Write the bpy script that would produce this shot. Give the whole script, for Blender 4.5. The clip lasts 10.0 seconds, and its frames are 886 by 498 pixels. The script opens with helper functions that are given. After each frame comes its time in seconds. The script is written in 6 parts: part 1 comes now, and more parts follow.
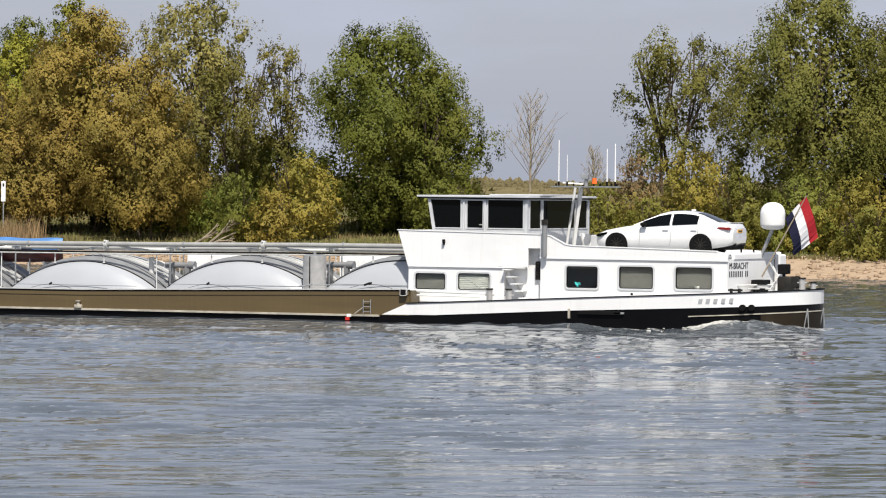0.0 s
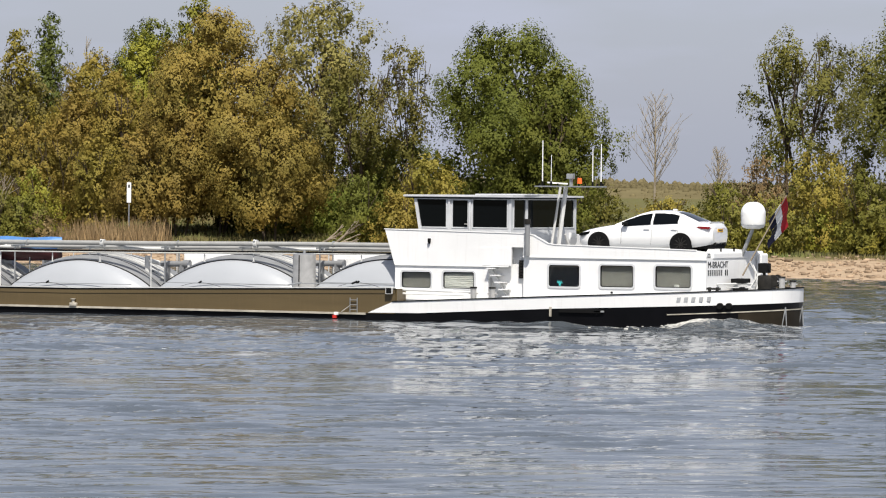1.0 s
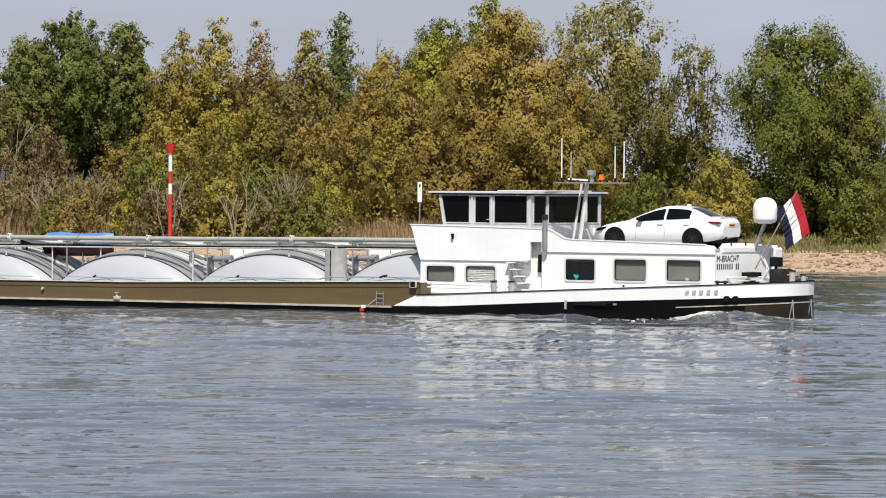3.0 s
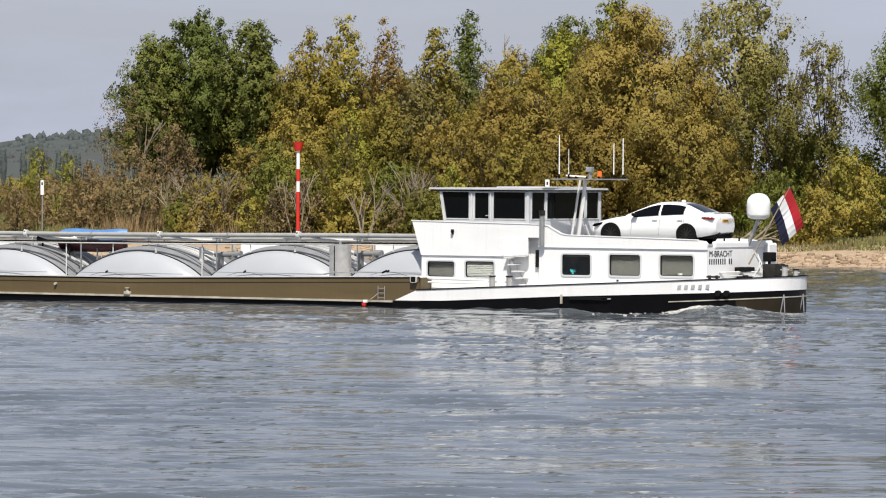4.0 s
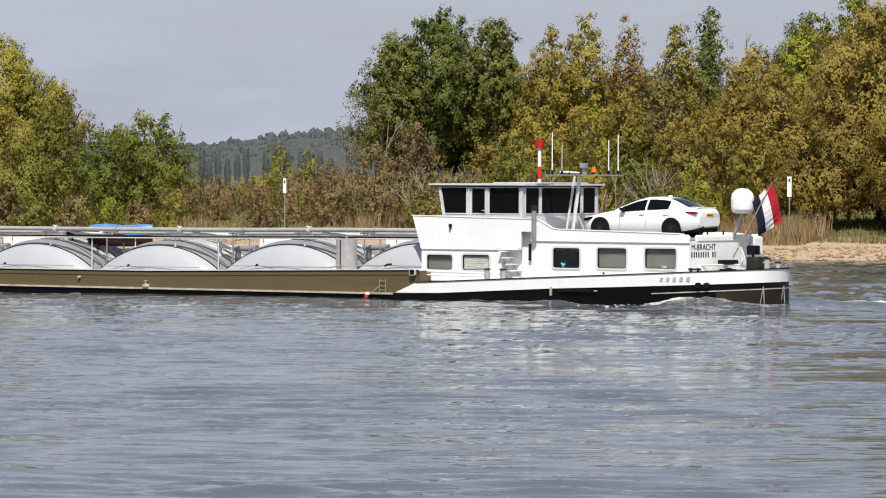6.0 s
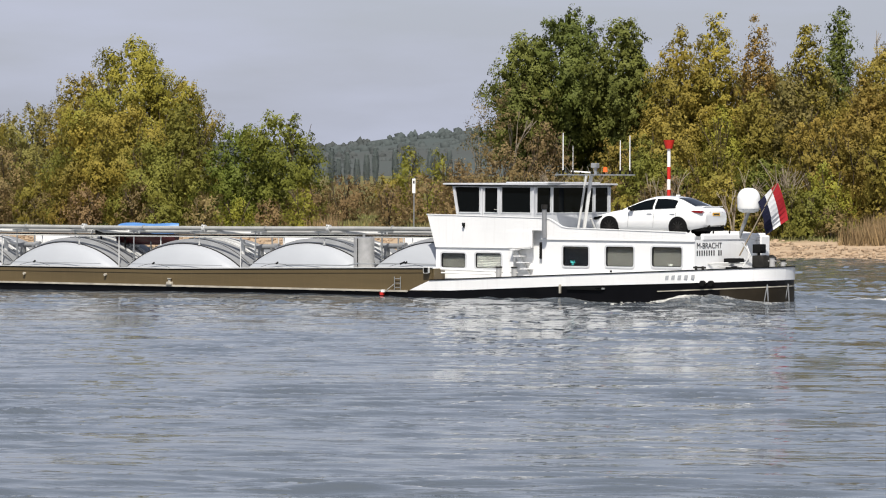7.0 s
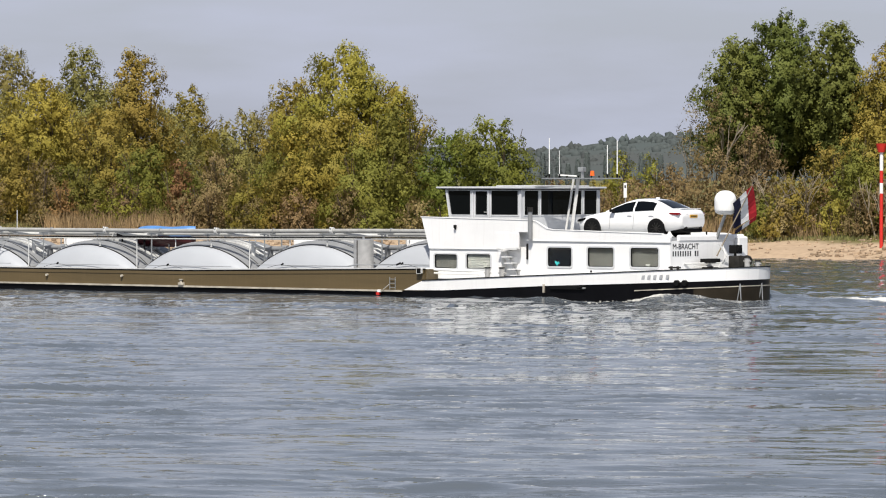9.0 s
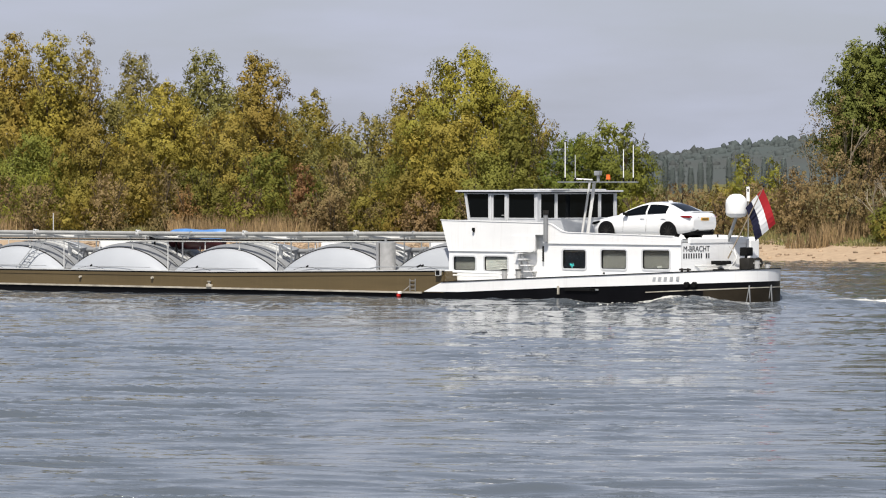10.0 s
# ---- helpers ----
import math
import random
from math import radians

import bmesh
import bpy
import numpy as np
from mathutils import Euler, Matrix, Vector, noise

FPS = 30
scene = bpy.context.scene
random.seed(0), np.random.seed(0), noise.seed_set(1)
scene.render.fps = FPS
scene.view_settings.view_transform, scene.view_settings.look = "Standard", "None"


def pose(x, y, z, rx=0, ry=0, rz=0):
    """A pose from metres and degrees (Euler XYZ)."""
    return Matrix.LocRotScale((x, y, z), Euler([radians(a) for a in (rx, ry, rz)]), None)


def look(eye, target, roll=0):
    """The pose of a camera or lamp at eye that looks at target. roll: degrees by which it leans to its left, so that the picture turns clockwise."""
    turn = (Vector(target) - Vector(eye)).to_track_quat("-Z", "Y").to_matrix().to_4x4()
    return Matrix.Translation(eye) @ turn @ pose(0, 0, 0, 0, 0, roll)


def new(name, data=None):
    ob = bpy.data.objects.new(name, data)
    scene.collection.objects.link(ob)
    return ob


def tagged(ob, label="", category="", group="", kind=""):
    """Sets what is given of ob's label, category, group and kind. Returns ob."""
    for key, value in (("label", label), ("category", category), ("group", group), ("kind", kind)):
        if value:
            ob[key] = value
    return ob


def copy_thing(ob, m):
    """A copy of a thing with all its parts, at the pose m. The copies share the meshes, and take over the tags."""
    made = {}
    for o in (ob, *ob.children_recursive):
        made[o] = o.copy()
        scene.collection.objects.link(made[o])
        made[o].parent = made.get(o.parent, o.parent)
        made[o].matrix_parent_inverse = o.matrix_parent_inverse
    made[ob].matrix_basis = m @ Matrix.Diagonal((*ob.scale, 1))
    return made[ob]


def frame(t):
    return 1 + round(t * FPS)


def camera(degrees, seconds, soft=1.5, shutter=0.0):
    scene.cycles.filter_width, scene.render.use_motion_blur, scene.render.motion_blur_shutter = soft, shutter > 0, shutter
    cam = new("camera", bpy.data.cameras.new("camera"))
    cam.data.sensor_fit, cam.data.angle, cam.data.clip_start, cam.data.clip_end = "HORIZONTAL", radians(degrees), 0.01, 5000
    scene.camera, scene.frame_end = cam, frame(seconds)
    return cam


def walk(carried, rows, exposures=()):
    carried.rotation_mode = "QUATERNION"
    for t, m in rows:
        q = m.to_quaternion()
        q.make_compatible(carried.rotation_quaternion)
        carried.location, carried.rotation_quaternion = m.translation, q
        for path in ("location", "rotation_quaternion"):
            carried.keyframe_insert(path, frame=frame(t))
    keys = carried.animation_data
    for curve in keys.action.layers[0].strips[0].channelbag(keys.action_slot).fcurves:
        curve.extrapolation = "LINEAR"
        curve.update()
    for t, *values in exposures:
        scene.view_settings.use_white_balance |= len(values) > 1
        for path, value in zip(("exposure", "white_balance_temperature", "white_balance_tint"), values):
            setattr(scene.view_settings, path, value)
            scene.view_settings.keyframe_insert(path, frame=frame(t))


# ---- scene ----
# ---------------------------------------------------------------- camera
EYE = (0.0, 0.0, 4.57)


def aim(pan, tilt):
    a, b = radians(pan), radians(tilt)
    return (EYE[0] + 100 * math.sin(a) * math.cos(b), EYE[1] + 100 * math.cos(a) * math.cos(b), EYE[2] + 100 * math.sin(b))


cam = camera(12.19, 10.0, soft=1.1)
walk(cam, [
    (0, look(EYE, aim(-20.683, -0.930), 0.588)),
    (0.5, look(EYE, aim(-21.542, -0.935), 0.550)),
    (1, look(EYE, aim(-22.403, -0.930), 0.591)),
    (1.5, look(EYE, aim(-23.489, -0.935), 0.435)),
    (2, look(EYE, aim(-24.473, -0.949), 0.502)),
    (2.5, look(EYE, aim(-25.420, -0.957), 0.396)),
    (3, look(EYE, aim(-26.412, -0.977), 0.439)),
    (4.5, look(EYE, aim(-28.971, -1.040), 0.361)),
    (5, look(EYE, aim(-29.758, -1.055), 0.431)),
    (5.5, look(EYE, aim(-30.586, -1.068), 0.292)),
    (7, look(EYE, aim(-33.291, -1.078), 0.238)),
    (7.5, look(EYE, aim(-33.998, -1.080), 0.179)),
    (8, look(EYE, aim(-34.723, -1.075), 0.173)),
    (8.5, look(EYE, aim(-35.431, -1.046), 0.084)),
    (9, look(EYE, aim(-36.211, -1.021), 0.063)),
    (9.5, look(EYE, aim(-37.009, -0.997), 0.020)),
    (10, look(EYE, aim(-37.902, -0.969), 0.031)),
])

# ---------------------------------------------------------------- light
SUN_AZ, SUN_EL = 151.0, 56.0     # degrees clockwise from +Y, above the horizon
scene.view_settings.exposure = 0.25
world = bpy.data.worlds.new("world")
scene.world = world
world.use_nodes = True
wt = world.node_tree
for n in list(wt.nodes):
    wt.nodes.remove(n)
w_out = wt.nodes.new("ShaderNodeOutputWorld")
w_bg = wt.nodes.new("ShaderNodeBackground")
w_sky = wt.nodes.new("ShaderNodeTexSky")
w_sky.sky_type = 'NISHITA'
w_sky.sun_disc = False
w_sky.sun_elevation = radians(SUN_EL)
w_sky.sun_rotation = radians(SUN_AZ)
w_sky.dust_density = 2.0
w_sky.air_density = 1.0
w_geo = wt.nodes.new("ShaderNodeTexCoord")
w_map = wt.nodes.new("ShaderNodeMapping")
w_map.inputs["Scale"].default_value = (7, 7, 34)
w_noise = wt.nodes.new("ShaderNodeTexNoise")
w_noise.inputs["Scale"].default_value = 2.0
w_noise.inputs["Detail"].default_value = 6
w_ramp = wt.nodes.new("ShaderNodeValToRGB")
w_ramp.color_ramp.elements[0].position, w_ramp.color_ramp.elements[1].position = 0.4, 0.72
w_ramp.color_ramp.elements[0].color = (0.72, 0.72, 0.72, 1)
w_ramp.color_ramp.elements[1].color = (1, 1, 1, 1)
w_sep = wt.nodes.new("ShaderNodeSeparateXYZ")
w_haze = wt.nodes.new("ShaderNodeMapRange")      # haze thins out with height
w_haze.interpolation_type = 'SMOOTHSTEP'
w_haze.inputs["From Min"].default_value, w_haze.inputs["From Max"].default_value = 0.05, 0.6
w_haze.inputs["To Min"].default_value, w_haze.inputs["To Max"].default_value = 0.95, 0.25
w_mul = wt.nodes.new("ShaderNodeMath")
w_mul.operation = 'MULTIPLY'
w_mix = wt.nodes.new("ShaderNodeMix")
w_mix.data_type = 'RGBA'
w_mix.inputs["B"].default_value = (5.0, 5.3, 6.5, 1)      # thin high cloud
wt.links.new(w_geo.outputs["Generated"], w_map.inputs["Vector"])
wt.links.new(w_map.outputs["Vector"], w_noise.inputs["Vector"])
wt.links.new(w_noise.outputs["Fac"], w_ramp.inputs["Fac"])
wt.links.new(w_geo.outputs["Generated"], w_sep.inputs["Vector"])
wt.links.new(w_sep.outputs["Z"], w_haze.inputs["Value"])
wt.links.new(w_haze.outputs["Result"], w_mul.inputs[0])
wt.links.new(w_ramp.outputs["Color"], w_mul.inputs[1])
wt.links.new(w_mul.outputs["Value"], w_mix.inputs["Factor"])
wt.links.new(w_sky.outputs["Color"], w_mix.inputs["A"])
wt.links.new(w_mix.outputs["Result"], w_bg.inputs["Color"])
w_bg.inputs["Strength"].default_value = 0.088
wt.links.new(w_bg.outputs["Background"], w_out.inputs["Surface"])

sun = new("sun", bpy.data.lights.new("sun", 'SUN'))
sun.data.energy = 5.0
sun.data.angle = radians(0.9)
sun.data.color = (1.0, 0.95, 0.87)
sd = Vector((math.sin(radians(SUN_AZ)) * math.cos(radians(SUN_EL)), math.cos(radians(SUN_AZ)) * math.cos(radians(SUN_EL)), math.sin(radians(SUN_EL))))
sun.matrix_world = look(sd * 100, (0, 0, 0))


# ---------------------------------------------------------------- materials
def material(name, colour, rough=0.6, metal=0.0, vary=0.0, scale=3.0, bump=0.0, bump_scale=20.0, dark=None, stretch=(1, 1, 1), streak=0.0, coat=0.0, per=None, per_amount=0.0, spec=0.5):
    m = bpy.data.materials.new(name)
    m.use_nodes = True
    t = m.node_tree
    b = t.nodes["Principled BSDF"]
    b.inputs["Roughness"].default_value = rough
    b.inputs["Metallic"].default_value = metal
    b.inputs["Coat Weight"].default_value = coat
    b.inputs["Specular IOR Level"].default_value = spec
    b.inputs["Base Color"].default_value = (*colour, 1)
    co = t.nodes.new("ShaderNodeTexCoord")
    mp = t.nodes.new("ShaderNodeMapping")
    mp.inputs["Scale"].default_value = stretch
    t.links.new(co.outputs["Object"], mp.inputs["Vector"])
    src = None
    if vary > 0:
        n1 = t.nodes.new("ShaderNodeTexNoise")
        n1.inputs["Scale"].default_value = scale
        n1.inputs["Detail"].default_value = 8
        t.links.new(mp.outputs["Vector"], n1.inputs["Vector"])
        rp = t.nodes.new("ShaderNodeMapRange")
        rp.inputs["From Min"].default_value, rp.inputs["From Max"].default_value = 0.32, 0.68
        t.links.new(n1.outputs["Fac"], rp.inputs["Value"])
        mx = t.nodes.new("ShaderNodeMix")
        mx.data_type = 'RGBA'
        d = dark or tuple(c * (1 - vary) for c in colour)
        mx.inputs["A"].default_value = (*d, 1)
        mx.inputs["B"].default_value = (*colour, 1)
        t.links.new(rp.outputs["Result"], mx.inputs["Factor"])
        src = mx.outputs["Result"]
        if streak > 0:
            m2 = t.nodes.new("ShaderNodeMapping")
            m2.inputs["Scale"].default_value = (9, 9, 0.7)
            t.links.new(co.outputs["Object"], m2.inputs["Vector"])
            n3 = t.nodes.new("ShaderNodeTexNoise")
            n3.inputs["Scale"].default_value = 1.0
            n3.inputs["Detail"].default_value = 5
            t.links.new(m2.outputs["Vector"], n3.inputs["Vector"])
            r3 = t.nodes.new("ShaderNodeMapRange")
            r3.inputs["From Min"].default_value, r3.inputs["From Max"].default_value = 0.55, 0.8
            r3.inputs["To Max"].default_value = streak
            t.links.new(n3.outputs["Fac"], r3.inputs["Value"])
            x3 = t.nodes.new("ShaderNodeMix")
            x3.data_type = 'RGBA'
            x3.inputs["B"].default_value = (0.22, 0.15, 0.08, 1)
            t.links.new(r3.outputs["Result"], x3.inputs["Factor"])
            t.links.new(src, x3.inputs["A"])
            src = x3.outputs["Result"]
    if per:
        if per == "island":
            g = t.nodes.new("ShaderNodeNewGeometry")
            rnd = g.outputs["Random Per Island"]
        else:
            g = t.nodes.new("ShaderNodeObjectInfo")
            rnd = g.outputs["Random"]
        pr = t.nodes.new("ShaderNodeMapRange")
        pr.inputs["To Min"].default_value, pr.inputs["To Max"].default_value = 1 - per_amount, 1 + per_amount
        t.links.new(rnd, pr.inputs["Value"])
        hs = t.nodes.new("ShaderNodeHueSaturation")
        if src:
            t.links.new(src, hs.inputs["Color"])
        else:
            hs.inputs["Color"].default_value = (*colour, 1)
        t.links.new(pr.outputs["Result"], hs.inputs["Value"])
        src = hs.outputs["Color"]
    if src:
        t.links.new(src, b.inputs["Base Color"])
    if bump > 0:
        n2 = t.nodes.new("ShaderNodeTexNoise")
        n2.inputs["Scale"].default_value = bump_scale
        n2.inputs["Detail"].default_value = 5
        t.links.new(mp.outputs["Vector"], n2.inputs["Vector"])
        bp = t.nodes.new("ShaderNodeBump")
        bp.inputs["Strength"].default_value = bump
        bp.inputs["Distance"].default_value = 0.02
        t.links.new(n2.outputs["Fac"], bp.inputs["Height"])
        t.links.new(bp.outputs["Normal"], b.inputs["Normal"])
    return m


def leaf_material(name, colour, second, amount=0.055):
    """Foliage: two tones in patches, each leaf a little lighter or darker, some light through the leaf."""
    m = material(name, colour, 0.6, vary=0.3, scale=0.35, dark=second, per="island", per_amount=amount)
    t = m.node_tree
    b = t.nodes["Principled BSDF"]
    b.inputs["Specular IOR Level"].default_value = 0.1
    oi = t.nodes.new("ShaderNodeObjectInfo")
    hue = t.nodes.new("ShaderNodeMapRange")
    hue.inputs["To Min"].default_value, hue.inputs["To Max"].default_value = 0.482, 0.508
    t.links.new(oi.outputs["Random"], hue.inputs["Value"])
    hs2 = t.nodes.new("ShaderNodeHueSaturation")
    hs2.inputs["Saturation"].default_value = 0.99
    mul = t.nodes.new("ShaderNodeMath")
    mul.operation = 'MULTIPLY'
    mul.inputs[1].default_value = 7.31
    fr = t.nodes.new("ShaderNodeMath")
    fr.operation = 'FRACT'
    tone = t.nodes.new("ShaderNodeMapRange")
    tone.inputs["To Min"].default_value, tone.inputs["To Max"].default_value = 1.0, 1.44
    t.links.new(oi.outputs["Random"], mul.inputs[0])
    t.links.new(mul.outputs["Value"], fr.inputs[0])
    t.links.new(fr.outputs["Value"], tone.inputs["Value"])
    t.links.new(tone.outputs["Result"], hs2.inputs["Value"])
    t.links.new(hue.outputs["Result"], hs2.inputs["Hue"])
    t.links.new(b.inputs["Base Color"].links[0].from_socket, hs2.inputs["Color"])
    t.links.new(hs2.outputs["Color"], b.inputs["Base Color"])
    tr = t.nodes.new("ShaderNodeBsdfTranslucent")
    mix = t.nodes.new("ShaderNodeMixShader")
    mix.inputs["Fac"].default_value = 0.24
    t.links.new(b.inputs["Base Color"].links[0].from_socket, tr.inputs["Color"])
    t.links.new(b.outputs["BSDF"], mix.inputs[1])
    t.links.new(tr.outputs["BSDF"], mix.inputs[2])
    t.links.new(mix.outputs["Shader"], t.nodes["Material Output"].inputs["Surface"])
    return m


WHITE = material("white ship paint", (0.8, 0.8, 0.79), 0.35, vary=0.06, scale=1.2, bump=0.15, bump_scale=3, streak=0.10)
WHITE_CLEAN = material("white gloss", (0.82, 0.82, 0.8), 0.3, vary=0.04, scale=2)
OLIVE = material("olive brown hull paint", (0.118, 0.086, 0.041), 0.42, vary=0.22, scale=0.7, stretch=(0.35, 1, 2.5), bump=0.2, bump_scale=2.0, streak=0.12, spec=0.35)
BLACK = material("black hull paint", (0.004, 0.004, 0.005), 0.4, vary=0.4, scale=1.5, bump=0.2, bump_scale=4, spec=0.1)
BROWN_BLACK = material("dirty dark boot topping", (0.030, 0.024, 0.016), 0.5, vary=0.4, scale=1.2, bump=0.2, spec=0.1)
STRAKE = material("worn light rubbing strake", (0.5, 0.46, 0.38), 0.55, vary=0.45, scale=2.5, bump=0.3)
DECKGREY = material("grey deck paint", (0.42, 0.43, 0.43), 0.6, vary=0.25, scale=1.5, bump=0.2)
TANKGREY = material("pale grey tank paint", (0.37, 0.385, 0.405), 0.32, vary=0.07, scale=0.8, bump=0.1, bump_scale=2)
SHELLGREY = material("tank shell cladding", (0.225, 0.23, 0.235), 0.5, vary=0.2, scale=1.5, bump=0.2)
GALV = material("galvanised steel", (0.42, 0.43, 0.43), 0.45, metal=0.6, vary=0.25, scale=4)
PIPEGREY = material("grey painted pipe", (0.34, 0.34, 0.325), 0.45, vary=0.2, scale=2.5, bump=0.15)
RAILGREY = material("light rail paint", (0.6, 0.6, 0.58), 0.45, vary=0.2, scale=4)
ALU = material("silver window frame", (0.6, 0.61, 0.62), 0.45, metal=0.1, vary=0.12, scale=2)
STEEL = material("stainless steel", (0.52, 0.51, 0.49), 0.42, metal=0.45, vary=0.2, scale=6)
DARK = material("dark rubber", (0.006, 0.006, 0.006), 0.75, vary=0.3, scale=4, spec=0.15)
MACHINE = material("oily machinery", (0.024, 0.022, 0.019), 0.5, vary=0.5, scale=6, bump=0.4, spec=0.25)
BLUE = material("blue tarpaulin", (0.08, 0.22, 0.5), 0.5, vary=0.25, scale=3, bump=0.4, bump_scale=6)
NAVY = material("dark blue cloth", (0.02, 0.03, 0.12), 0.7, vary=0.3, scale=3)
DARKRED = material("dark red hull paint", (0.06, 0.008, 0.010), 0.4, vary=0.3, scale=2)
RED = material("signal red paint", (0.6, 0.03, 0.02), 0.4, vary=0.15, scale=3)
FLAGRED = material("red flag cloth", (0.40, 0.012, 0.02), 0.85, vary=0.1, scale=6)
FLAGWHITE = material("white flag cloth", (0.8, 0.8, 0.8), 0.85, vary=0.06, scale=6)
FLAGBLUE = material("dark blue flag cloth", (0.006, 0.007, 0.034), 0.85, vary=0.1, scale=6)
ORANGE = material("orange beacon lens", (0.85, 0.14, 0.02), 0.25)
INK = material("dark lettering", (0.02, 0.02, 0.025), 0.5)
CURTAIN = material("grey-brown blind", (0.15, 0.14, 0.12), 0.9, vary=0.1, scale=3)
BLIND = material("pale shutter", (0.5, 0.48, 0.44), 0.7, vary=0.08, scale=3)
INTERIOR = material("dim interior", (0.05, 0.05, 0.05), 0.9, vary=0.2, scale=2, spec=0.1)
CARWHITE = material("white car lacquer", (0.8, 0.8, 0.79), 0.22, coat=1.0, vary=0.02, scale=1)
TEAL = material("teal vase", (0.05, 0.45, 0.45), 0.4)
TAIL = material("red tail lamp", (0.20, 0.006, 0.012), 0.15, coat=1.0)
AMBER = material("amber plate", (0.7, 0.38, 0.02), 0.4)
GLASSDARK = material("tinted glass", (0.003, 0.004, 0.005), 0.06, spec=0.12)
GRASS = material("grassy ground", (0.12, 0.125, 0.04), 0.95, vary=0.5, scale=0.25, dark=(0.12, 0.095, 0.045), bump=0.5, bump_scale=3, spec=0.08)
STONE = material("tan riprap stone", (0.37, 0.27, 0.18), 0.85, vary=0.35, scale=1.2, bump=0.4, bump_scale=6, per="island", per_amount=0.35, spec=0.2)
BARK = material("grey-brown bark", (0.11, 0.085, 0.06), 0.9, vary=0.4, scale=3, bump=0.6, bump_scale=10, spec=0.1)
PALEBARK = material("pale dry wood", (0.30, 0.25, 0.18), 0.9, vary=0.3, scale=3)
REED = material("dry reed", (0.28, 0.19, 0.09), 0.9, per="island", per_amount=0.4, vary=0.3, scale=0.4)
HERB = material("bank grass", (0.13, 0.15, 0.04), 0.9, per="island", per_amount=0.5, vary=0.5, scale=0.3, dark=(0.17, 0.12, 0.05))
# distance haze is mixed into the ridge's base colour as a blue-grey tint
HAZEHILL = material("haze-tinted wooded far ridge", (0.068, 0.082, 0.080), 0.95, vary=0.25, scale=0.012, dark=(0.066, 0.07, 0.068), per="island", per_amount=0.14, spec=0.0)
# leaf colour paled towards blue-grey in place of haze over the far row
HAZEPOPLAR = material("haze-paled far poplar leaf", (0.12, 0.14, 0.135), 0.95, vary=0.2, scale=0.2, per="island", per_amount=0.1, spec=0.0)
RISE = material("scrub on the rise", (0.15, 0.125, 0.065), 0.95, vary=0.3, scale=0.03, per="island", per_amount=0.15, spec=0.0)
def sandy_ground(m):
    """Bare tan sand at the water's edge, grass above it, with a ragged border."""
    t = m.node_tree
    b = t.nodes["Principled BSDF"]
    grass = b.inputs["Base Color"].links[0].from_socket
    g = t.nodes.new("ShaderNodeNewGeometry")
    sep = t.nodes.new("ShaderNodeSeparateXYZ")
    t.links.new(g.outputs["Position"], sep.inputs["Vector"])
    n = t.nodes.new("ShaderNodeTexNoise")
    n.inputs["Scale"].default_value = 0.35
    n.inputs["Detail"].default_value = 5
    t.links.new(g.outputs["Position"], n.inputs["Vector"])
    add = t.nodes.new("ShaderNodeMath")
    add.operation = 'MULTIPLY_ADD'
    add.inputs[1].default_value = 0.9
    t.links.new(n.outputs["Fac"], add.inputs[0])
    t.links.new(sep.outputs["Z"], add.inputs[2])
    r = t.nodes.new("ShaderNodeMapRange")
    r.inputs["From Min"].default_value, r.inputs["From Max"].default_value = 1.05, 1.35
    t.links.new(add.outputs["Value"], r.inputs["Value"])
    fine = t.nodes.new("ShaderNodeTexNoise")
    fine.inputs["Scale"].default_value = 2.5
    fine.inputs["Detail"].default_value = 8
    t.links.new(g.outputs["Position"], fine.inputs["Vector"])
    sand = t.nodes.new("ShaderNodeMix")
    sand.data_type = 'RGBA'
    sand.inputs["A"].default_value = (0.24, 0.175, 0.115, 1)
    sand.inputs["B"].default_value = (0.46, 0.345, 0.235, 1)
    t.links.new(fine.outputs["Fac"], sand.inputs["Factor"])
    x = t.nodes.new("ShaderNodeMix")
    x.data_type = 'RGBA'
    t.links.new(r.outputs["Result"], x.inputs["Factor"])
    t.links.new(sand.outputs["Result"], x.inputs["A"])
    t.links.new(grass, x.inputs["B"])
    t.links.new(x.outputs["Result"], b.inputs["Base Color"])


sandy_ground(GRASS)
LEAF = {
    "willow": leaf_material("willow leaf", (0.155, 0.142, 0.033), (0.095, 0.102, 0.022)),
    "deep": leaf_material("deep green leaf", (0.135, 0.148, 0.026), (0.082, 0.102, 0.018)),
    "poplar": leaf_material("poplar leaf", (0.118, 0.130, 0.029), (0.073, 0.090, 0.022)),
    "gold": leaf_material("golden leaf", (0.245, 0.180, 0.041), (0.155, 0.130, 0.029)),
    "goldtall": leaf_material("yellow catkin leaf", (0.31, 0.25, 0.042), (0.205, 0.185, 0.035)),
    "ochre": leaf_material("ochre leaf", (0.270, 0.195, 0.048), (0.200, 0.160, 0.038)),
    "olive": leaf_material("olive leaf", (0.246, 0.190, 0.037), (0.168, 0.150, 0.029)),
    "grey": leaf_material("grey-green leaf", (0.213, 0.185, 0.054), (0.146, 0.140, 0.041)),
    "lime": leaf_material("fresh green leaf", (0.235, 0.215, 0.031), (0.157, 0.165, 0.026)),
    "green": leaf_material("bush leaf", (0.168, 0.165, 0.031), (0.112, 0.120, 0.024)),
    "brown": leaf_material("brown twig", (0.21, 0.155, 0.065), (0.15, 0.11, 0.05)),
    "rust": leaf_material("rust leaf", (0.215, 0.118, 0.045), (0.155, 0.095, 0.038)),
}


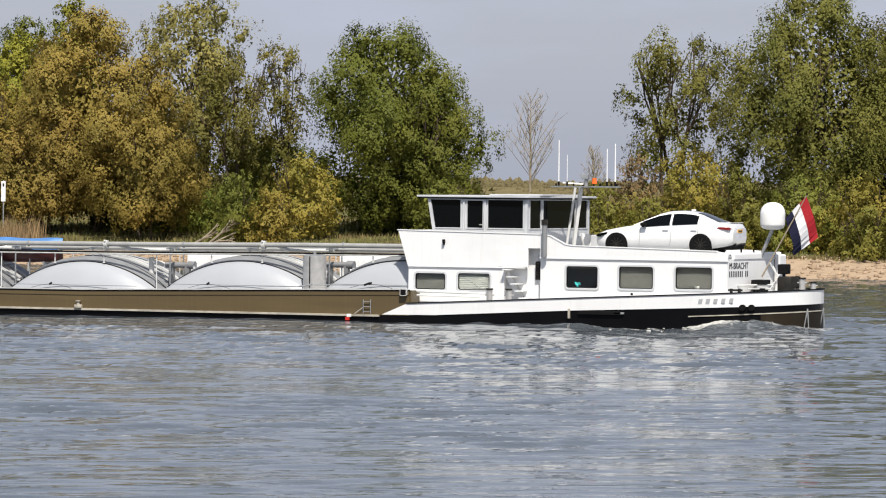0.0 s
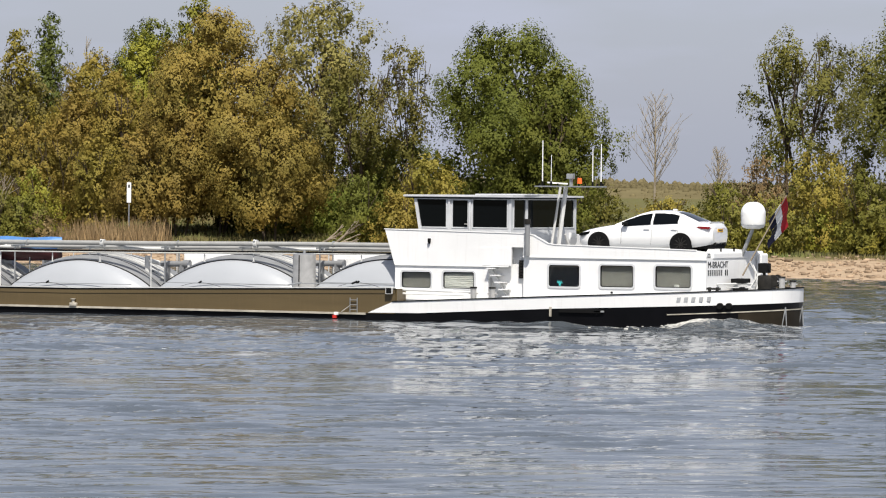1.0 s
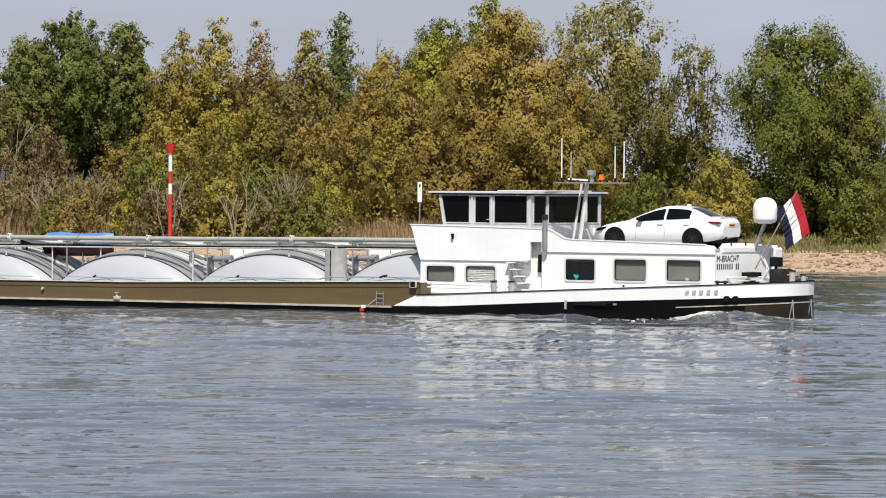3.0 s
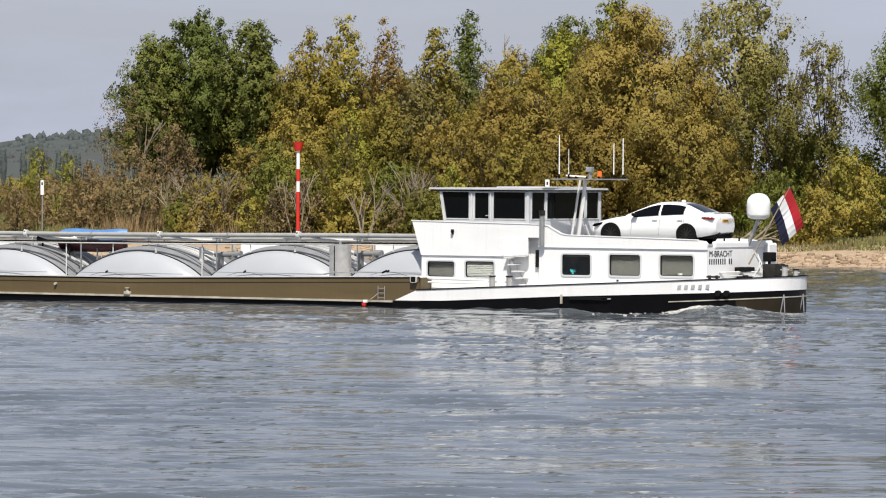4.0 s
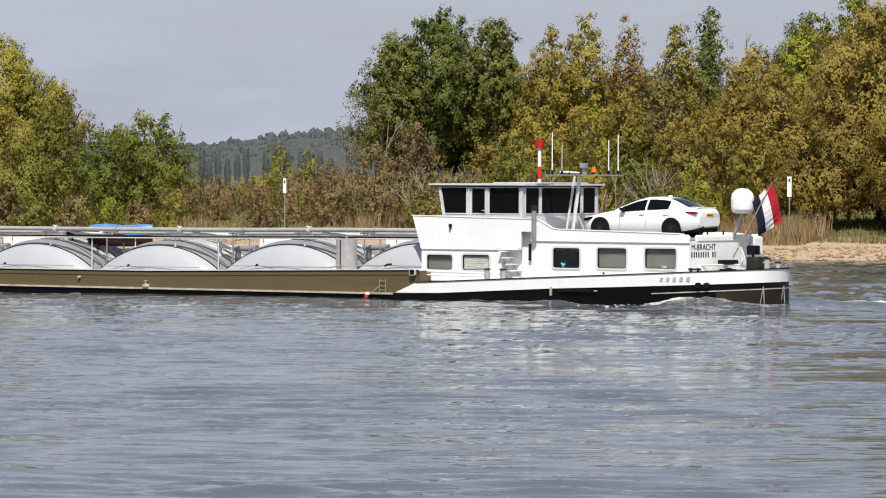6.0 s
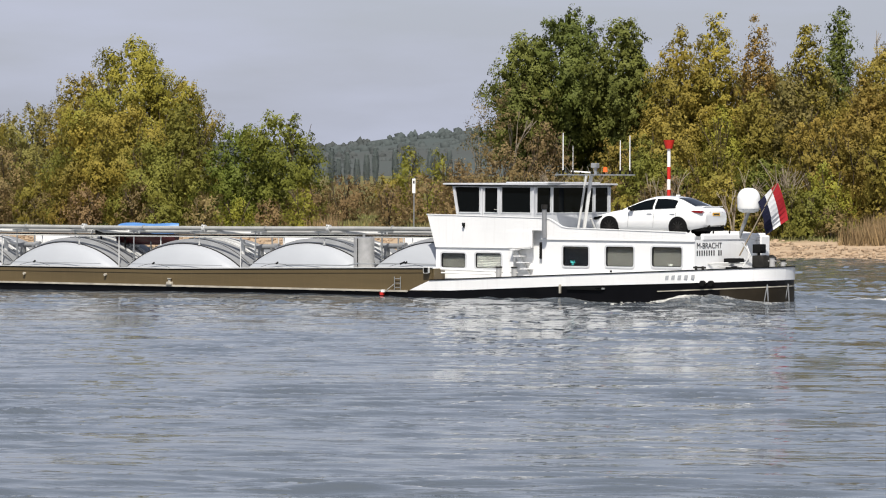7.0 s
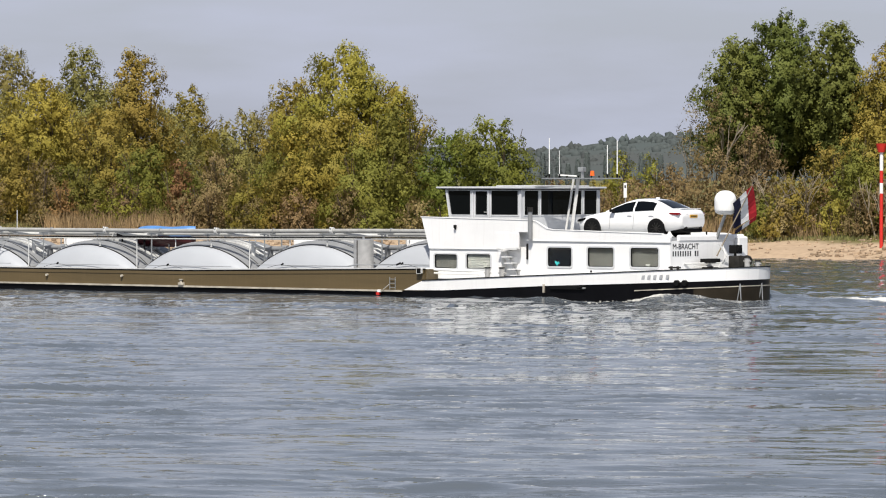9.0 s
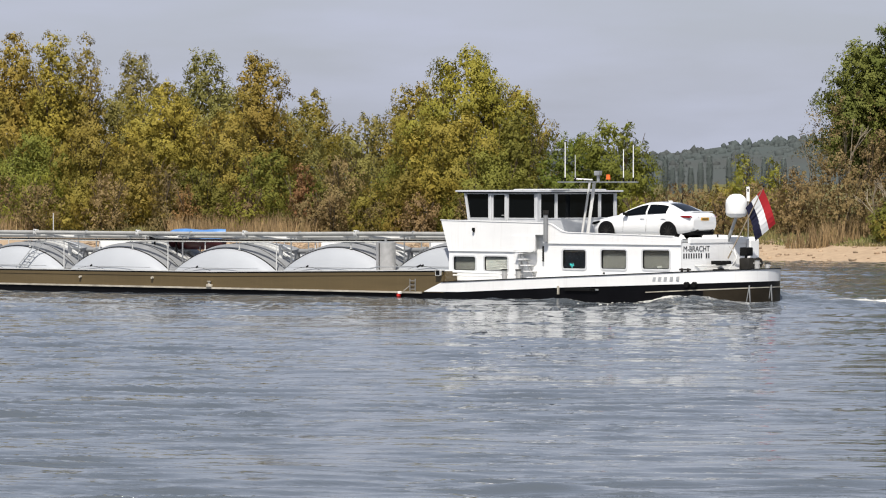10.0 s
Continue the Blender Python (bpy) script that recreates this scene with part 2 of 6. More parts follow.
def water_material():
    m = bpy.data.materials.new("river water")
    m.use_nodes = True
    t = m.node_tree
    b = t.nodes["Principled BSDF"]
    b.inputs["Base Color"].default_value = (0.078, 0.090, 0.102, 1)
    b.inputs["Roughness"].default_value = 0.04
    b.inputs["IOR"].default_value = 1.33
    co = t.nodes.new("ShaderNodeTexCoord")
    last = None
    for sx, sy, detail, strength, dist, crest in ((0.65, 3.3, 4, 1.0, 0.078, True), (2.4, 8.5, 3, 0.45, 0.008, False)):
        mp = t.nodes.new("ShaderNodeMapping")
        mp.vector_type = 'TEXTURE'
        mp.inputs["Scale"].default_value = (1 / sx, 1 / sy, 1)
        mp.inputs["Rotation"].default_value = (0, 0, radians(29))
        t.links.new(co.outputs["Object"], mp.inputs["Vector"])
        n = t.nodes.new("ShaderNodeTexNoise")
        n.inputs["Scale"].default_value = 1.0
        n.inputs["Detail"].default_value = detail
        n.inputs["Distortion"].default_value = 0.4
        t.links.new(mp.outputs["Vector"], n.inputs["Vector"])
        bp = t.nodes.new("ShaderNodeBump")
        bp.inputs["Strength"].default_value = strength
        bp.inputs["Distance"].default_value = dist
        rise = n.outputs["Fac"]
        if crest:                                     # calm water between separate steep ripples
            lift = t.nodes.new("ShaderNodeMapRange")
            lift.interpolation_type = 'SMOOTHSTEP'
            lift.inputs["From Min"].default_value, lift.inputs["From Max"].default_value = 0.53, 0.82
            t.links.new(rise, lift.inputs["Value"])
            rise = lift.outputs["Result"]
        t.links.new(rise, bp.inputs["Height"])
        if last:
            t.links.new(last, bp.inputs["Normal"])
        last = bp.outputs["Normal"]
    t.links.new(last, b.inputs["Normal"])
    return m


WATER = water_material()


def wake_material():
    """River water with torn white foam where the hull churns it."""
    m = WATER.copy()
    m.name = "foaming water"
    t = m.node_tree
    b = t.nodes["Principled BSDF"]
    at = t.nodes.new("ShaderNodeAttribute")
    at.attribute_name = "foam"
    co = t.nodes.new("ShaderNodeTexCoord")
    mp = t.nodes.new("ShaderNodeMapping")
    mp.inputs["Scale"].default_value = (1.6, 4.5, 1)
    mp.inputs["Rotation"].default_value = (0, 0, radians(9))
    n = t.nodes.new("ShaderNodeTexNoise")
    n.inputs["Scale"].default_value = 2.2
    n.inputs["Detail"].default_value = 7
    n.inputs["Roughness"].default_value = 0.75
    n.inputs["Distortion"].default_value = 1.2
    add = t.nodes.new("ShaderNodeMath")
    mr = t.nodes.new("ShaderNodeMapRange")
    mr.inputs["From Min"].default_value, mr.inputs["From Max"].default_value = 0.80, 1.06
    d = t.nodes.new("ShaderNodeBsdfDiffuse")
    d.inputs["Color"].default_value = (0.6, 0.59, 0.55, 1)
    mix = t.nodes.new("ShaderNodeMixShader")
    t.links.new(co.outputs["Object"], mp.inputs["Vector"])
    t.links.new(mp.outputs["Vector"], n.inputs["Vector"])
    t.links.new(n.outputs["Fac"], add.inputs[0])
    t.links.new(at.outputs["Fac"], add.inputs[1])
    t.links.new(add.outputs["Value"], mr.inputs["Value"])
    t.links.new(mr.outputs["Result"], mix.inputs["Fac"])
    t.links.new(b.outputs["BSDF"], mix.inputs[1])
    t.links.new(d.outputs["BSDF"], mix.inputs[2])
    t.links.new(mix.outputs["Shader"], t.nodes["Material Output"].inputs["Surface"])
    return m


WAKE = wake_material()
FOAM = material("foam and churned water", (0.50, 0.50, 0.47), 0.5, vary=0.6, scale=3.0, dark=(0.16, 0.155, 0.13), bump=0.6, bump_scale=5)


# ---------------------------------------------------------------- mesh tools
def mesh_of(name, bm, mat, smooth=None):
    me = bpy.data.meshes.new(name)
    bmesh.ops.recalc_face_normals(bm, faces=bm.faces)
    bm.to_mesh(me)
    bm.free()
    if mat:
        me.materials.append(mat)
    if smooth is not None:
        me.shade_smooth()
        me.set_sharp_from_angle(angle=radians(smooth))
    return me


def part(name, bm, mat, parent=None, label="", smooth=None):
    ob = new(name, mesh_of(name, bm, mat, smooth))
    if parent:
        ob.parent = parent
    if label:
        ob["label"] = label
    return ob


def empty(name, m=None):
    ob = new(name)
    ob.empty_display_size = 0.3
    if m:
        ob.matrix_world = m
    return ob


def box(bm, x0, x1, y0, y1, z0, z1, bevel=0.0):
    r = bmesh.ops.create_cube(bm, size=1, matrix=Matrix.Translation(((x0 + x1) / 2, (y0 + y1) / 2, (z0 + z1) / 2)) @ Matrix.Diagonal((abs(x1 - x0), abs(y1 - y0), abs(z1 - z0), 1)))
    if bevel:
        es = {e for v in r["verts"] for e in v.link_edges}
        bmesh.ops.bevel(bm, geom=list(es), offset=bevel, segments=2, affect='EDGES', profile=0.5)
    return bm


def rod(bm, p, q, r, r2=None, sides=10):
    p, q = Vector(p), Vector(q)
    d = q - p
    m = Matrix.Translation((p + q) / 2) @ d.to_track_quat('Z', 'Y').to_matrix().to_4x4()
    bmesh.ops.create_cone(bm, cap_ends=True, segments=sides, radius1=r, radius2=r if r2 is None else r2, depth=d.length, matrix=m)
    return bm


def bar(bm, p, q, w, h):
    """A square bar from p to q."""
    p, q = Vector(p), Vector(q)
    d = q - p
    m = Matrix.Translation((p + q) / 2) @ d.to_track_quat('X', 'Z').to_matrix().to_4x4() @ Matrix.Diagonal((d.length, w, h, 1))
    bmesh.ops.create_cube(bm, size=1, matrix=m)
    return bm


def slab(bm, outline, a, b, axis="y", bevel=0.0):
    """An outline of (u, v) drawn out from a to b along an axis."""
    put = {"y": lambda u, v, w: (u, w, v), "z": lambda u, v, w: (u, v, w), "x": lambda u, v, w: (w, u, v)}[axis]
    lo = [bm.verts.new(put(u, v, a)) for u, v in outline]
    hi = [bm.verts.new(put(u, v, b)) for u, v in outline]
    n = len(outline)
    faces = [bm.faces.new(lo), bm.faces.new(hi)]
    for i in range(n):
        faces.append(bm.faces.new((lo[i], lo[(i + 1) % n], hi[(i + 1) % n], hi[i])))
    if bevel:
        es = {e for f in faces[:2] for e in f.edges}
        bmesh.ops.bevel(bm, geom=list(es), offset=bevel, segments=2, affect='EDGES')
    return bm


def loft(bm, rings, close=False, caps=True):
    vs = [[bm.verts.new(p) for p in r] for r in rings]
    n = len(vs[0])
    for a, b in zip(vs, vs[1:]):
        for i in range(n if close else n - 1):
            j = (i + 1) % n
            bm.faces.new((a[i], a[j], b[j], b[i]))
    if caps and close:
        bm.faces.new(vs[0])
        bm.faces.new(vs[-1])
    return bm


def curve_z(x, xs, zs):
    return float(np.interp(x, xs, zs))


def tube(bm, pts, r, sides=10):
    """A round tube along a line of points."""
    pts = [Vector(p) for p in pts]
    rings = []
    for i, p in enumerate(pts):
        d = (pts[min(i + 1, len(pts) - 1)] - pts[max(i - 1, 0)]).normalized()
        q = d.to_track_quat('Z', 'Y')
        rings.append([tuple(p + q @ Vector((r * math.cos(2 * math.pi * k / sides), r * math.sin(2 * math.pi * k / sides), 0))) for k in range(sides)])
    loft(bm, rings, close=True)
    return bm


BM = bmesh.new


# ---------------------------------------------------------------- ground, water, distance
GY = [-4000, -60, -20, 8, 24, 30, 196, 202, 208, 216, 232, 300, 4500]
GZ = [4.0, 3.4, 3.1, 2.6, 0.0, -2.5, -2.5, -0.15, 0.6, 1.3, 2.2, 2.4, 2.6]


def ground_z(x, y):
    z = float(np.interp(y, GY, GZ))
    if 195 < y < 320:
        k = min(1, (y - 195) / 8) * min(1, (320 - y) / 20)
        z += k * (0.28 * noise.noise((x * 0.07, y * 0.12, 3.0)) + 0.12 * noise.noise((x * 0.4, y * 0.4, 8.0)))
    return z


def build_ground():
    xs = sorted({*np.linspace(-4500, -300, 12), *np.linspace(-300, -30, 181), *np.linspace(-30, 200, 24), *np.linspace(200, 4500, 12)})
    ys = sorted({*GY, *np.linspace(196, 240, 60), *np.linspace(240, 320, 16), *np.linspace(400, 2000, 8), -300, 100})
    bm = BM()
    grid = [[bm.verts.new((x, y, ground_z(x, y))) for x in xs] for y in ys]
    for a, b in zip(grid, grid[1:]):
        for i in range(len(xs) - 1):
            bm.faces.new((a[i], a[i + 1], b[i + 1], b[i]))
    g = part("ground", bm, GRASS, smooth=180)
    tagged(g, "grassy river bank and flat meadow beyond the water", "ground", kind="structure")


build_ground()


def chop(X, Y, seed, waves, low, high, heading, spread, height):
    """Wind chop: many short sharp-crested wave trains."""
    r = np.random.default_rng(seed)
    Z = np.zeros_like(X)
    for i in range(waves):
        L = low * (high / low) ** r.uniform(0, 1)
        a = radians(heading + r.normal() * spread)
        k = 2 * math.pi / L
        ph = k * (X * math.cos(a) + Y * math.sin(a)) + r.uniform(0, 6.28)
        ph += 0.7 * np.sin(X * r.uniform(0.05, 0.3) + Y * r.uniform(-0.3, 0.3) + r.uniform(0, 6))
        amp = height * (L / high) ** 0.8
        Z += amp * (1 - 2 * np.abs(np.sin(ph / 2)) ** 1.15)
    return Z / math.sqrt(waves)


def build_water():
    az = np.radians(np.concatenate([np.linspace(-89, -46, 10), np.linspace(-45, -13, 520), np.linspace(-12, 89, 24)]))
    ys = [20.0, 36.0, 40.5]
    while ys[-1] < 204:
        ys.append(ys[-1] + 0.13 + 0.0027 * (ys[-1] - 40.5))
    A, Y = np.meshgrid(az, np.array(ys + [206.0]))
    X = Y * np.tan(A)
    patch = 0.5 + 0.5 * np.sin(X * 0.31 + 1.7 * np.sin(Y * 0.17)) * np.sin(Y * 0.43 + 1.1 * np.sin(X * 0.23 + 2.0))
    patch2 = 0.5 + 0.5 * np.sin(X * 0.71 + 1.1 * np.sin(Y * 0.37 + 1.0)) * np.sin(Y * 0.57 + 0.9 * np.sin(X * 0.53))
    Z = chop(X, Y, 3, 36, 0.42, 1.7, 119, 11, 0.058) * (0.35 + 0.85 * patch2)
    Z += chop(X, Y, 4, 8, 3, 9, 114, 22, 0.04)
    Z += chop(X, Y, 8, 10, 1.1, 2.4, 119, 11, 0.08) * patch ** 2
    gust = 0.8 + 0.4 * np.sin(X * 0.09 + 1.3 * np.sin(Y * 0.05)) * np.sin(Y * 0.13 + 0.7 * np.sin(X * 0.06))
    Z = Z * gust
    Z[np.abs(X) > 260] = 0
    n, m = X.shape
    idx = np.arange(n * m).reshape(n, m)
    faces = np.stack([idx[:-1, :-1], idx[:-1, 1:], idx[1:, 1:], idx[1:, :-1]], -1).reshape(-1, 4)
    me = from_arrays("water", np.stack([X, Y, Z], -1).reshape(-1, 3), faces, WATER)
    me.shade_smooth()
    w = new("water", me)
    tagged(w, "grey-blue rippled river water", "river", kind="structure")
    return w


def from_arrays(name, verts, faces, mat):
    me = bpy.data.meshes.new(name)
    k = faces.shape[1]
    me.vertices.add(len(verts))
    me.vertices.foreach_set("co", verts.astype(np.float32).ravel())
    me.loops.add(faces.size)
    me.loops.foreach_set("vertex_index", faces.astype(np.int32).ravel())
    me.polygons.add(len(faces))
    me.polygons.foreach_set("loop_start", np.arange(0, faces.size, k, dtype=np.int32))
    me.update(calc_edges=True)
    me.validate()
    if mat:
        me.materials.append(mat)
    return me


water = build_water()


def leaf_mesh(name, centres, sizes, mat, rng, droop=0.0, out=None):
    """Small bent leaf sprays: a four-cornered blade at each centre."""
    n = len(centres)
    d = rng.normal(size=(n, 3))
    d[:, 2] = d[:, 2] * (1.5 - droop) - droop * 1.6
    if out is not None:
        d -= out * (d * out).sum(1)[:, None] * 0.7
    d /= np.linalg.norm(d, axis=1)[:, None]
    e = rng.normal(size=(n, 3))
    if out is not None:
        e = e * 0.35 + np.cross(d, out) * 1.0
    e -= d * (e * d).sum(1)[:, None]
    e /= np.linalg.norm(e, axis=1)[:, None] + 1e-9
    s = sizes[:, None]
    v = np.stack([centres - d * s * 0.45 + e * s * 0.42, centres + d * s * 0.62, centres - d * s * 0.4 - e * s * 0.42], 1).reshape(-1, 3)
    f = np.arange(3 * n).reshape(n, 3)
    if out is None:
        return from_arrays(name, v, f, mat)
    g = np.cross(v[1::3] - v[0::3], v[2::3] - v[0::3])
    g /= np.linalg.norm(g, axis=1)[:, None] + 1e-12
    back = (g * out).sum(1) < 0
    f[back] = f[back][:, ::-1]
    g[back] *= -1
    me = from_arrays(name, v, f, mat)
    me.shade_smooth()
    soft = g * 0.32 + out                             # a spray is lit as part of its lobe
    soft /= np.linalg.norm(soft, axis=1)[:, None]
    me.normals_split_custom_set_from_vertices(np.repeat(soft, 3, 0).tolist())
    return me


def limbs(bm, rng, base, top, radius, levels, spread, sides=6):
    """A tapered trunk with forks; returns the ends of the twigs."""
    ends = []

    def grow(p, d, length, r, level):
        steps = 3
        q = p
        for i in range(steps):
            d = (d + Vector(rng.normal(size=3) * 0.10)).normalized()
            q2 = q + d * length / steps
            rod(bm, q, q2, r * (1 - 0.25 * i / steps), r * (1 - 0.25 * (i + 1) / steps), sides if level < 2 else 4)
            q = q2
        if level == levels:
            ends.append(q)
            return
        k = int(rng.integers(2, 4)) + (1 if level == 0 else 0)
        for i in range(k):
            a = rng.uniform(0, 2 * math.pi)
            t = rng.uniform(0.35, 0.9) * spread
            side = Vector((math.cos(a), math.sin(a), 0.15))
            grow(q, (d * (1 - t * 0.5) + side * t).normalized(), length * rng.uniform(0.6, 0.8), r * 0.6, level + 1)

    grow(Vector(base), (Vector(top) - Vector(base)).normalized(), (Vector(top) - Vector(base)).length * 0.36, radius, 0)
    return ends


def fit_limbs(bm, reach, height):
    """Draws limbs in so that they stay inside a crown."""
    top = max(v.co.z for v in bm.verts)
    far = max(math.hypot(v.co.x, v.co.y) for v in bm.verts)
    k, kz = min(1, reach / far), height / top
    for v in bm.verts:
        v.co.x, v.co.y, v.co.z = v.co.x * k, v.co.y * k, v.co.z * kz


def bare_crown(bm, rng, h, w):
    """A straight leafless tree: a leader with steep branches and fine twigs."""
    rod(bm, (0, 0, 0), (0.05, 0, h * 0.5), 0.012 * h, 0.008 * h, 7)
    rod(bm, (0.05, 0, h * 0.5), (0, 0, h), 0.008 * h, 0.012, 6)
    for i in range(46):
        t = 0.22 + 0.75 * i / 46
        a = rng.uniform(0, 6.28)
        L = w * 0.8 * (1.05 - t) ** 0.7 * rng.uniform(0.7, 1.15)
        p = Vector((0.03, 0, h * t))
        q = p + Vector((math.cos(a) * L, math.sin(a) * L, L * rng.uniform(1.1, 1.9)))
        rod(bm, p, q, 0.028, 0.010, 4)
        for k in range(6):
            s = rng.uniform(0.25, 1)
            b = p.lerp(q, s)
            c = b + Vector((rng.normal() * 0.3, rng.normal() * 0.3, rng.uniform(0.3, 0.8))) * (L * 0.45)
            rod(bm, b, c, 0.02, 0.010, 3)


# form: outline rows (height share, radius share), leaf count per square metre, leaf size, droop, leaf colour
FORMS = {
    "willow": (((0.08, 0.75), (0.2, 1.0), (0.45, 1.0), (0.75, 0.75), (1.0, 0.25)), 1.1, 0.28, 0.55, "willow"),
    "deep": (((0.1, 0.7), (0.25, 1.0), (0.55, 1.0), (0.8, 0.8), (1.0, 0.35)), 1.1, 0.28, 0.25, "deep"),
    "gold": (((0.17, 0.75), (0.3, 1.0), (0.55, 0.9), (0.8, 0.6), (1.0, 0.2)), 1.08, 0.29, 0.1, "gold"),
    "grey": (((0.0, 0.6), (0.3, 0.9), (0.6, 1.0), (0.85, 0.7), (1.0, 0.3)), 0.62, 0.30, 0.2, "grey"),
    "airy": (((0.1, 0.4), (0.35, 0.8), (0.6, 1.0), (0.85, 0.8), (1.0, 0.4)), 0.6, 0.30, 0.35, "willow"),
    "lime": (((0.0, 0.8), (0.3, 1.0), (0.6, 0.85), (0.85, 0.55), (1.0, 0.2)), 0.9, 0.30, 0.0, "lime"),
    "olive": (((0.0, 0.7), (0.3, 1.0), (0.6, 0.9), (0.85, 0.6), (1.0, 0.2)), 0.85, 0.28, 0.0, "olive"),
    "ochre": (((0.0, 0.6), (0.3, 0.9), (0.6, 0.85), (0.85, 0.5), (1.0, 0.12)), 0.62, 0.26, 0.0, "ochre"),
    "gold_tall": (((0.0, 0.6), (0.3, 0.9), (0.6, 1.0), (0.85, 0.65), (1.0, 0.15)), 0.85, 0.28, 0.0, "goldtall"),
    "column_green": (((0.1, 0.6), (0.4, 1.0), (0.7, 1.0), (1.0, 0.4)), 0.8, 0.28, 0.0, "poplar"),
    "poplar_deep": (((0.3, 0.6), (0.45, 0.95), (0.6, 1.0), (0.85, 0.8), (1.0, 0.35)), 0.85, 0.32, 0.0, "poplar"),
    "bush_green": (((0.0, 0.95), (0.4, 1.0), (0.8, 0.6), (1.0, 0.25)), 1.0, 0.26, 0.0, "green"),
    "bush_deep": (((0.0, 1.0), (0.5, 1.0), (0.8, 0.75), (1.0, 0.3)), 1.1, 0.28, 0.0, "deep"),
    "bush_olive": (((0.0, 0.95), (0.4, 1.0), (0.8, 0.6), (1.0, 0.25)), 0.9, 0.26, 0.0, "olive"),
    "bush_lime": (((0.0, 0.9), (0.4, 0.9), (0.8, 0.5), (1.0, 0.15)), 0.55, 0.22, -0.4, "lime"),
    "bush_gold": (((0.0, 0.95), (0.4, 1.0), (0.8, 0.65), (1.0, 0.25)), 1.0, 0.28, 0.0, "goldtall"),
    "bush_brown": (((0.0, 0.8), (0.4, 0.9), (0.8, 0.6), (1.0, 0.25)), 0.45, 0.24, -0.5, "brown"),
    "bush_rust": (((0.0, 0.8), (0.4, 0.9), (0.8, 0.5), (1.0, 0.2)), 0.7, 0.22, -0.3, "rust"),
    "bare_brown": (((0.1, 0.5), (0.4, 0.9), (0.75, 0.8), (1.0, 0.3)), 0.2, 0.2, -0.5, "brown"),
    "bare": None, "bare_dark": None, "bare_pale": None,
}
WORDS = {
    "willow": "large drooping grey-green willow tree in full leaf", "deep": "broad dense dark-green tree on the bank",
    "gold": "broad golden-olive willow tree on the bank", "grey": "tall loose grey-green tree behind the bank", "airy": "sparse light-green tree with open branches",
    "lime": "tall fresh yellow-green tree", "olive": "olive-green tree in a bank thicket", "ochre": "slender ochre-brown budding tree",
    "gold_tall": "tall yellow-flowering tree in the thicket", "column_green": "narrow upright dark-green tree", "poplar_deep": "tall dark-green poplar with open lower limbs",
    "bush_green": "rounded green bush on the river bank", "bush_deep": "dense dark-green bush by the water", "bush_olive": "olive-green bush on the river bank",
    "bush_lime": "small bright yellow-green shrub", "bush_gold": "large golden-leaved bush on the bank", "bush_brown": "brown half-bare shrub among dry reeds",
    "bush_rust": "small rust-red shrub on the bank", "bare_brown": "thin brown tree with few leaves", "bare": "bare grey tree without leaves", "bare_dark": "dead dark trunk with broken branches", "bare_pale": "pale bare branching shrub",
}
tree_count = [0]


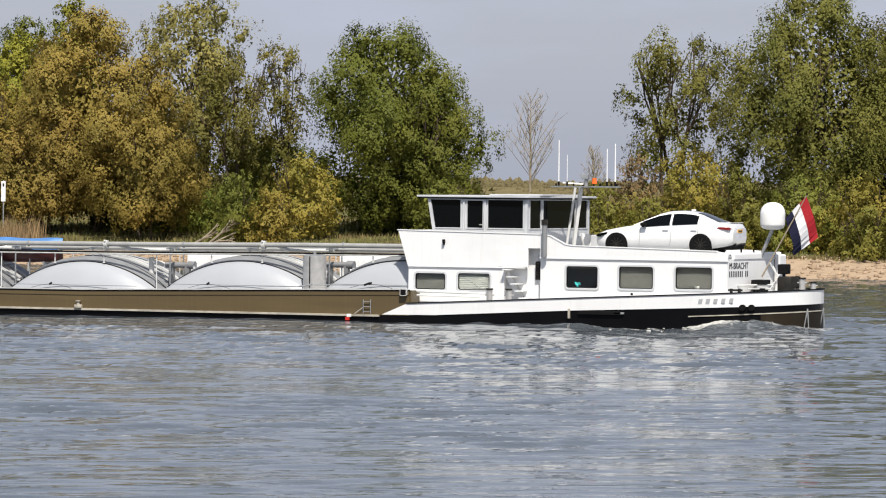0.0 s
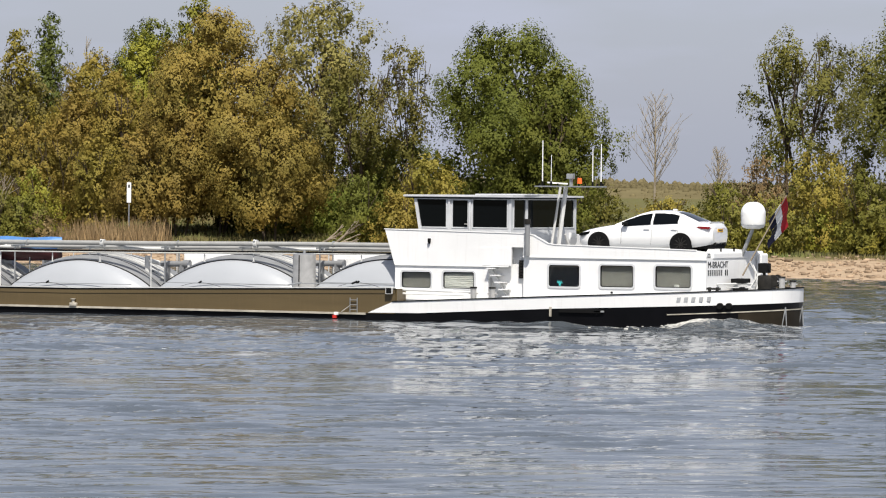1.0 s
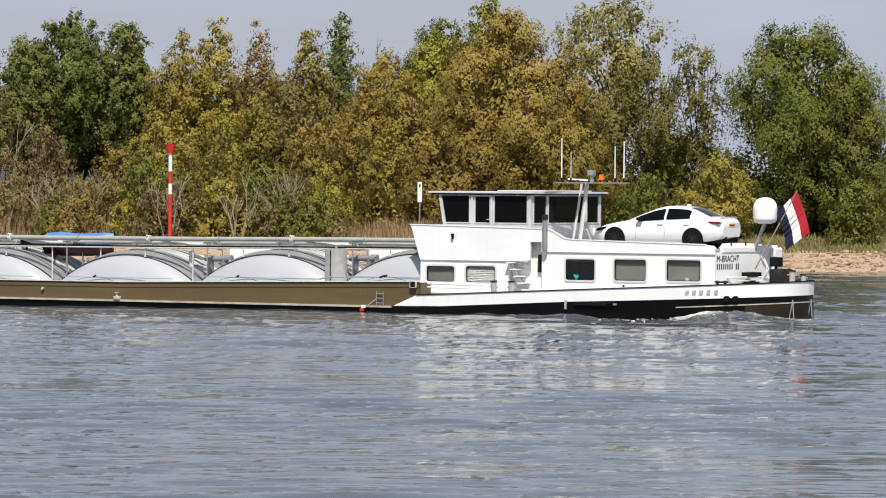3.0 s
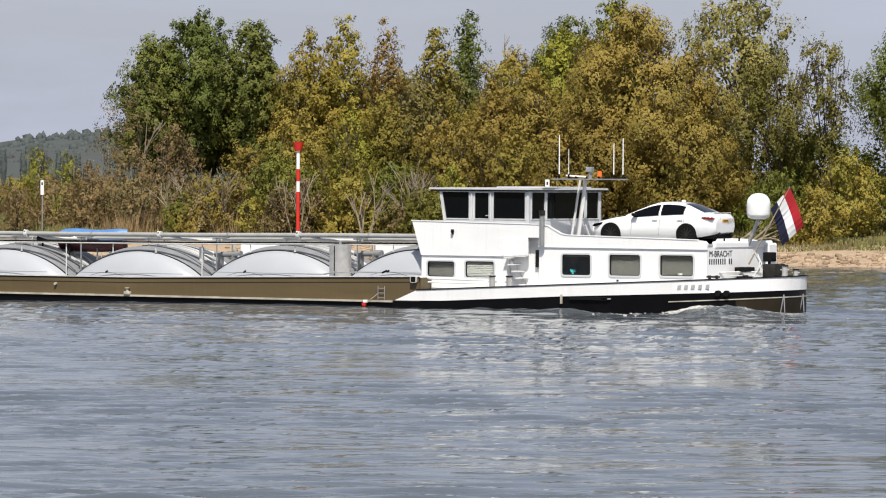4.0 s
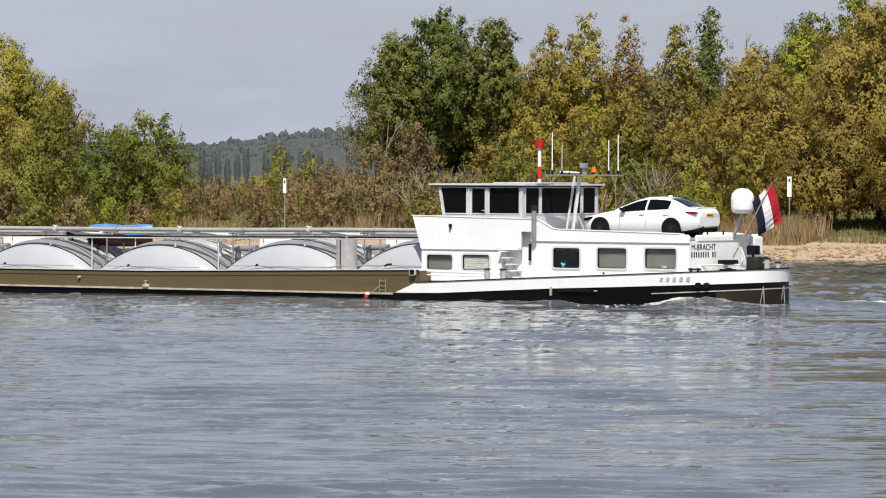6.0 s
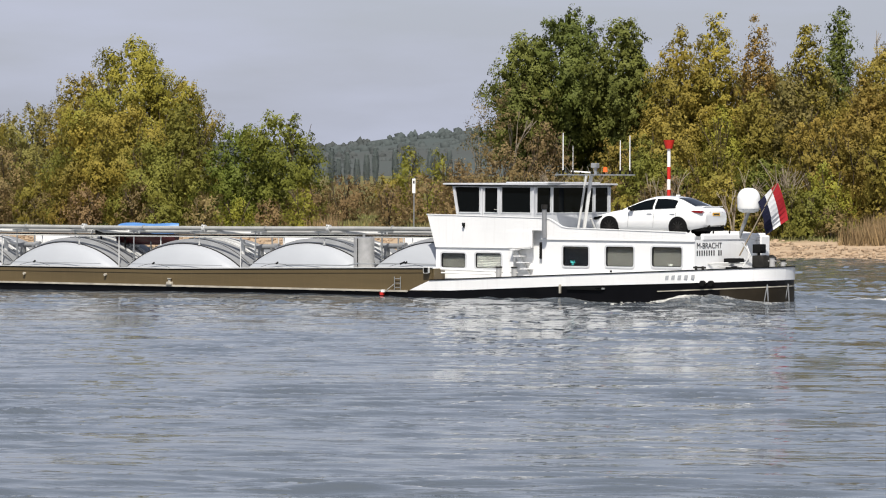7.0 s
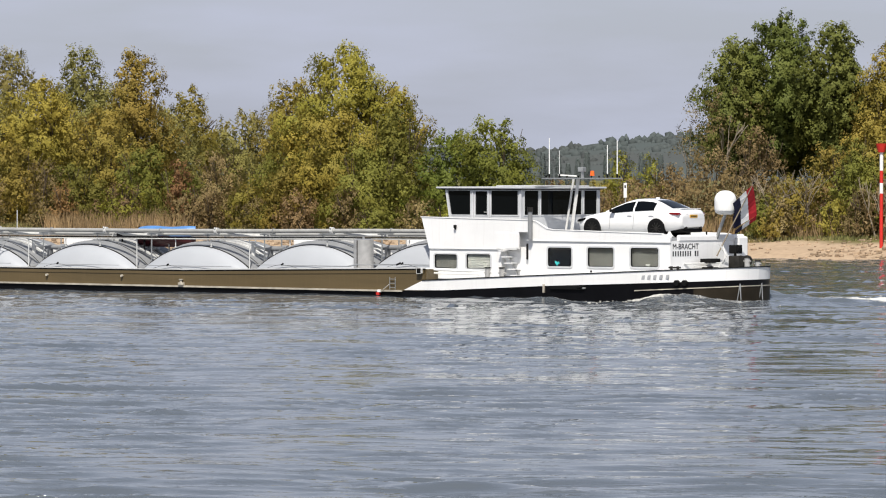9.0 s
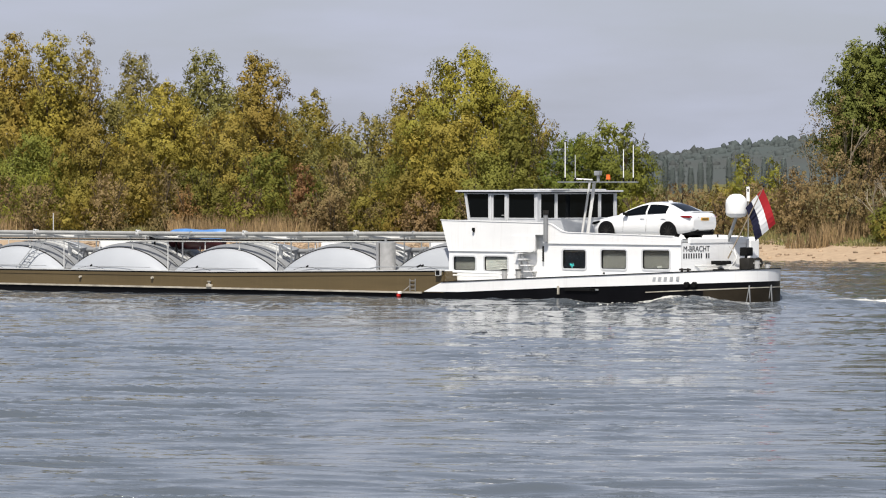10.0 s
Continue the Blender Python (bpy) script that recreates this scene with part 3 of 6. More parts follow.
def plant(kind, x, y, h, w):
    tree_count[0] += 1
    rng = np.random.default_rng(100 + tree_count[0])
    bush = kind.startswith("bush")
    name = "bush" if bush or kind == "bare_pale" else "tree"
    if not bush and FORMS[kind]:
        w, h = w * (1.4 if w < 5 else 1.12), h * 1.03
    if kind in ("grey", "airy"):
        w *= 1.15
    if bush and h > 2.6:
        w *= 1.3
    z = ground_z(x, y)
    thing = empty(name, pose(x, y, z - 0.05))
    tagged(thing, WORDS[kind], name, group="trees and bushes of the far bank")
    form = FORMS[kind]
    if form is None:
        bm = BM()
        mat = {"bare": PALEBARK, "bare_dark": BARK, "bare_pale": PALEBARK}[kind]
        if kind == "bare_pale":
            for i in range(7):
                a = rng.uniform(0, 6.28)
                bm = BM()
                limbs(bm, rng, (0.3 * math.cos(a), 0.3 * math.sin(a), 0), (w * 0.55 * math.cos(a), w * 0.55 * math.sin(a), h * rng.uniform(0.6, 1.0)), 0.05, 2, 0.5, 5)
                part("stem", bm, mat, thing)
            return thing
        else:
            if kind == "bare":
                bare_crown(bm, rng, h, w)
            else:
                limbs(bm, rng, (0, 0, 0), (0.1, 0, h), 0.012 * h, 3, 0.3, 6)
                fit_limbs(bm, w * 0.6, h)
        part("trunk", bm, mat, thing)
        return thing
    outline, density, size, droop, colour = form
    hs, rs = [o[0] for o in outline], [o[1] for o in outline]
    # limbs
    if bush:
        for i in range(3):
            a = rng.uniform(0, 6.28)
            bm = BM()
            limbs(bm, rng, (0.2 * math.cos(a), 0.2 * math.sin(a), 0), (w * 0.4 * math.cos(a), w * 0.4 * math.sin(a), h * 0.85), 0.035, 1, 0.5, 4)
            fit_limbs(bm, w * 0.45, h * 0.9)
            part("stem", bm, BARK, thing)
    else:
        stems = 1 if kind in ("column_green", "poplar_deep", "ochre", "bare_brown") else 3
        for i in range(stems):
            a = rng.uniform(0, 6.28)
            o = 0.0 if stems == 1 else 0.5
            bm = BM()
            limbs(bm, rng, (o * math.cos(a), o * math.sin(a), 0), (w * 0.22 * o * 2 * math.cos(a), w * 0.22 * o * 2 * math.sin(a), h * 0.95), (0.016 if stems == 1 else 0.011) * h, 3 if stems == 1 else 2, 0.5, 6)
            fit_limbs(bm, w * (0.46 if kind in ("airy", "grey") else 0.36), h * (0.93 if kind == "airy" else 0.8))
            part("trunk", bm, PALEBARK if kind == "bare_brown" else BARK, thing)
    # crown: many leafy lobes carried on the outline, with dark hollows between them
    cs, ss, os_ = [], [], []
    ph = rng.uniform(0, 100)
    total = (355 if w * h > 60 else 290) * w * h * density
    thin_crown = kind in ("airy", "bare_brown")
    lr0 = (0.40 + 0.092 * w) if not bush else (0.34 + 0.085 * w)
    body = math.pi * w * float(np.mean(rs)) * h * (1 - hs[0])
    count = max(8, int((0.8 if thin_crown else 1.25 if w > 6 else 1.5) * body / (math.pi * lr0 * lr0)))
    tt = np.linspace(hs[0], 1, 60)
    cum = np.cumsum(np.interp(tt, hs, rs))
    lob = []
    for i in range(count):
        t = float(np.interp((i + rng.uniform(0, 1)) / count * cum[-1], cum, tt))
        a = i * 2.39996 + rng.uniform(-0.5, 0.5)
        R = np.interp(t, hs, rs) * w * 0.5 * (1 + 0.46 * noise.noise((ph + math.cos(a) * 1.5, math.sin(a) * 1.5, t * 3.2)))
        lr = lr0 * rng.uniform(0.6, 1.3) * (0.55 + 0.5 * np.interp(t, hs, rs))
        rad = max(0.0, R - lr * 0.6) * (rng.uniform(0.8, 1.0) if i % 5 else rng.uniform(0.2, 0.7))
        lz = lr * rng.uniform(0.7, 1.0) * (1 + 0.5 * max(droop, 0))
        o = Vector((math.cos(a), math.sin(a), 0.25 + 1.3 * (t - 0.45))).normalized()
        lob.append(((rad * math.cos(a), rad * math.sin(a), max(min(h * t, h - lz * 0.9), lz * 0.5)), lr, lz, np.array(o)))
    area = sum(l[1] * l[2] for l in lob)
    for c, lr, lz, o in lob:
        n = int(total * lr * lz / area)
        per = 20
        m = max(3, int(n * 0.64 / per))
        u = rng.normal(size=(m, 3)) + o * 0.75 + np.array((0, 0, 0.35))
        u /= np.linalg.norm(u, axis=1)[:, None]
        cc = np.array(c) + u * np.array((lr, lr, lz)) * rng.uniform(0.72, 1.06, (m, 1))
        cr_ = 0.09 * lr + rng.uniform(0.08, 0.22, (m, 1, 1))
        q = np.clip(rng.normal(size=(m, per, 3)), -1.8, 1.8) * 0.58 * cr_ * np.array((0.9, 0.9, 1.15 + max(droop, 0) * 1.3))
        if droop > 0:
            q[:, :, 2] -= droop * 0.4 * np.abs(rng.normal(size=(m, per)))
        cs.append((cc[:, None] + q).reshape(-1, 3))
        face = u + o * 0.45
        face /= np.linalg.norm(face, axis=1)[:, None]
        os_.append(np.repeat(face, per, 0))
        ss.append(size * rng.uniform(0.30, 0.60, m * per))
        k = int(n * (0.15 if thin_crown else 0.34))
        v = rng.normal(size=(k, 3))
        v /= np.linalg.norm(v, axis=1)[:, None]
        cs.append(np.array(c) * np.array((0.9, 0.9, 1)) + v * np.array((lr, lr, lz)) * rng.uniform(0.1, 0.8, (k, 1)))
        os_.append(v)
        ss.append(size * rng.uniform(0.5, 0.85, k))
    # shaded foliage inside the crown
    if not thin_crown:
        k = int(total * 0.10)
        t = np.interp(rng.uniform(0, cum[-1], k), cum, tt) * 0.93
        a = rng.uniform(0, 2 * math.pi, k)
        rr = np.interp(t, hs, rs) * w * 0.5 * np.sqrt(rng.uniform(0.0, 0.4, k))
        cs.append(np.stack([rr * np.cos(a), rr * np.sin(a), h * t], 1))
        v = np.stack([np.cos(a), np.sin(a), 0.3 + 0 * a], 1) + rng.normal(size=(k, 3)) * 0.5
        os_.append(v / np.linalg.norm(v, axis=1)[:, None])
        ss.append(size * rng.uniform(0.7, 1.05, k))
    p, u, s = np.concatenate(cs), np.concatenate(os_), np.concatenate(ss)
    keep = p[:, 2] > 0.1
    me = leaf_mesh("crown", p[keep], s[keep], LEAF[colour], rng, max(droop, 0.0), u[keep])
    cr = new("crown", me)
    cr.parent = thing
    return thing


plant("willow", -61.7, 222, 13.67, 10.31)
plant("willow", -56.7, 226, 13.91, 9.45)
plant("airy", -71.3, 226, 11.02, 5.48)
plant("bare_dark", -70.9, 228, 11.4, 1.95)
plant("bush_brown", -69.9, 215, 5.06, 3.38)
plant("bush_olive", -65.9, 213, 5.49, 5.15)
plant("bush_green", -62.9, 211, 4.52, 2.69)
plant("bush_green", -60.0, 213, 4.39, 4.8)
plant("bush_olive", -56.4, 212, 4.2, 4.16)
plant("bare", -106.2, 300, 8.9, 3.68)
plant("bare", -111.2, 330, 5.14, 2.13)
plant("deep", -86.8, 221, 11.68, 9.7)
plant("airy", -94.9, 224, 10.79, 2.3)
plant("deep", -83.6, 219, 9.53, 4.15)
plant("bush_olive", -89.9, 216, 4.84, 4.14)
plant("bush_green", -103.6, 240, 5.2, 3.2)
plant("bush_green", -92.6, 213, 4.11, 3.48)
plant("bush_olive", -90.3, 212, 3.27, 2.51)
plant("bush_green", -81.0, 214, 3.81, 2.8)
plant("gold", -103.5, 217, 12.52, 9.46)
plant("grey", -100.8, 225, 13.46, 7.03)
plant("airy", -97.1, 222, 9.9, 2.9)
plant("gold", -98.8, 214, 7.17, 6.4)
plant("gold", -105.2, 215, 7.73, 4.87)
plant("lime", -115.2, 238, 13.62, 4.68)
plant("deep", -120.4, 242, 12.36, 4.41)
plant("gold", -106.6, 214, 6.29, 3.58)
# four dark bushes added under the big crowns to deepen the shade there
plant("bush_deep", -103.2, 219.5, 3.2, 3.6)
plant("bush_deep", -99.4, 219.0, 2.9, 3.4)
plant("bush_deep", -96.4, 219.5, 2.8, 3.0)
plant("bush_deep", -86.8, 223.0, 2.8, 4.2)
plant("gold", -117.6, 226, 8.48, 2.77)
plant("olive", -114.9, 226, 9.58, 3.11)
plant("bare", -127.2, 246, 11.92, 1.88)
plant("column_green", -124.7, 236, 12.46, 1.89)
plant("olive", -124.9, 232, 11.71, 2.87)
plant("ochre", -127.4, 230, 12.24, 2.86)
plant("gold_tall", -129.8, 229, 12.36, 3.04)
plant("gold_tall", -131.2, 227, 11.63, 3.56)
plant("olive", -126.4, 217, 6.93, 4.09)
plant("bush_lime", -123.6, 219, 7.37, 3.76)
plant("olive", -122.4, 221, 7.98, 3.43)
plant("grey", -121.1, 223, 8.59, 3.11)
plant("olive", -116.3, 217, 6.59, 3.35)
plant("bush_olive", -114.2, 218, 6.05, 3.01)
plant("olive", -110.9, 216, 5.81, 2.97)
plant("bush_olive", -120.8, 213, 5.19, 3.66)
plant("bush_green", -125.6, 213, 4.67, 4.02)
plant("bush_green", -116.6, 212, 4.46, 3.95)
plant("bush_lime", -112.9, 212, 4.15, 3.59)
plant("poplar_deep", -140.0, 228, 12.7, 5.09)
plant("poplar_deep", -142.0, 226, 11.24, 3.63)
plant("poplar_deep", -135.4, 227, 11.87, 3.6)
plant("bare_brown", -138.0, 218, 8.35, 4.56)
plant("bare_brown", -141.8, 220, 7.23, 2.14)
plant("bush_brown", -134.3, 216, 6.15, 3.46)
plant("bare_pale", -128.7, 211.5, 6.31, 3.71)
plant("bare_pale", -130.4, 211, 5.17, 3.04)
plant("bush_olive", -128.3, 214, 5.28, 3.06)
plant("bush_green", -126.9, 215, 5.54, 3.06)
plant("bush_olive", -129.2, 211, 3.83, 3.37)
plant("bush_brown", -134.8, 212, 5.09, 3.76)
plant("bush_green", -122.8, 212, 4.1, 3.0)
plant("bush_olive", -119.1, 211, 3.87, 3.63)
plant("bare_pale", -114.6, 210.5, 5.6, 1.9)
plant("bare_pale", -117.4, 209.8, 5.0, 1.6)
plant("bare_pale", -122.2, 210.0, 5.2, 1.8)
plant("bush_lime", -148.4, 222, 4.75, 2.54)
plant("bush_lime", -144.1, 219, 4.54, 2.14)
plant("bush_brown", -142.4, 211, 2.73, 2.42)
plant("bush_brown", -138.7, 213, 3.96, 2.42)
plant("bush_deep", -154.2, 216, 7.08, 4.68)
plant("bush_deep", -158.3, 217, 6.14, 4.73)
plant("bush_brown", -150.7, 218, 2.85, 2.52)
plant("bush_brown", -154.5, 226, 2.1, 4.84)
plant("bush_brown", -143.2, 216, 3.14, 4.58)
plant("bush_brown", -155.1, 222, 2.17, 4.05)
plant("bush_olive", -155.0, 230, 2.1, 4.15)
plant("bush_brown", -139.0, 215, 3.17, 3.83)
plant("lime", -169.9, 221, 11.52, 8.92)
plant("olive", -176.6, 224, 9.29, 4.66)
plant("olive", -168.1, 224, 8.8, 4.57)
plant("bush_gold", -166.6, 215, 7.68, 7.41)
plant("bush_green", -163.0, 217, 7.9, 4.06)
plant("bush_green", -171.0, 217, 7.04, 4.51)
plant("bush_green", -161.9, 213, 5.6, 5.1)
plant("bush_olive", -168.0, 212, 4.24, 4.05)
plant("grey", -201.8, 250, 7.2, 3.5)
plant("olive", -199.3, 240, 8.91, 4.03)
plant("grey", -200.2, 245, 5.85, 3.45)
plant("olive", -194.5, 228, 11.3, 4.48)
plant("grey", -206.6, 236, 11.67, 3.2)
plant("gold_tall", -199.9, 224, 9.81, 6.12)
plant("grey", -220.8, 244, 12.09, 3.13)
plant("ochre", -213.2, 230, 13.05, 2.98)
plant("gold_tall", -214.6, 228, 13.39, 3.39)
plant("olive", -218.4, 228, 13.3, 4.28)
plant("olive", -223.1, 228, 13.65, 5.18)
plant("deep", -229.6, 229, 13.32, 5.26)
plant("bush_green", -207.1, 218, 6.68, 5.3)
plant("olive", -202.5, 219, 7.21, 5.26)
plant("bush_olive", -195.4, 216, 5.9, 4.35)
plant("olive", -189.7, 219, 7.69, 4.33)
plant("bush_green", -183.5, 216, 5.45, 4.63)
plant("bush_green", -187.0, 213, 4.56, 4.24)
plant("bush_brown", -188.7, 212, 4.84, 3.09)
plant("bush_rust", -176.9, 212, 4.62, 2.26)
plant("bush_lime", -201.4, 212, 4.27, 4.76)
plant("bush_olive", -195.6, 211, 3.96, 4.3)
plant("bush_brown", -177.0, 216, 4.66, 3.42)
plant("bush_lime", -181.2, 211, 3.58, 3.41)
plant("bush_brown", -204.5, 211, 4.3, 4.2)
plant("bush_brown", -199.0, 210, 3.6, 3.6)
plant("bush_brown", -193.2, 210.5, 4.1, 3.2)
plant("bush_rust", -186.0, 210.5, 3.4, 2.0)
plant("bush_brown", -181.8, 211.5, 3.4, 3.4)
plant("bush_brown", -173.6, 211, 2.7, 3.0)
plant("bush_green", -212.9, 217, 7.17, 5.76)
plant("grey", -231.1, 233, 9.74, 5.32)
plant("grey", -225.6, 233, 10.11, 5.27)
plant("grey", -220.8, 233, 9.6, 5.22)
plant("grey", -217.2, 233, 9.12, 5.18)
plant("grey", -213.1, 233, 8.64, 5.14)
plant("olive", -205.7, 233, 8.34, 5.07)
plant("grey", -201.2, 233, 8.92, 5.02)
plant("grey", -196.3, 233, 7.62, 4.97)
plant("grey", -137.5, 234, 8.4, 4.6)
plant("olive", -134.4, 234, 8.75, 4.58)
plant("olive", -131.2, 234, 8.38, 4.56)
plant("grey", -128.3, 234, 8.91, 4.53)
plant("grey", -125.0, 234, 8.72, 4.51)
plant("olive", -122.2, 234, 7.63, 4.49)
plant("olive", -119.8, 234, 7.98, 4.47)
plant("olive", -117.4, 234, 8.33, 4.45)
plant("poplar_deep", -145.7, 232, 8.15, 4.84)
plant("poplar_deep", -142.2, 232, 8.5, 4.81)
plant("poplar_deep", -138.8, 232, 8.12, 4.78)
plant("deep", -97.0, 228, 5.3, 4.2)
plant("lime", -118.0, 236, 11.44, 5.72)
plant("olive", -118.5, 230, 10.29, 5.6)
plant("bush_green", -85.6, 232, 2.12, 4.04)
plant("bush_olive", -87.6, 250, 1.55, 4.33)
plant("bush_green", -78.8, 235, 2.52, 3.71)


def build_ridge(name, label, az0, az1, dist, tops, seed, cell, mat):
    """A far wooded ridge: many small rounded crowns on a rising crest."""
    rng = np.random.default_rng(seed)
    bm = BM()
    azs = np.linspace(az0, az1, 60)
    el = [np.interp(a, [t[0] for t in tops], [t[1] for t in tops]) for a in azs]
    rows = []
    for k, (fr, drop) in enumerate(((0.86, 0.0), (0.93, 0.55), (1.0, 1.0), (1.1, 0.8))):
        rows.append([])
        for a, e in zip(azs, el):
            d = dist * fr
            top = EYE[2] + dist * math.tan(radians(e)) - 2
            rows[-1].append((d * math.sin(radians(a)), d * math.cos(radians(a)), 2.3 + (top - 2.3) * drop))
    loft(bm, rows)
    thing = empty(name)
    tagged(thing, label, "hill", kind="structure")
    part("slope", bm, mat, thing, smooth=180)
    n = 2400
    ball = BM()
    bmesh.ops.create_icosphere(ball, subdivisions=1, radius=1)
    bv = np.array([v.co[:] for v in ball.verts])
    bf = np.array([[v.index for v in f.verts] for f in ball.faces])
    ball.free()
    vs = np.zeros((n, len(bv), 3))
    for i in range(n):
        a = rng.uniform(az0, az1)
        e = np.interp(a, [t[0] for t in tops], [t[1] for t in tops])
        k = rng.uniform(0, 1) ** 0.55
        d = dist * (0.87 + 0.13 * k)
        top = EYE[2] + dist * math.tan(radians(e)) - 2
        drop = np.interp(k, [0, 0.5, 1], [0, 0.55, 1])
        c = np.array((d * math.sin(radians(a)), d * math.cos(radians(a)), 2.3 + (top - 2.3) * drop))
        s = cell * rng.uniform(0.6, 1.25)
        vs[i] = c + bv * (1 + 0.18 * rng.normal(size=(len(bv), 1))) * np.array((s, s, s * rng.uniform(0.9, 1.5)))
    f = bf[None] + (np.arange(n) * len(bv))[:, None, None]
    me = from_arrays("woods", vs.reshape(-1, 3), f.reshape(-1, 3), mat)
    me.shade_smooth()
    ob = new("woods", me)
    ob.parent = thing
    tagged(ob, kind="stuff")


build_ridge("hill", "hazy blue-green wooded ridge far behind the meadow", -47, -24, 1900, ((-47, 0.3), (-41, 0.33), (-36.7, 0.43), (-35, 0.40), (-34.4, 0.44), (-34, 0.52), (-33.5, 0.56), (-33, 0.62), (-31, 0.6), (-27, 0.45), (-24, 0.3)), 5, 1.9, HAZEHILL)
build_ridge("hill", "low brown-green wooded rise beyond the meadow", -26, -5, 700, ((-26, 0.2), (-20, 0.19), (-19, 0.16), (-5, 0.25)), 6, 0.5, RISE)


def build_poplar_row():
    """Upright poplars standing in a line in front of the far ridge."""
    rng = np.random.default_rng(9)
    first = None
    for i in range(30):
        a = radians(-37.0 + i * 0.142 + rng.uniform(-0.075, 0.075))
        d = 620 + rng.uniform(-10, 10)
        if first is None or i % 5 == 0:
            th = empty("poplar", pose(d * math.sin(a), d * math.cos(a), 2.4))
            tagged(th, "upright dark poplar in a far row", "tree", group="far poplar row")
            bm = BM()
            rod(bm, (0, 0, 0), (0, 0, 3), 0.2, 0.12, 6)
            part("trunk", bm, BARK, th)
            m = 5000
            t = rng.uniform(0.08, 1, m)
            r = (0.42 * np.sin(np.clip(t, 0, 1) * math.pi * 0.9) ** 0.7 + 0.06) * rng.uniform(0.3, 1.15, m)
            ang = rng.uniform(0, 6.28, m)
            hgt = 5.6
            p = np.stack([r * np.cos(ang), r * np.sin(ang), t * hgt], 1)
            ob = new("crown", leaf_mesh("crown", p, rng.uniform(0.10, 0.2, m), HAZEPOPLAR, rng, 0.0, np.stack([np.cos(ang) * 0.8, np.sin(ang) * 0.8, 0.6 + 0 * ang], 1)))
            ob.parent = th
            first = th
        else:
            copy_thing(first, pose(d * math.sin(a), d * math.cos(a), 2.4 - rng.uniform(0, 1.7), 0, 0, rng.uniform(0, 360)))


build_poplar_row()


def build_bank():
    rng = np.random.default_rng(21)
    # loose stones along the water's edge
    base = BM()
    bmesh.ops.create_cube(base, size=1.6)
    bmesh.ops.bevel(base, geom=base.verts[:4], offset=0.5, segments=1, affect='VERTICES')
    bmesh.ops.triangulate(base, faces=base.faces[:])
    bv = np.array([v.co[:] for v in base.verts])
    bf = np.array([[v.index for v in f.verts] for f in base.faces])
    base.free()
    n = 4200
    x = rng.uniform(-190, -45, n)
    width = 6.6 + 2.0 * np.sin(x * 0.09 + 1.0) + 1.0 * np.sin(x * 0.31)
    y = 201.6 + rng.uniform(0, 1, n) ** 1.1 * np.clip(width, 3, 10)
    bare = (x > -137) & (x < -123) & (rng.uniform(0, 1, n) < 0.85)
    x = np.where(bare, rng.uniform(-120, -60, n), x)
    s = rng.uniform(0.045, 0.13, n) * rng.uniform(0.7, 1.3, n)
    zz = np.array([ground_z(a, b) for a, b in zip(x, y)])
    v = bv[None] * (1 + 0.35 * rng.normal(size=(n, len(bv), 1)) * 0.6) * s[:, None, None] * np.array((1.3, 1.0, 0.7)) * rng.uniform(0.7, 1.3, (n, 1, 3))
    v += np.stack([x, y, zz + s * 0.15], 1)[:, None]
    f = bf[None] + (np.arange(n) * len(bv))[:, None, None]
    ob = new("riprap", from_arrays("riprap", v.reshape(-1, 3), f.reshape(-1, 3), STONE))
    tagged(ob, "tan and grey loose stones along the water's edge", "stones", kind="stuff")
    # grass and herbs of the bank
    for name, label, mat, n, y0, y1, hmin, hmax, thin, seed in (
            ("grass", "short green and yellow grass of the bank", HERB, 90000, 208.5, 240, 0.10, 0.36, 0.05, 3),
            ("reeds", "dry tan reeds standing on the bank", REED, 60000, 207.0, 214, 0.4, 1.7, 0.016, 4)):
        r = np.random.default_rng(seed)
        px, py = r.uniform(-215, -45, n), y0 + (y1 - y0) * r.uniform(0, 1, n) ** 1.4
        if name == "reeds":
            k = np.array([noise.noise((a * 0.075, b * 0.1, 11.0)) for a, b in zip(px, py)])
            ok = ((k > 0.27) & (px < -103)) | ((px > -109.5) & (px < -103.5) & (k > -0.2)) | ((px > -146) & (px < -133) & (k > -0.15)) | ((px < -174) & (k > -0.05))
            px, py = px[ok], py[ok]
        hh = r.uniform(hmin, hmax, len(px))
        pz = np.array([ground_z(a, b) for a, b in zip(px, py)])
        a = r.uniform(0, 6.28, len(px))
        lean = r.normal(size=(len(px), 2)) * 0.18
        b0 = np.stack([px, py, pz - 0.05], 1)
        wd = np.stack([np.cos(a), np.sin(a), 0 * a], 1) * (thin * (1 + hh))[:, None]
        tip = b0 + np.stack([lean[:, 0] * hh, lean[:, 1] * hh, hh], 1)
        V = np.stack([b0 - wd, b0 + wd, tip], 1).reshape(-1, 3)
        F = np.arange(len(V)).reshape(-1, 3)
        g = new(name, from_arrays(name, V, F, mat))
        tagged(g, label, name, kind="stuff")


build_bank()


def build_beacon(x, y, top):
    th = empty("river_beacon", pose(x, y, ground_z(x, y)))
    tagged(th, "red and white banded steel river beacon on the bank", "beacon")
    h = top - ground_z(x, y)
    edges = [-0.3, h * 0.25, h * 0.5, h * 0.62, h * 0.74, h * 0.93]
    for i, (a, b) in enumerate(zip(edges, edges[1:])):
        red = i in (0, 1, 3)
        if i == 1:
            b = h * 0.52
        if i == 2:
            a = h * 0.52
        bm = BM()
        rod(bm, (0, 0, a), (0, 0, b), 0.105, None, 14)
        part("band", bm, RED if red else WHITE_CLEAN, th, "red painted band" if red else "white painted band", smooth=40)
    bm = BM()
    rod(bm, (0, 0, h - 0.5), (0, 0, h), 0.2, 0.33, 14)
    part("topmark", bm, RED, th, "red funnel topmark", smooth=40)


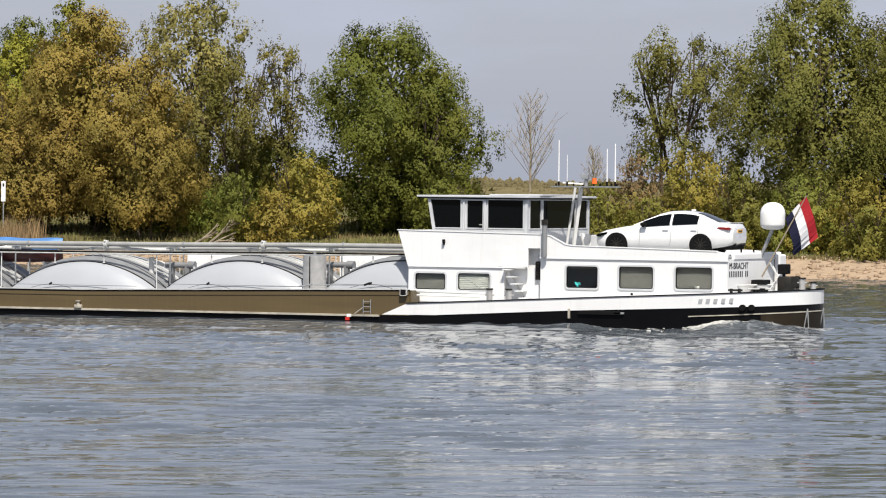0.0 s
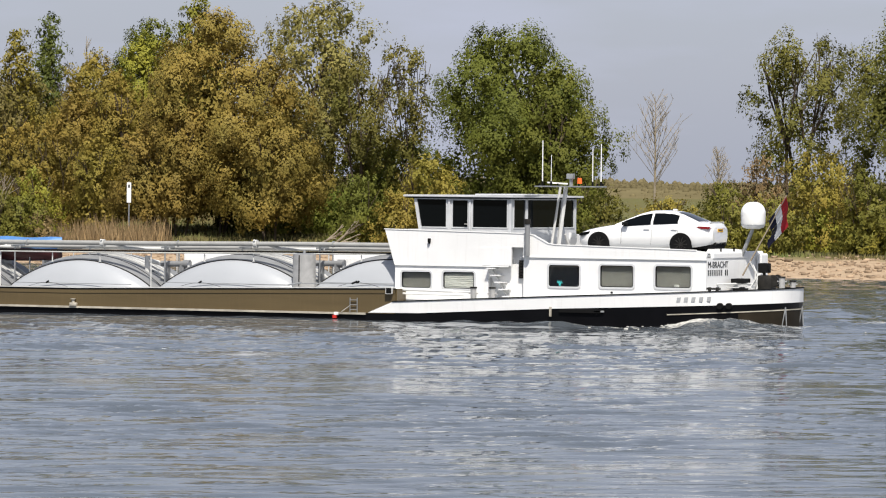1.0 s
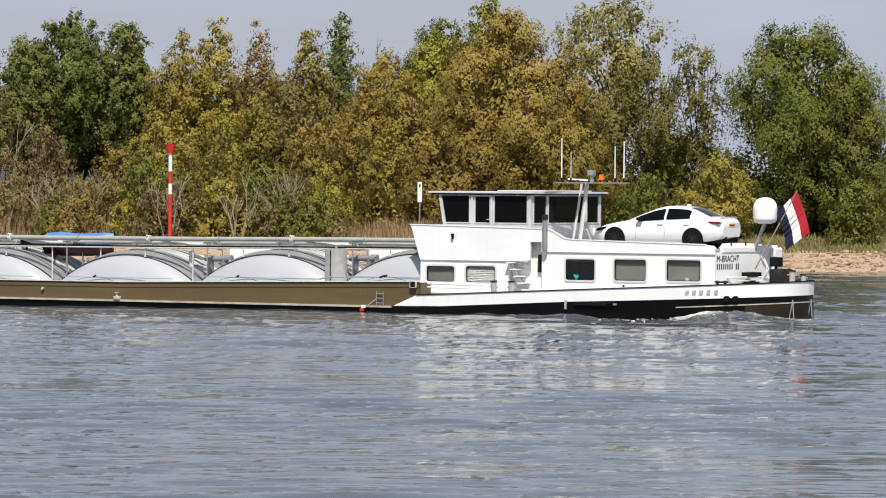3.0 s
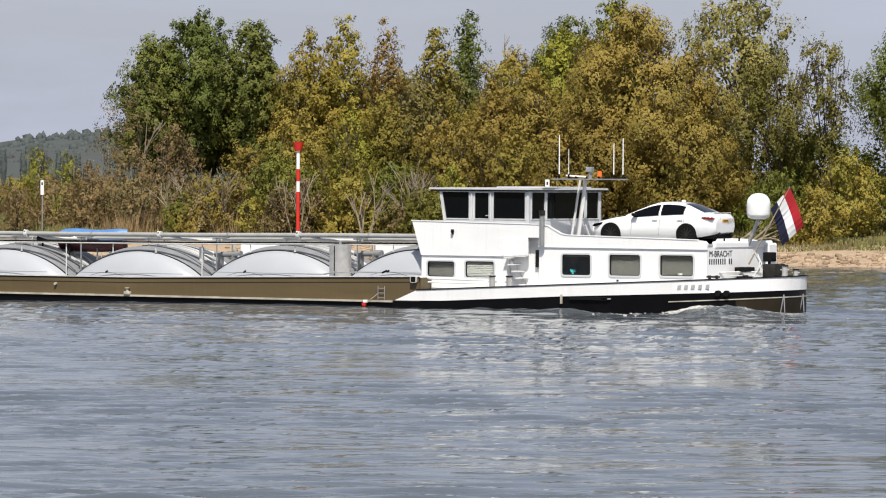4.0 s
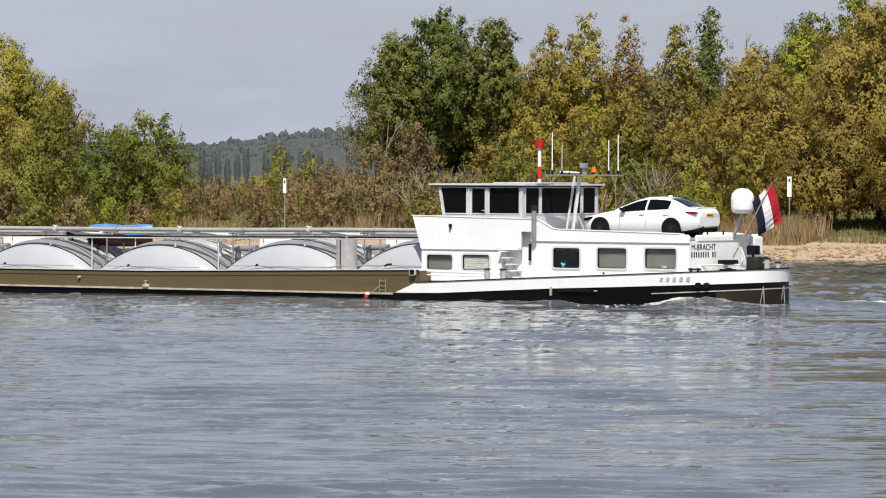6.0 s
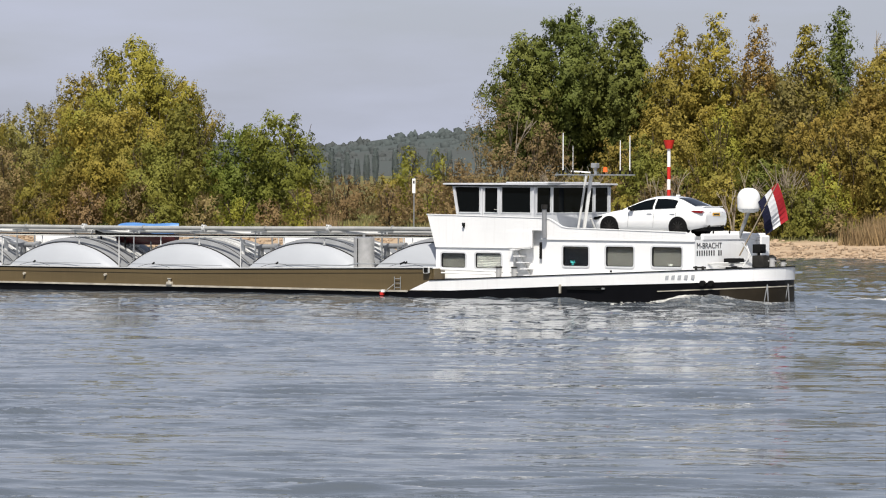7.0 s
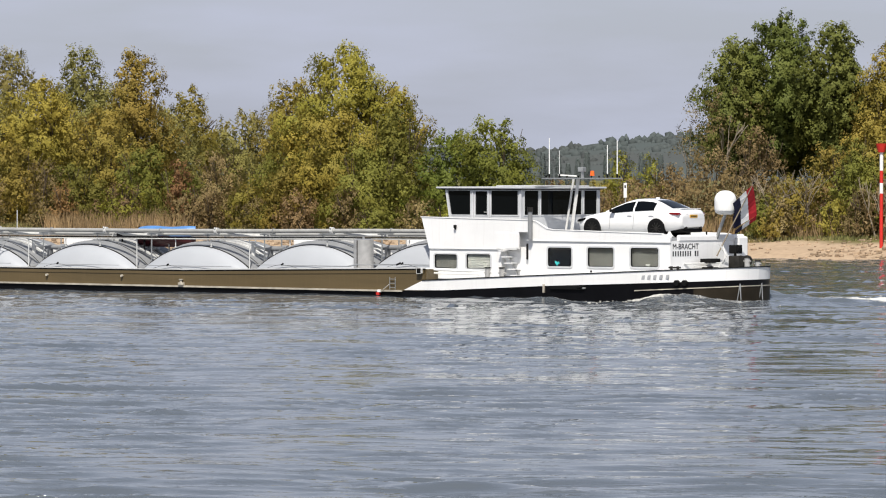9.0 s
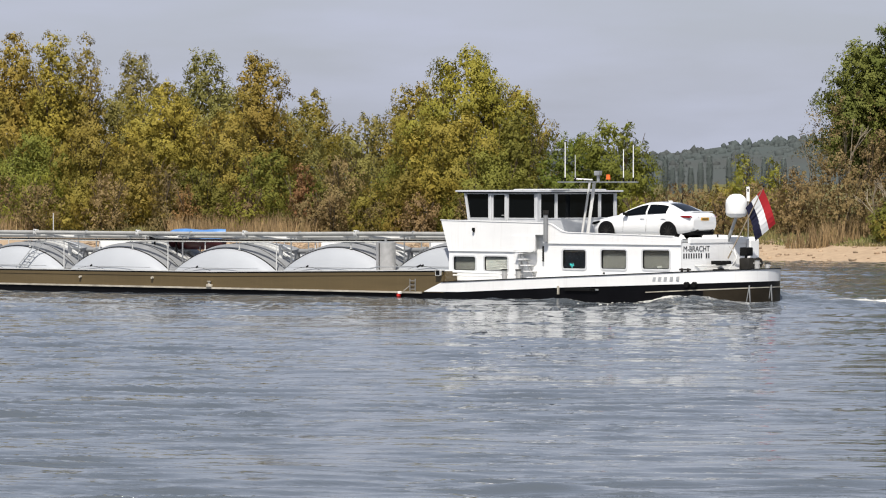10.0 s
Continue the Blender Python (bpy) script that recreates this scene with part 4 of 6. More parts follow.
build_beacon(-119.8, 206, 6.4)


def build_sign(x, y, z0, z1, turn, half):
    th = empty("river_sign", pose(x, y, ground_z(x, y), 0, 0, turn))
    g = ground_z(x, y)
    tagged(th, "narrow white marker board on a steel post", "sign")
    bm = BM()
    rod(bm, (0, 0.04, -0.2), (0, 0.04, z1 - g + 0.05), 0.04)
    part("post", bm, GALV, th)
    bm = BM()
    box(bm, -half, half, -0.03, 0.0, z0 - g, z1 - g, 0.01)
    part("board", bm, WHITE_CLEAN, th)
    bm = BM()
    box(bm, -0.05, 0.05, -0.036, -0.031, z1 - g - 0.3, z1 - g - 0.12)
    part("mark", bm, INK, th, "dark bar on the board")


build_sign(-106.3, 211, 3.19, 4.34, 20, 0.125)
build_sign(-140.7, 211, 3.2, 4.09, 20, 0.1)


def build_driftwood():
    rng = np.random.default_rng(77)
    for i in range(3):
        th_bm = BM()
        limbs(th_bm, rng, (0, 0, 0), (2.6, 0.3, 0.9 + 0.25 * i), 0.09, 2, 0.4, 6)
        ob = part("driftwood", th_bm, PALEBARK)
        x, y = -94.3 + 0.3 * i, 209.6 + 0.6 * i
        ob.matrix_world = pose(x, y, ground_z(x, y) + 0.05, 0, 0, rng.uniform(-15, 15))
        tagged(ob, "pale dead branch lying on the grass", "driftwood")


build_driftwood()


def build_undergrowth():
    """Low bushes at the foot of the thickets."""
    rng = np.random.default_rng(404)
    kinds = ("bush_green", "bush_olive", "bush_lime", "bush_green", "bush_brown", "bush_olive")
    for a, b, n in ((-131, -110, 13), (-178, -157, 14), (-72, -54, 9), (-155, -148, 4)):
        for i in range(n):
            x = a + (b - a) * (i + rng.uniform(0.1, 0.9)) / n
            kind = kinds[int(rng.integers(0, 6))]
            if x < -121 and i % 3:
                kind = "bush_brown"
            plant(kind, round(x, 2), round(rng.uniform(209.5, 213.5), 2), round(rng.uniform(1.6, 3.4), 2), round(rng.uniform(2.2, 3.6), 2))


build_undergrowth()


# ---------------------------------------------------------------- ship (x aft, stern near 0, bow towards -x; y to starboard; z from the water)
BEAM = 2.85
BOW = -56.0
DECK_X, DECK_Z = [-56, -50, -37.9, -26, -18, -14.1], [1.5, 1.0, 0.77, 0.80, 0.95, 1.02]
LOW_X, LOW_Z = [-56, -15.1, -13.3, -8.5, -6.1, -1.0], [0.13, 0.19, 0.21, 0.46, 0.55, 0.76]
TOP_X, TOP_Z = [-15.1, -14.25, -8.6, -6.3, -1.0], [0.20, 0.56, 0.84, 0.95, 1.21]


def deck_z(x):
    return curve_z(x, DECK_X, DECK_Z)


def half_beam(x):
    if x > -4.0:
        return BEAM * math.sqrt(max(0.0, 1 - ((x + 4.0) / 2.95) ** 2))
    if x < -48:
        return BEAM * math.sqrt(max(0.0, 1 - ((-48 - x) / 8.0) ** 1.8))
    return BEAM


def hull_stations(a, b):
    xs = [x for x in np.linspace(BOW + 0.02, -48, 14)] + list(np.linspace(-46, -16, 16)) + [-15.1, -14.25, -13.3, -12, -10.5, -8.6, -8.5, -7.3, -6.3, -6.1, -5]
    xs += [-4.0 + 2.95 * math.sin(k) for k in np.linspace(0, math.pi / 2, 15)]
    return sorted({round(x, 4) for x in xs if a <= x <= b} | {a, b})


def hull_band(bm, a, b, low, high, proud=0.0, side=-1):
    """A strip of hull plating on one side from x = a to b between two height lines, 4 cm thick."""
    rows = []
    for x in hull_stations(a, b):
        h = half_beam(x)
        slope = (half_beam(x + 0.02) - half_beam(x - 0.02)) / 0.04 if x < -1.2 else -4
        n = Vector((-slope, 1)).normalized()
        ox, oy = x + n.x * proud, h + n.y * proud
        ix, iy = x - n.x * 0.04, h - n.y * 0.04
        lo, hi = low(x), high(x)
        rows.append([(ox, side * oy, lo), (ox, side * oy, hi), (ix, side * iy, hi), (ix, side * iy, lo)])
    loft(bm, rows, close=True)
    return bm


def build_ship():
    s = empty("tanker_barge")
    tagged(s, "white and olive-brown inland tanker barge under way", "ship")
    low = lambda x: curve_z(x, LOW_X, LOW_Z)
    top = lambda x: curve_z(x, TOP_X, TOP_Z)
    for side in (-1, 1):
        part("hull_bottom", hull_band(BM(), BOW + 0.02, -1.05, lambda x: -1.3, lambda x: low(x) + 0.01, 0.0, side), BLACK, s, "black underwater hull plating", smooth=40)
        part("hull_side", hull_band(BM(), BOW + 0.02, -14.15, lambda x: 0.17, lambda x: deck_z(x) - 0.03, 0.01, side), OLIVE, s, "olive-brown painted hull side", smooth=40)
        part("sheer_strake", hull_band(BM(), BOW + 0.02, -14.15, lambda x: deck_z(x) - 0.17, lambda x: deck_z(x) - 0.045, 0.03, side), OLIVE, s, smooth=40)
        part("coping", hull_band(BM(), BOW + 0.02, -14.15, lambda x: deck_z(x) - 0.045, lambda x: deck_z(x), 0.04, side), BLACK, s, "black deck edge coping", smooth=40)
        part("deck_edge", hull_band(BM(), BOW + 0.02, -14.15, lambda x: deck_z(x) + 0.003, lambda x: deck_z(x) + 0.035, 0.02, side), RAILGREY, s, "pale deck edge", smooth=40)
        part("rubbing_strake", hull_band(BM(), BOW + 0.02, -15.2, lambda x: 0.12, lambda x: 0.185, 0.07, side), STRAKE, s, "worn pale rubbing strake", smooth=40)
        part("bulwark", hull_band(BM(), -15.1, -1.05, low, top, 0.02, side), WHITE, s, "white stern bulwark band", smooth=40)
        part("bulwark_cap", hull_band(BM(), -14.25, -1.05, top, lambda x: top(x) + 0.035, 0.045, side), DARK, s, "dark bulwark capping", smooth=40)
        line = lambda x: curve_z(x, [-4.6, -1.0], [0.33, 0.52])
        part("boot_topping", hull_band(BM(), -2.35, -1.05, lambda x: -0.6, line, 0.012, side), BROWN_BLACK, s, "dirty brown boot topping", smooth=40)
        part("hull_stripe", hull_band(BM(), -4.6, -1.05, line, lambda x: line(x) + 0.035, 0.03, side), STRAKE, s, "thin white hull stripe", smooth=40)
    # decks
    bm = BM()
    rows = [[(x, -half_beam(x) + 0.03, deck_z(x) - 0.02), (x, half_beam(x) - 0.03, deck_z(x) - 0.02)] for x in hull_stations(BOW + 0.02, -14.1)]
    loft(bm, rows)
    part("tank_deck", bm, TANKGREY, s, "pale grey tank deck", smooth=40)
    bm = BM()
    rows = [[(x, -half_beam(x) + 0.03, top(x) - 0.06), (x, half_beam(x) - 0.03, top(x) - 0.06)] for x in hull_stations(-14.1, -1.05)]
    loft(bm, rows)
    part("aft_deck", bm, DECKGREY, s, "grey aft side deck", smooth=40)
    bm = BM()
    box(bm, -14.17, -14.1, -2.8, 2.8, 0.3, 1.0)
    part("deck_break", bm, OLIVE, s)
    return s


ship = build_ship()


# tanks
def tank_meshes():
    half, rise = 2.74, 0.92

    def arc_at(rise_, half_):
        R_ = (half_ ** 2 + rise_ ** 2) / (2 * rise_)
        am = math.asin(half_ / R_)
        return [(R_ * math.sin(am * (2 * i / 40 - 1)), rise_ - R_ + R_ * math.cos(am * (2 * i / 40 - 1))) for i in range(41)]

    R = (half ** 2 + rise ** 2) / (2 * rise)
    zc = rise - R
    amax = math.asin(half / R)
    arc = [amax * (2 * i / 40 - 1) for i in range(41)]
    shell = BM()
    wide = arc_at(1.1, 2.82)
    loft(shell, [[(x, y, z) for x, z in row] for row, y in ((arc_at(rise, half), -1.15), (wide, -0.8), (wide, 0.4), (wide, 1.95))])
    slab(shell, wide, 1.93, 1.97)
    head = BM()
    rows = []
    for k in np.linspace(0, 1, 14):
        sc = 1.0 - 0.24 * k
        y = -1.15 - 1.15 * math.sqrt(max(0, 1 - sc * sc))
        ring = []
        a_lim = math.acos(min(1, max(-1, (-0.05 - zc) / (sc * R)))) if sc * R > -zc - 0.05 else 0.0
        for i in range(41):
            a = a_lim * (2 * i / 40 - 1)
            ring.append((sc * R * math.sin(a), y, zc + sc * R * math.cos(a)))
        rows.append(ring)
    loft(head, rows)
    rim = BM()
    for a, b in zip(arc, arc[1:]):
        bar(rim, (R * math.sin(a), -1.15, zc + R * math.cos(a) + 0.01), (R * math.sin(b), -1.15, zc + R * math.cos(b) + 0.01), 0.05, 0.03)
    rib = BM()
    for (ax, az), (bx, bz) in zip(wide, wide[1:]):
        bar(rib, (ax, 0, az + 0.03), (bx, 0, bz + 0.03), 0.16, 0.06)
    seam = BM()
    rod(seam, (-2.35, -1.84, 0.13), (2.3, -1.84, 0.13), 0.012, None, 6)
    hook = BM()
    bar(hook, (-0.95, -1.93, 0.14), (-0.85, -1.95, 0.2), 0.05, 0.05)
    plate = BM()
    box(plate, -0.35, 0.35, -0.4, 0.2, 1.08, 1.13, 0.01)
    loop = BM()
    tube(loop, [(-1.6 + 1.5 * k / 9, -1.99 - 0.02 * math.sin(math.pi * k / 9), 0.02 + 0.13 * math.sin(math.pi * k / 9)) for k in range(10)], 0.007, 6)
    joint = BM()
    for (ax, az), (bx, bz) in zip(wide, wide[1:]):
        bar(joint, (ax, -0.5, az + 0.005), (bx, -0.5, bz + 0.005), 0.03, 0.02)
    return [("shell", mesh_of("tank_shell", shell, SHELLGREY, 30), ""), ("head", mesh_of("tank_head", head, TANKGREY, 60), "pale grey dished tank head"),
            ("rim", mesh_of("tank_rim", rim, MACHINE), "dark joint rim"), ("rib", mesh_of("tank_rib", rib, RAILGREY), "light strap over the shell"),
            ("seam", mesh_of("tank_seam", seam, GALV), "thin conduit"), ("hook", mesh_of("tank_hook", hook, DARK), "black lifting lug"), ("grab_loop", mesh_of("tank_loop", loop, DARK), "thin dark cable loop"), ("hatch", mesh_of("tank_hatch", plate, GALV), ""), ("joint", mesh_of("tank_joint", joint, MACHINE), "dark cladding joint")]


TANKS = [-15.0 - 5.86 * k for k in range(6)]
meshes = tank_meshes()
for cx in TANKS:
    body = new("tank", meshes[0][1])
    body.parent = ship
    body.location = (cx, 0, deck_z(cx) - 0.0)
    for nm, me, lb in meshes[1:]:
        ys = (0.35, 0.75, 1.15) if nm == "rib" else ((0.0, 0.9) if nm == "joint" else (0.0,))
        for y in ys:
            o = new(nm, me)
            o.parent = body
            o.location = (0, y, 0)
            if lb:
                o["label"] = lb

# deck rails, pipes and fittings over the tanks
def rail_z(x):
    return curve_z(x, [-56, -38, -26, -17], [2.0, 1.97, 2.0, 2.1])


def rail_line(name, y, dz, r, mat, x0, x1, label=""):
    bm = BM()
    tube(bm, [(x, y, rail_z(x) + dz) for x in np.linspace(x0, x1, 8)], r)
    part(name, bm, mat, ship, label, smooth=50)


rail_line("handrail", -1.2, 0.0, 0.028, RAILGREY, -50, -14.6, "pale tubular handrail")
rail_line("cable_tray", -1.3, 0.05, 0.03, DARK, -50, -14.6, "dark cable run")
rail_line("handrail", 2.3, -0.05, 0.028, RAILGREY, -50, -14.6, "pale tubular handrail")
rail_line("cargo_pipe", -0.6, 0.31, 0.085, PIPEGREY, -50, -13.8, "long grey cargo pipe")
rail_line("vapour_pipe", 0.25, 0.16, 0.06, PIPEGREY, -50, -13.8, "grey vapour pipe")
rail_line("drain_pipe", 0.9, 0.1, 0.05, RAILGREY, -50, -13.8, "pale drain pipe")
for cx in TANKS:
    for dx, y, z0, hgt in ((2.72, -1.2, deck_z(cx), 1), (0.75, -1.2, deck_z(cx) + 0.88, 0), (-2.1, 2.3, deck_z(cx), 1), (2.0, 2.3, deck_z(cx), 1), (0.2, 2.3, deck_z(cx), 1), (-1.1, -1.2, deck_z(cx) + 0.85, 0)):
        if cx + dx > -14.7:
            continue
        bm = BM()
        rod(bm, (cx + dx, y, z0), (cx + dx, y, rail_z(cx + dx)), 0.022, None, 8)
        if not hgt:
            rod(bm, (cx + dx, y, z0), (cx + dx, y, z0 + 0.03), 0.05, None, 8)
        part("rail_post", bm, RAILGREY, ship, smooth=50)
    for dx in (-2.95, 0.0):
        x = cx + dx
        if x > -14.6:
            continue
        zz = rail_z(x)
        bm = BM()
        bar(bm, (x, -0.75, zz + 0.18), (x, 1.05, zz + 0.18), 0.07, 0.07)
        for y in (-0.5, 0.6):
            bar(bm, (x, y, deck_z(x) + (0.9 if dx == 0 else 0)), (x, y, zz + 0.16), 0.04, 0.04)
        part("pipe_support", bm, GALV, ship)
    # clamp, valve and elbow on the cargo pipe
    x = cx + 0.55
    if x < -14.6:
        zz = rail_z(x) + 0.31
        bm = BM()
        rod(bm, (x - 0.06, -0.6, zz), (x + 0.06, -0.6, zz), 0.14, None, 14)
        rod(bm, (x, -0.6, zz), (x, -0.75, zz + 0.13), 0.035, None, 8)
        part("valve", bm, RAILGREY, ship, "pale pipe valve", smooth=40)
        bm = BM()
        rod(bm, (x + 0.5, -0.6, zz - 0.02), (x + 0.85, -0.45, zz - 0.16), 0.06, 0.06, 10)
        rod(bm, (x + 0.85, -0.45, zz - 0.16), (x + 2.4, -0.2, zz - 0.17), 0.055, 0.055, 10)
        part("branch_pipe", bm, RAILGREY, ship, "pale branch pipe", smooth=40)
    x = cx - 2.4
    zz = rail_z(x) + 0.31
    bm = BM()
    rod(bm, (x - 0.02, -0.6, zz), (x + 0.02, -0.6, zz), 0.11, None, 12)
    part("pipe_flange", bm, GALV, ship, smooth=40)
    # pump and motor between the tanks
    if abs(cx + 26.72) < 0.5:
        continue
    x = cx - 2.93
    zz = deck_z(x)
    bm = BM()
    rod(bm, (x - 0.5, 0.2, zz + 0.78), (x + 0.35, 0.2, zz + 0.78), 0.10, None, 14)
    rod(bm, (x + 0.35, 0.2, zz + 0.78), (x + 0.6, 0.2, zz + 0.78), 0.14, None, 14)
    box(bm, x - 0.35, x - 0.2, 0.1, 0.3, zz, zz + 0.75)
    box(bm, x + 0.25, x + 0.4, 0.1, 0.3, zz, zz + 0.75)
    part("pump_motor", bm, SHELLGREY, ship, "grey pump motor", smooth=40)
    bm = BM()
    rod(bm, (x - 0.9, -0.1, zz), (x - 0.9, -0.1, zz + 1.05), 0.09, None, 12)
    rod(bm, (x - 0.9, -0.1, zz + 0.9), (x - 0.55, 0.15, zz + 0.8), 0.08, None, 12)
    part("standpipe", bm, RAILGREY, ship, smooth=40)
    bm = BM()
    rod(bm, (x + 0.75, -0.2, zz), (x + 0.75, -0.2, zz + 0.85), 0.06, None, 10)
    part("standpipe", bm, RAILGREY, ship, smooth=40)
# white lockers on the far side deck
for x0, x1, z1 in ((-24.3, -21.9, 1.95), (-18.6, -15.3, 2.0), (-36.6, -34.4, 1.9)):
    bm = BM()
    box(bm, x0, x1, 1.98, 2.6, deck_z(x0) - 0.1, z1, 0.03)
    lk = part("deck_locker", bm, WHITE, ship, "white steel deck locker")
    for k in range(int((x1 - x0) / 0.8)):
        bm = BM()
        box(bm, x0 + 0.1 + k * 0.8, x0 + 0.75 + k * 0.8, 1.955, 1.978, deck_z(x0) + 0.25, z1 - 0.12, 0.008)
        part("locker_door", bm, WHITE, lk)
# dark stowage rack with a bent pipe hoop over it, in front of the dinghy
bm = BM()
box(bm, -32.0, -30.4, 0.0, 0.3, 2.0, 2.2, 0.04)
for x in (-31.8, -30.6):
    bar(bm, (x, 0.15, 1.5), (x, 0.15, 1.99), 0.05, 0.05)
rk = part("stowage_rack", bm, DARK, ship, "black low stowage rack")
bm = BM()
tube(bm, [(-32.15, -0.05, 1.55), (-32.15, -0.05, 2.05), (-32.08, -0.05, 2.18), (-31.9, -0.05, 2.24), (-30.5, -0.05, 2.24), (-30.3, -0.05, 2.2), (-30.15, -0.05, 2.1)], 0.03)
part("pipe_hoop", bm, RAILGREY, rk, "pale bent pipe hoop", smooth=50)
# vertical steel drum
bm = BM()
rod(bm, (-18.05, -1.55, deck_z(-18)), (-18.05, -1.55, 2.06), 0.39, None, 32)
drum = part("slop_tank", bm, STEEL, ship, "brushed steel cylinder tank", smooth=40)
bm = BM()
box(bm, -18.08, -18.05, -1.96, -1.93, 1.0, 2.04)
part("weld_strip", bm, DARK, drum)
bm = BM()
rod(bm, (-18.05, -1.55, 2.06), (-18.05, -1.55, 2.1), 0.36, 0.3, 32)
rod(bm, (-18.05, -1.55, 2.1), (-18.05, -1.55, 2.2), 0.05, None, 10)
part("lid", bm, GALV, drum, smooth=40)
bm = BM()
rod(bm, (-19.9, -2.1, 1.03), (-18.4, -2.1, 1.03), 0.02, None, 8)
rod(bm, (-18.4, -2.1, 1.03), (-17.9, -2.1, 1.12), 0.03, None, 8)
rod(bm, (-17.9, -2.1, 1.1), (-16.0, -2.1, 1.12), 0.015, None, 8)
part("hose", bm, GALV, ship)
bm = BM()
bar(bm, (-16.05, -2.1, 1.12), (-15.85, -2.1, 1.2), 0.05, 0.06)
part("lashing_bar", bm, DARK, ship)
bm = BM()
bar(bm, (-15.55, -1.5, 1.62), (-15.1, -1.5, 1.62), 0.04, 0.04)
part("lashing_bar", bm, DARK, ship)
# ladder leaning over a tank
bm = BM()
for dx in (0.0, 0.42):
    bar(bm, (-37.75 + dx, -2.0, deck_z(-37)), (-37.1 + dx, -1.25, 2.02), 0.05, 0.03)
ldr = part("ladder", bm, GALV, ship, "aluminium ladder over a tank")
for k in range(5):
    t = (k + 0.7) / 5.4
    bm = BM()
    rod(bm, (-37.75 + 0.65 * t, -2.0 + 0.75 * t, deck_z(-37) + t * 1.25), (-37.33 + 0.65 * t, -2.0 + 0.75 * t, deck_z(-37) + t * 1.25), 0.018, None, 8)
    part("rung", bm, GALV, ldr)
bm = BM()
rod(bm, (-36.9, -0.6, 2.1), (-36.9, -0.6, 3.1), 0.02, None, 8)
part("vent_rod", bm, RAILGREY, ship)
# hull fittings
for x, z in ((-26.1, 0.34), (-38.0, 0.34), (-48, 0.36)):
    bm = BM()
    box(bm, x - 0.13, x + 0.13, -2.98, -2.84, z - 0.16, z - 0.04, 0.02)
    rod(bm, (x, -2.93, z - 0.06), (x, -2.93, z + 0.07), 0.055, None, 12)
    rod(bm, (x, -2.93, z + 0.07), (x, -2.93, z + 0.1), 0.09, None, 12)
    part("hull_cleat", bm, STRAKE, ship, "pale hull mooring cleat", smooth=40)
for x, z in ((-29.2, 0.52), (-33.2, 0.5), (-40, 0.5)):
    bm = BM()
    rod(bm, (x, -2.86, z), (x, -2.96, z), 0.05, None, 10)
    part("scupper", bm, STRAKE, ship)
bm = BM()
for dx in (0, 0.26):
    rod(bm, (-15.75 + dx, -2.92, 0.2), (-15.75 + dx, -2.92, 0.68), 0.015, None, 6)
for k in range(3):
    rod(bm, (-15.75, -2.92, 0.28 + 0.16 * k), (-15.49, -2.92, 0.28 + 0.16 * k), 0.013, None, 6)
part("boarding_ladder", bm, GALV, ship)
bm = BM()
rod(bm, (-16.05, -2.95, 0.2), (-15.75, -2.92, 0.42), 0.01, None, 6)
part("lanyard", bm, RAILGREY, ship)
for z0, z1, mt, lb in ((-0.02, 0.09, RED, "red hull mark"), (0.09, 0.19, WHITE_CLEAN, "white hull mark")):
    bm = BM()
    box(bm, -16.36 + (0.05 if z0 > 0 else 0), -16.22 + (0.05 if z0 > 0 else 0), -2.99, -2.88, z0, z1, 0.01)
    part("hull_mark", bm, mt, ship, lb)
for x0, x1, z0, z1, mt in ((-8.3, -6.85, 0.34, 0.46, DARK), (-8.65, -8.58, 0.2, 0.52, STRAKE), (-7.1, -6.75, 0.37, 0.43, GALV)):
    bm = BM()
    box(bm, x0, x1, -2.93, -2.85, z0, z1, 0.01)
    part("hull_fender", bm, mt, ship)
for dx in (0, 0.26):
    bm = BM()
    rod(bm, (-2.85 + dx, -2.64 + dx * 0.5, 0.66), (-2.85 + dx, -2.78 + dx * 0.5, 0.66), 0.1, None, 16)
    part("fairlead", bm, DARK, ship, "dark round fairlead", smooth=40)
for a in (1.2, 1.62):
    x, y = -4 + 2.95 * math.sin(a), -BEAM * math.cos(a)
    bm = BM()
    rod(bm, (x + 0.08, y - 0.02, 0.62), (x - 0.02, y - 0.06, 0.02), 0.02, None, 8)
    rod(bm, (x + 0.08, y - 0.02, 0.62), (x + 0.12, y - 0.03, 0.02), 0.02, None, 8)
    part("rudder_guard", bm, GALV, ship, "steel stern guard bars", smooth=40)


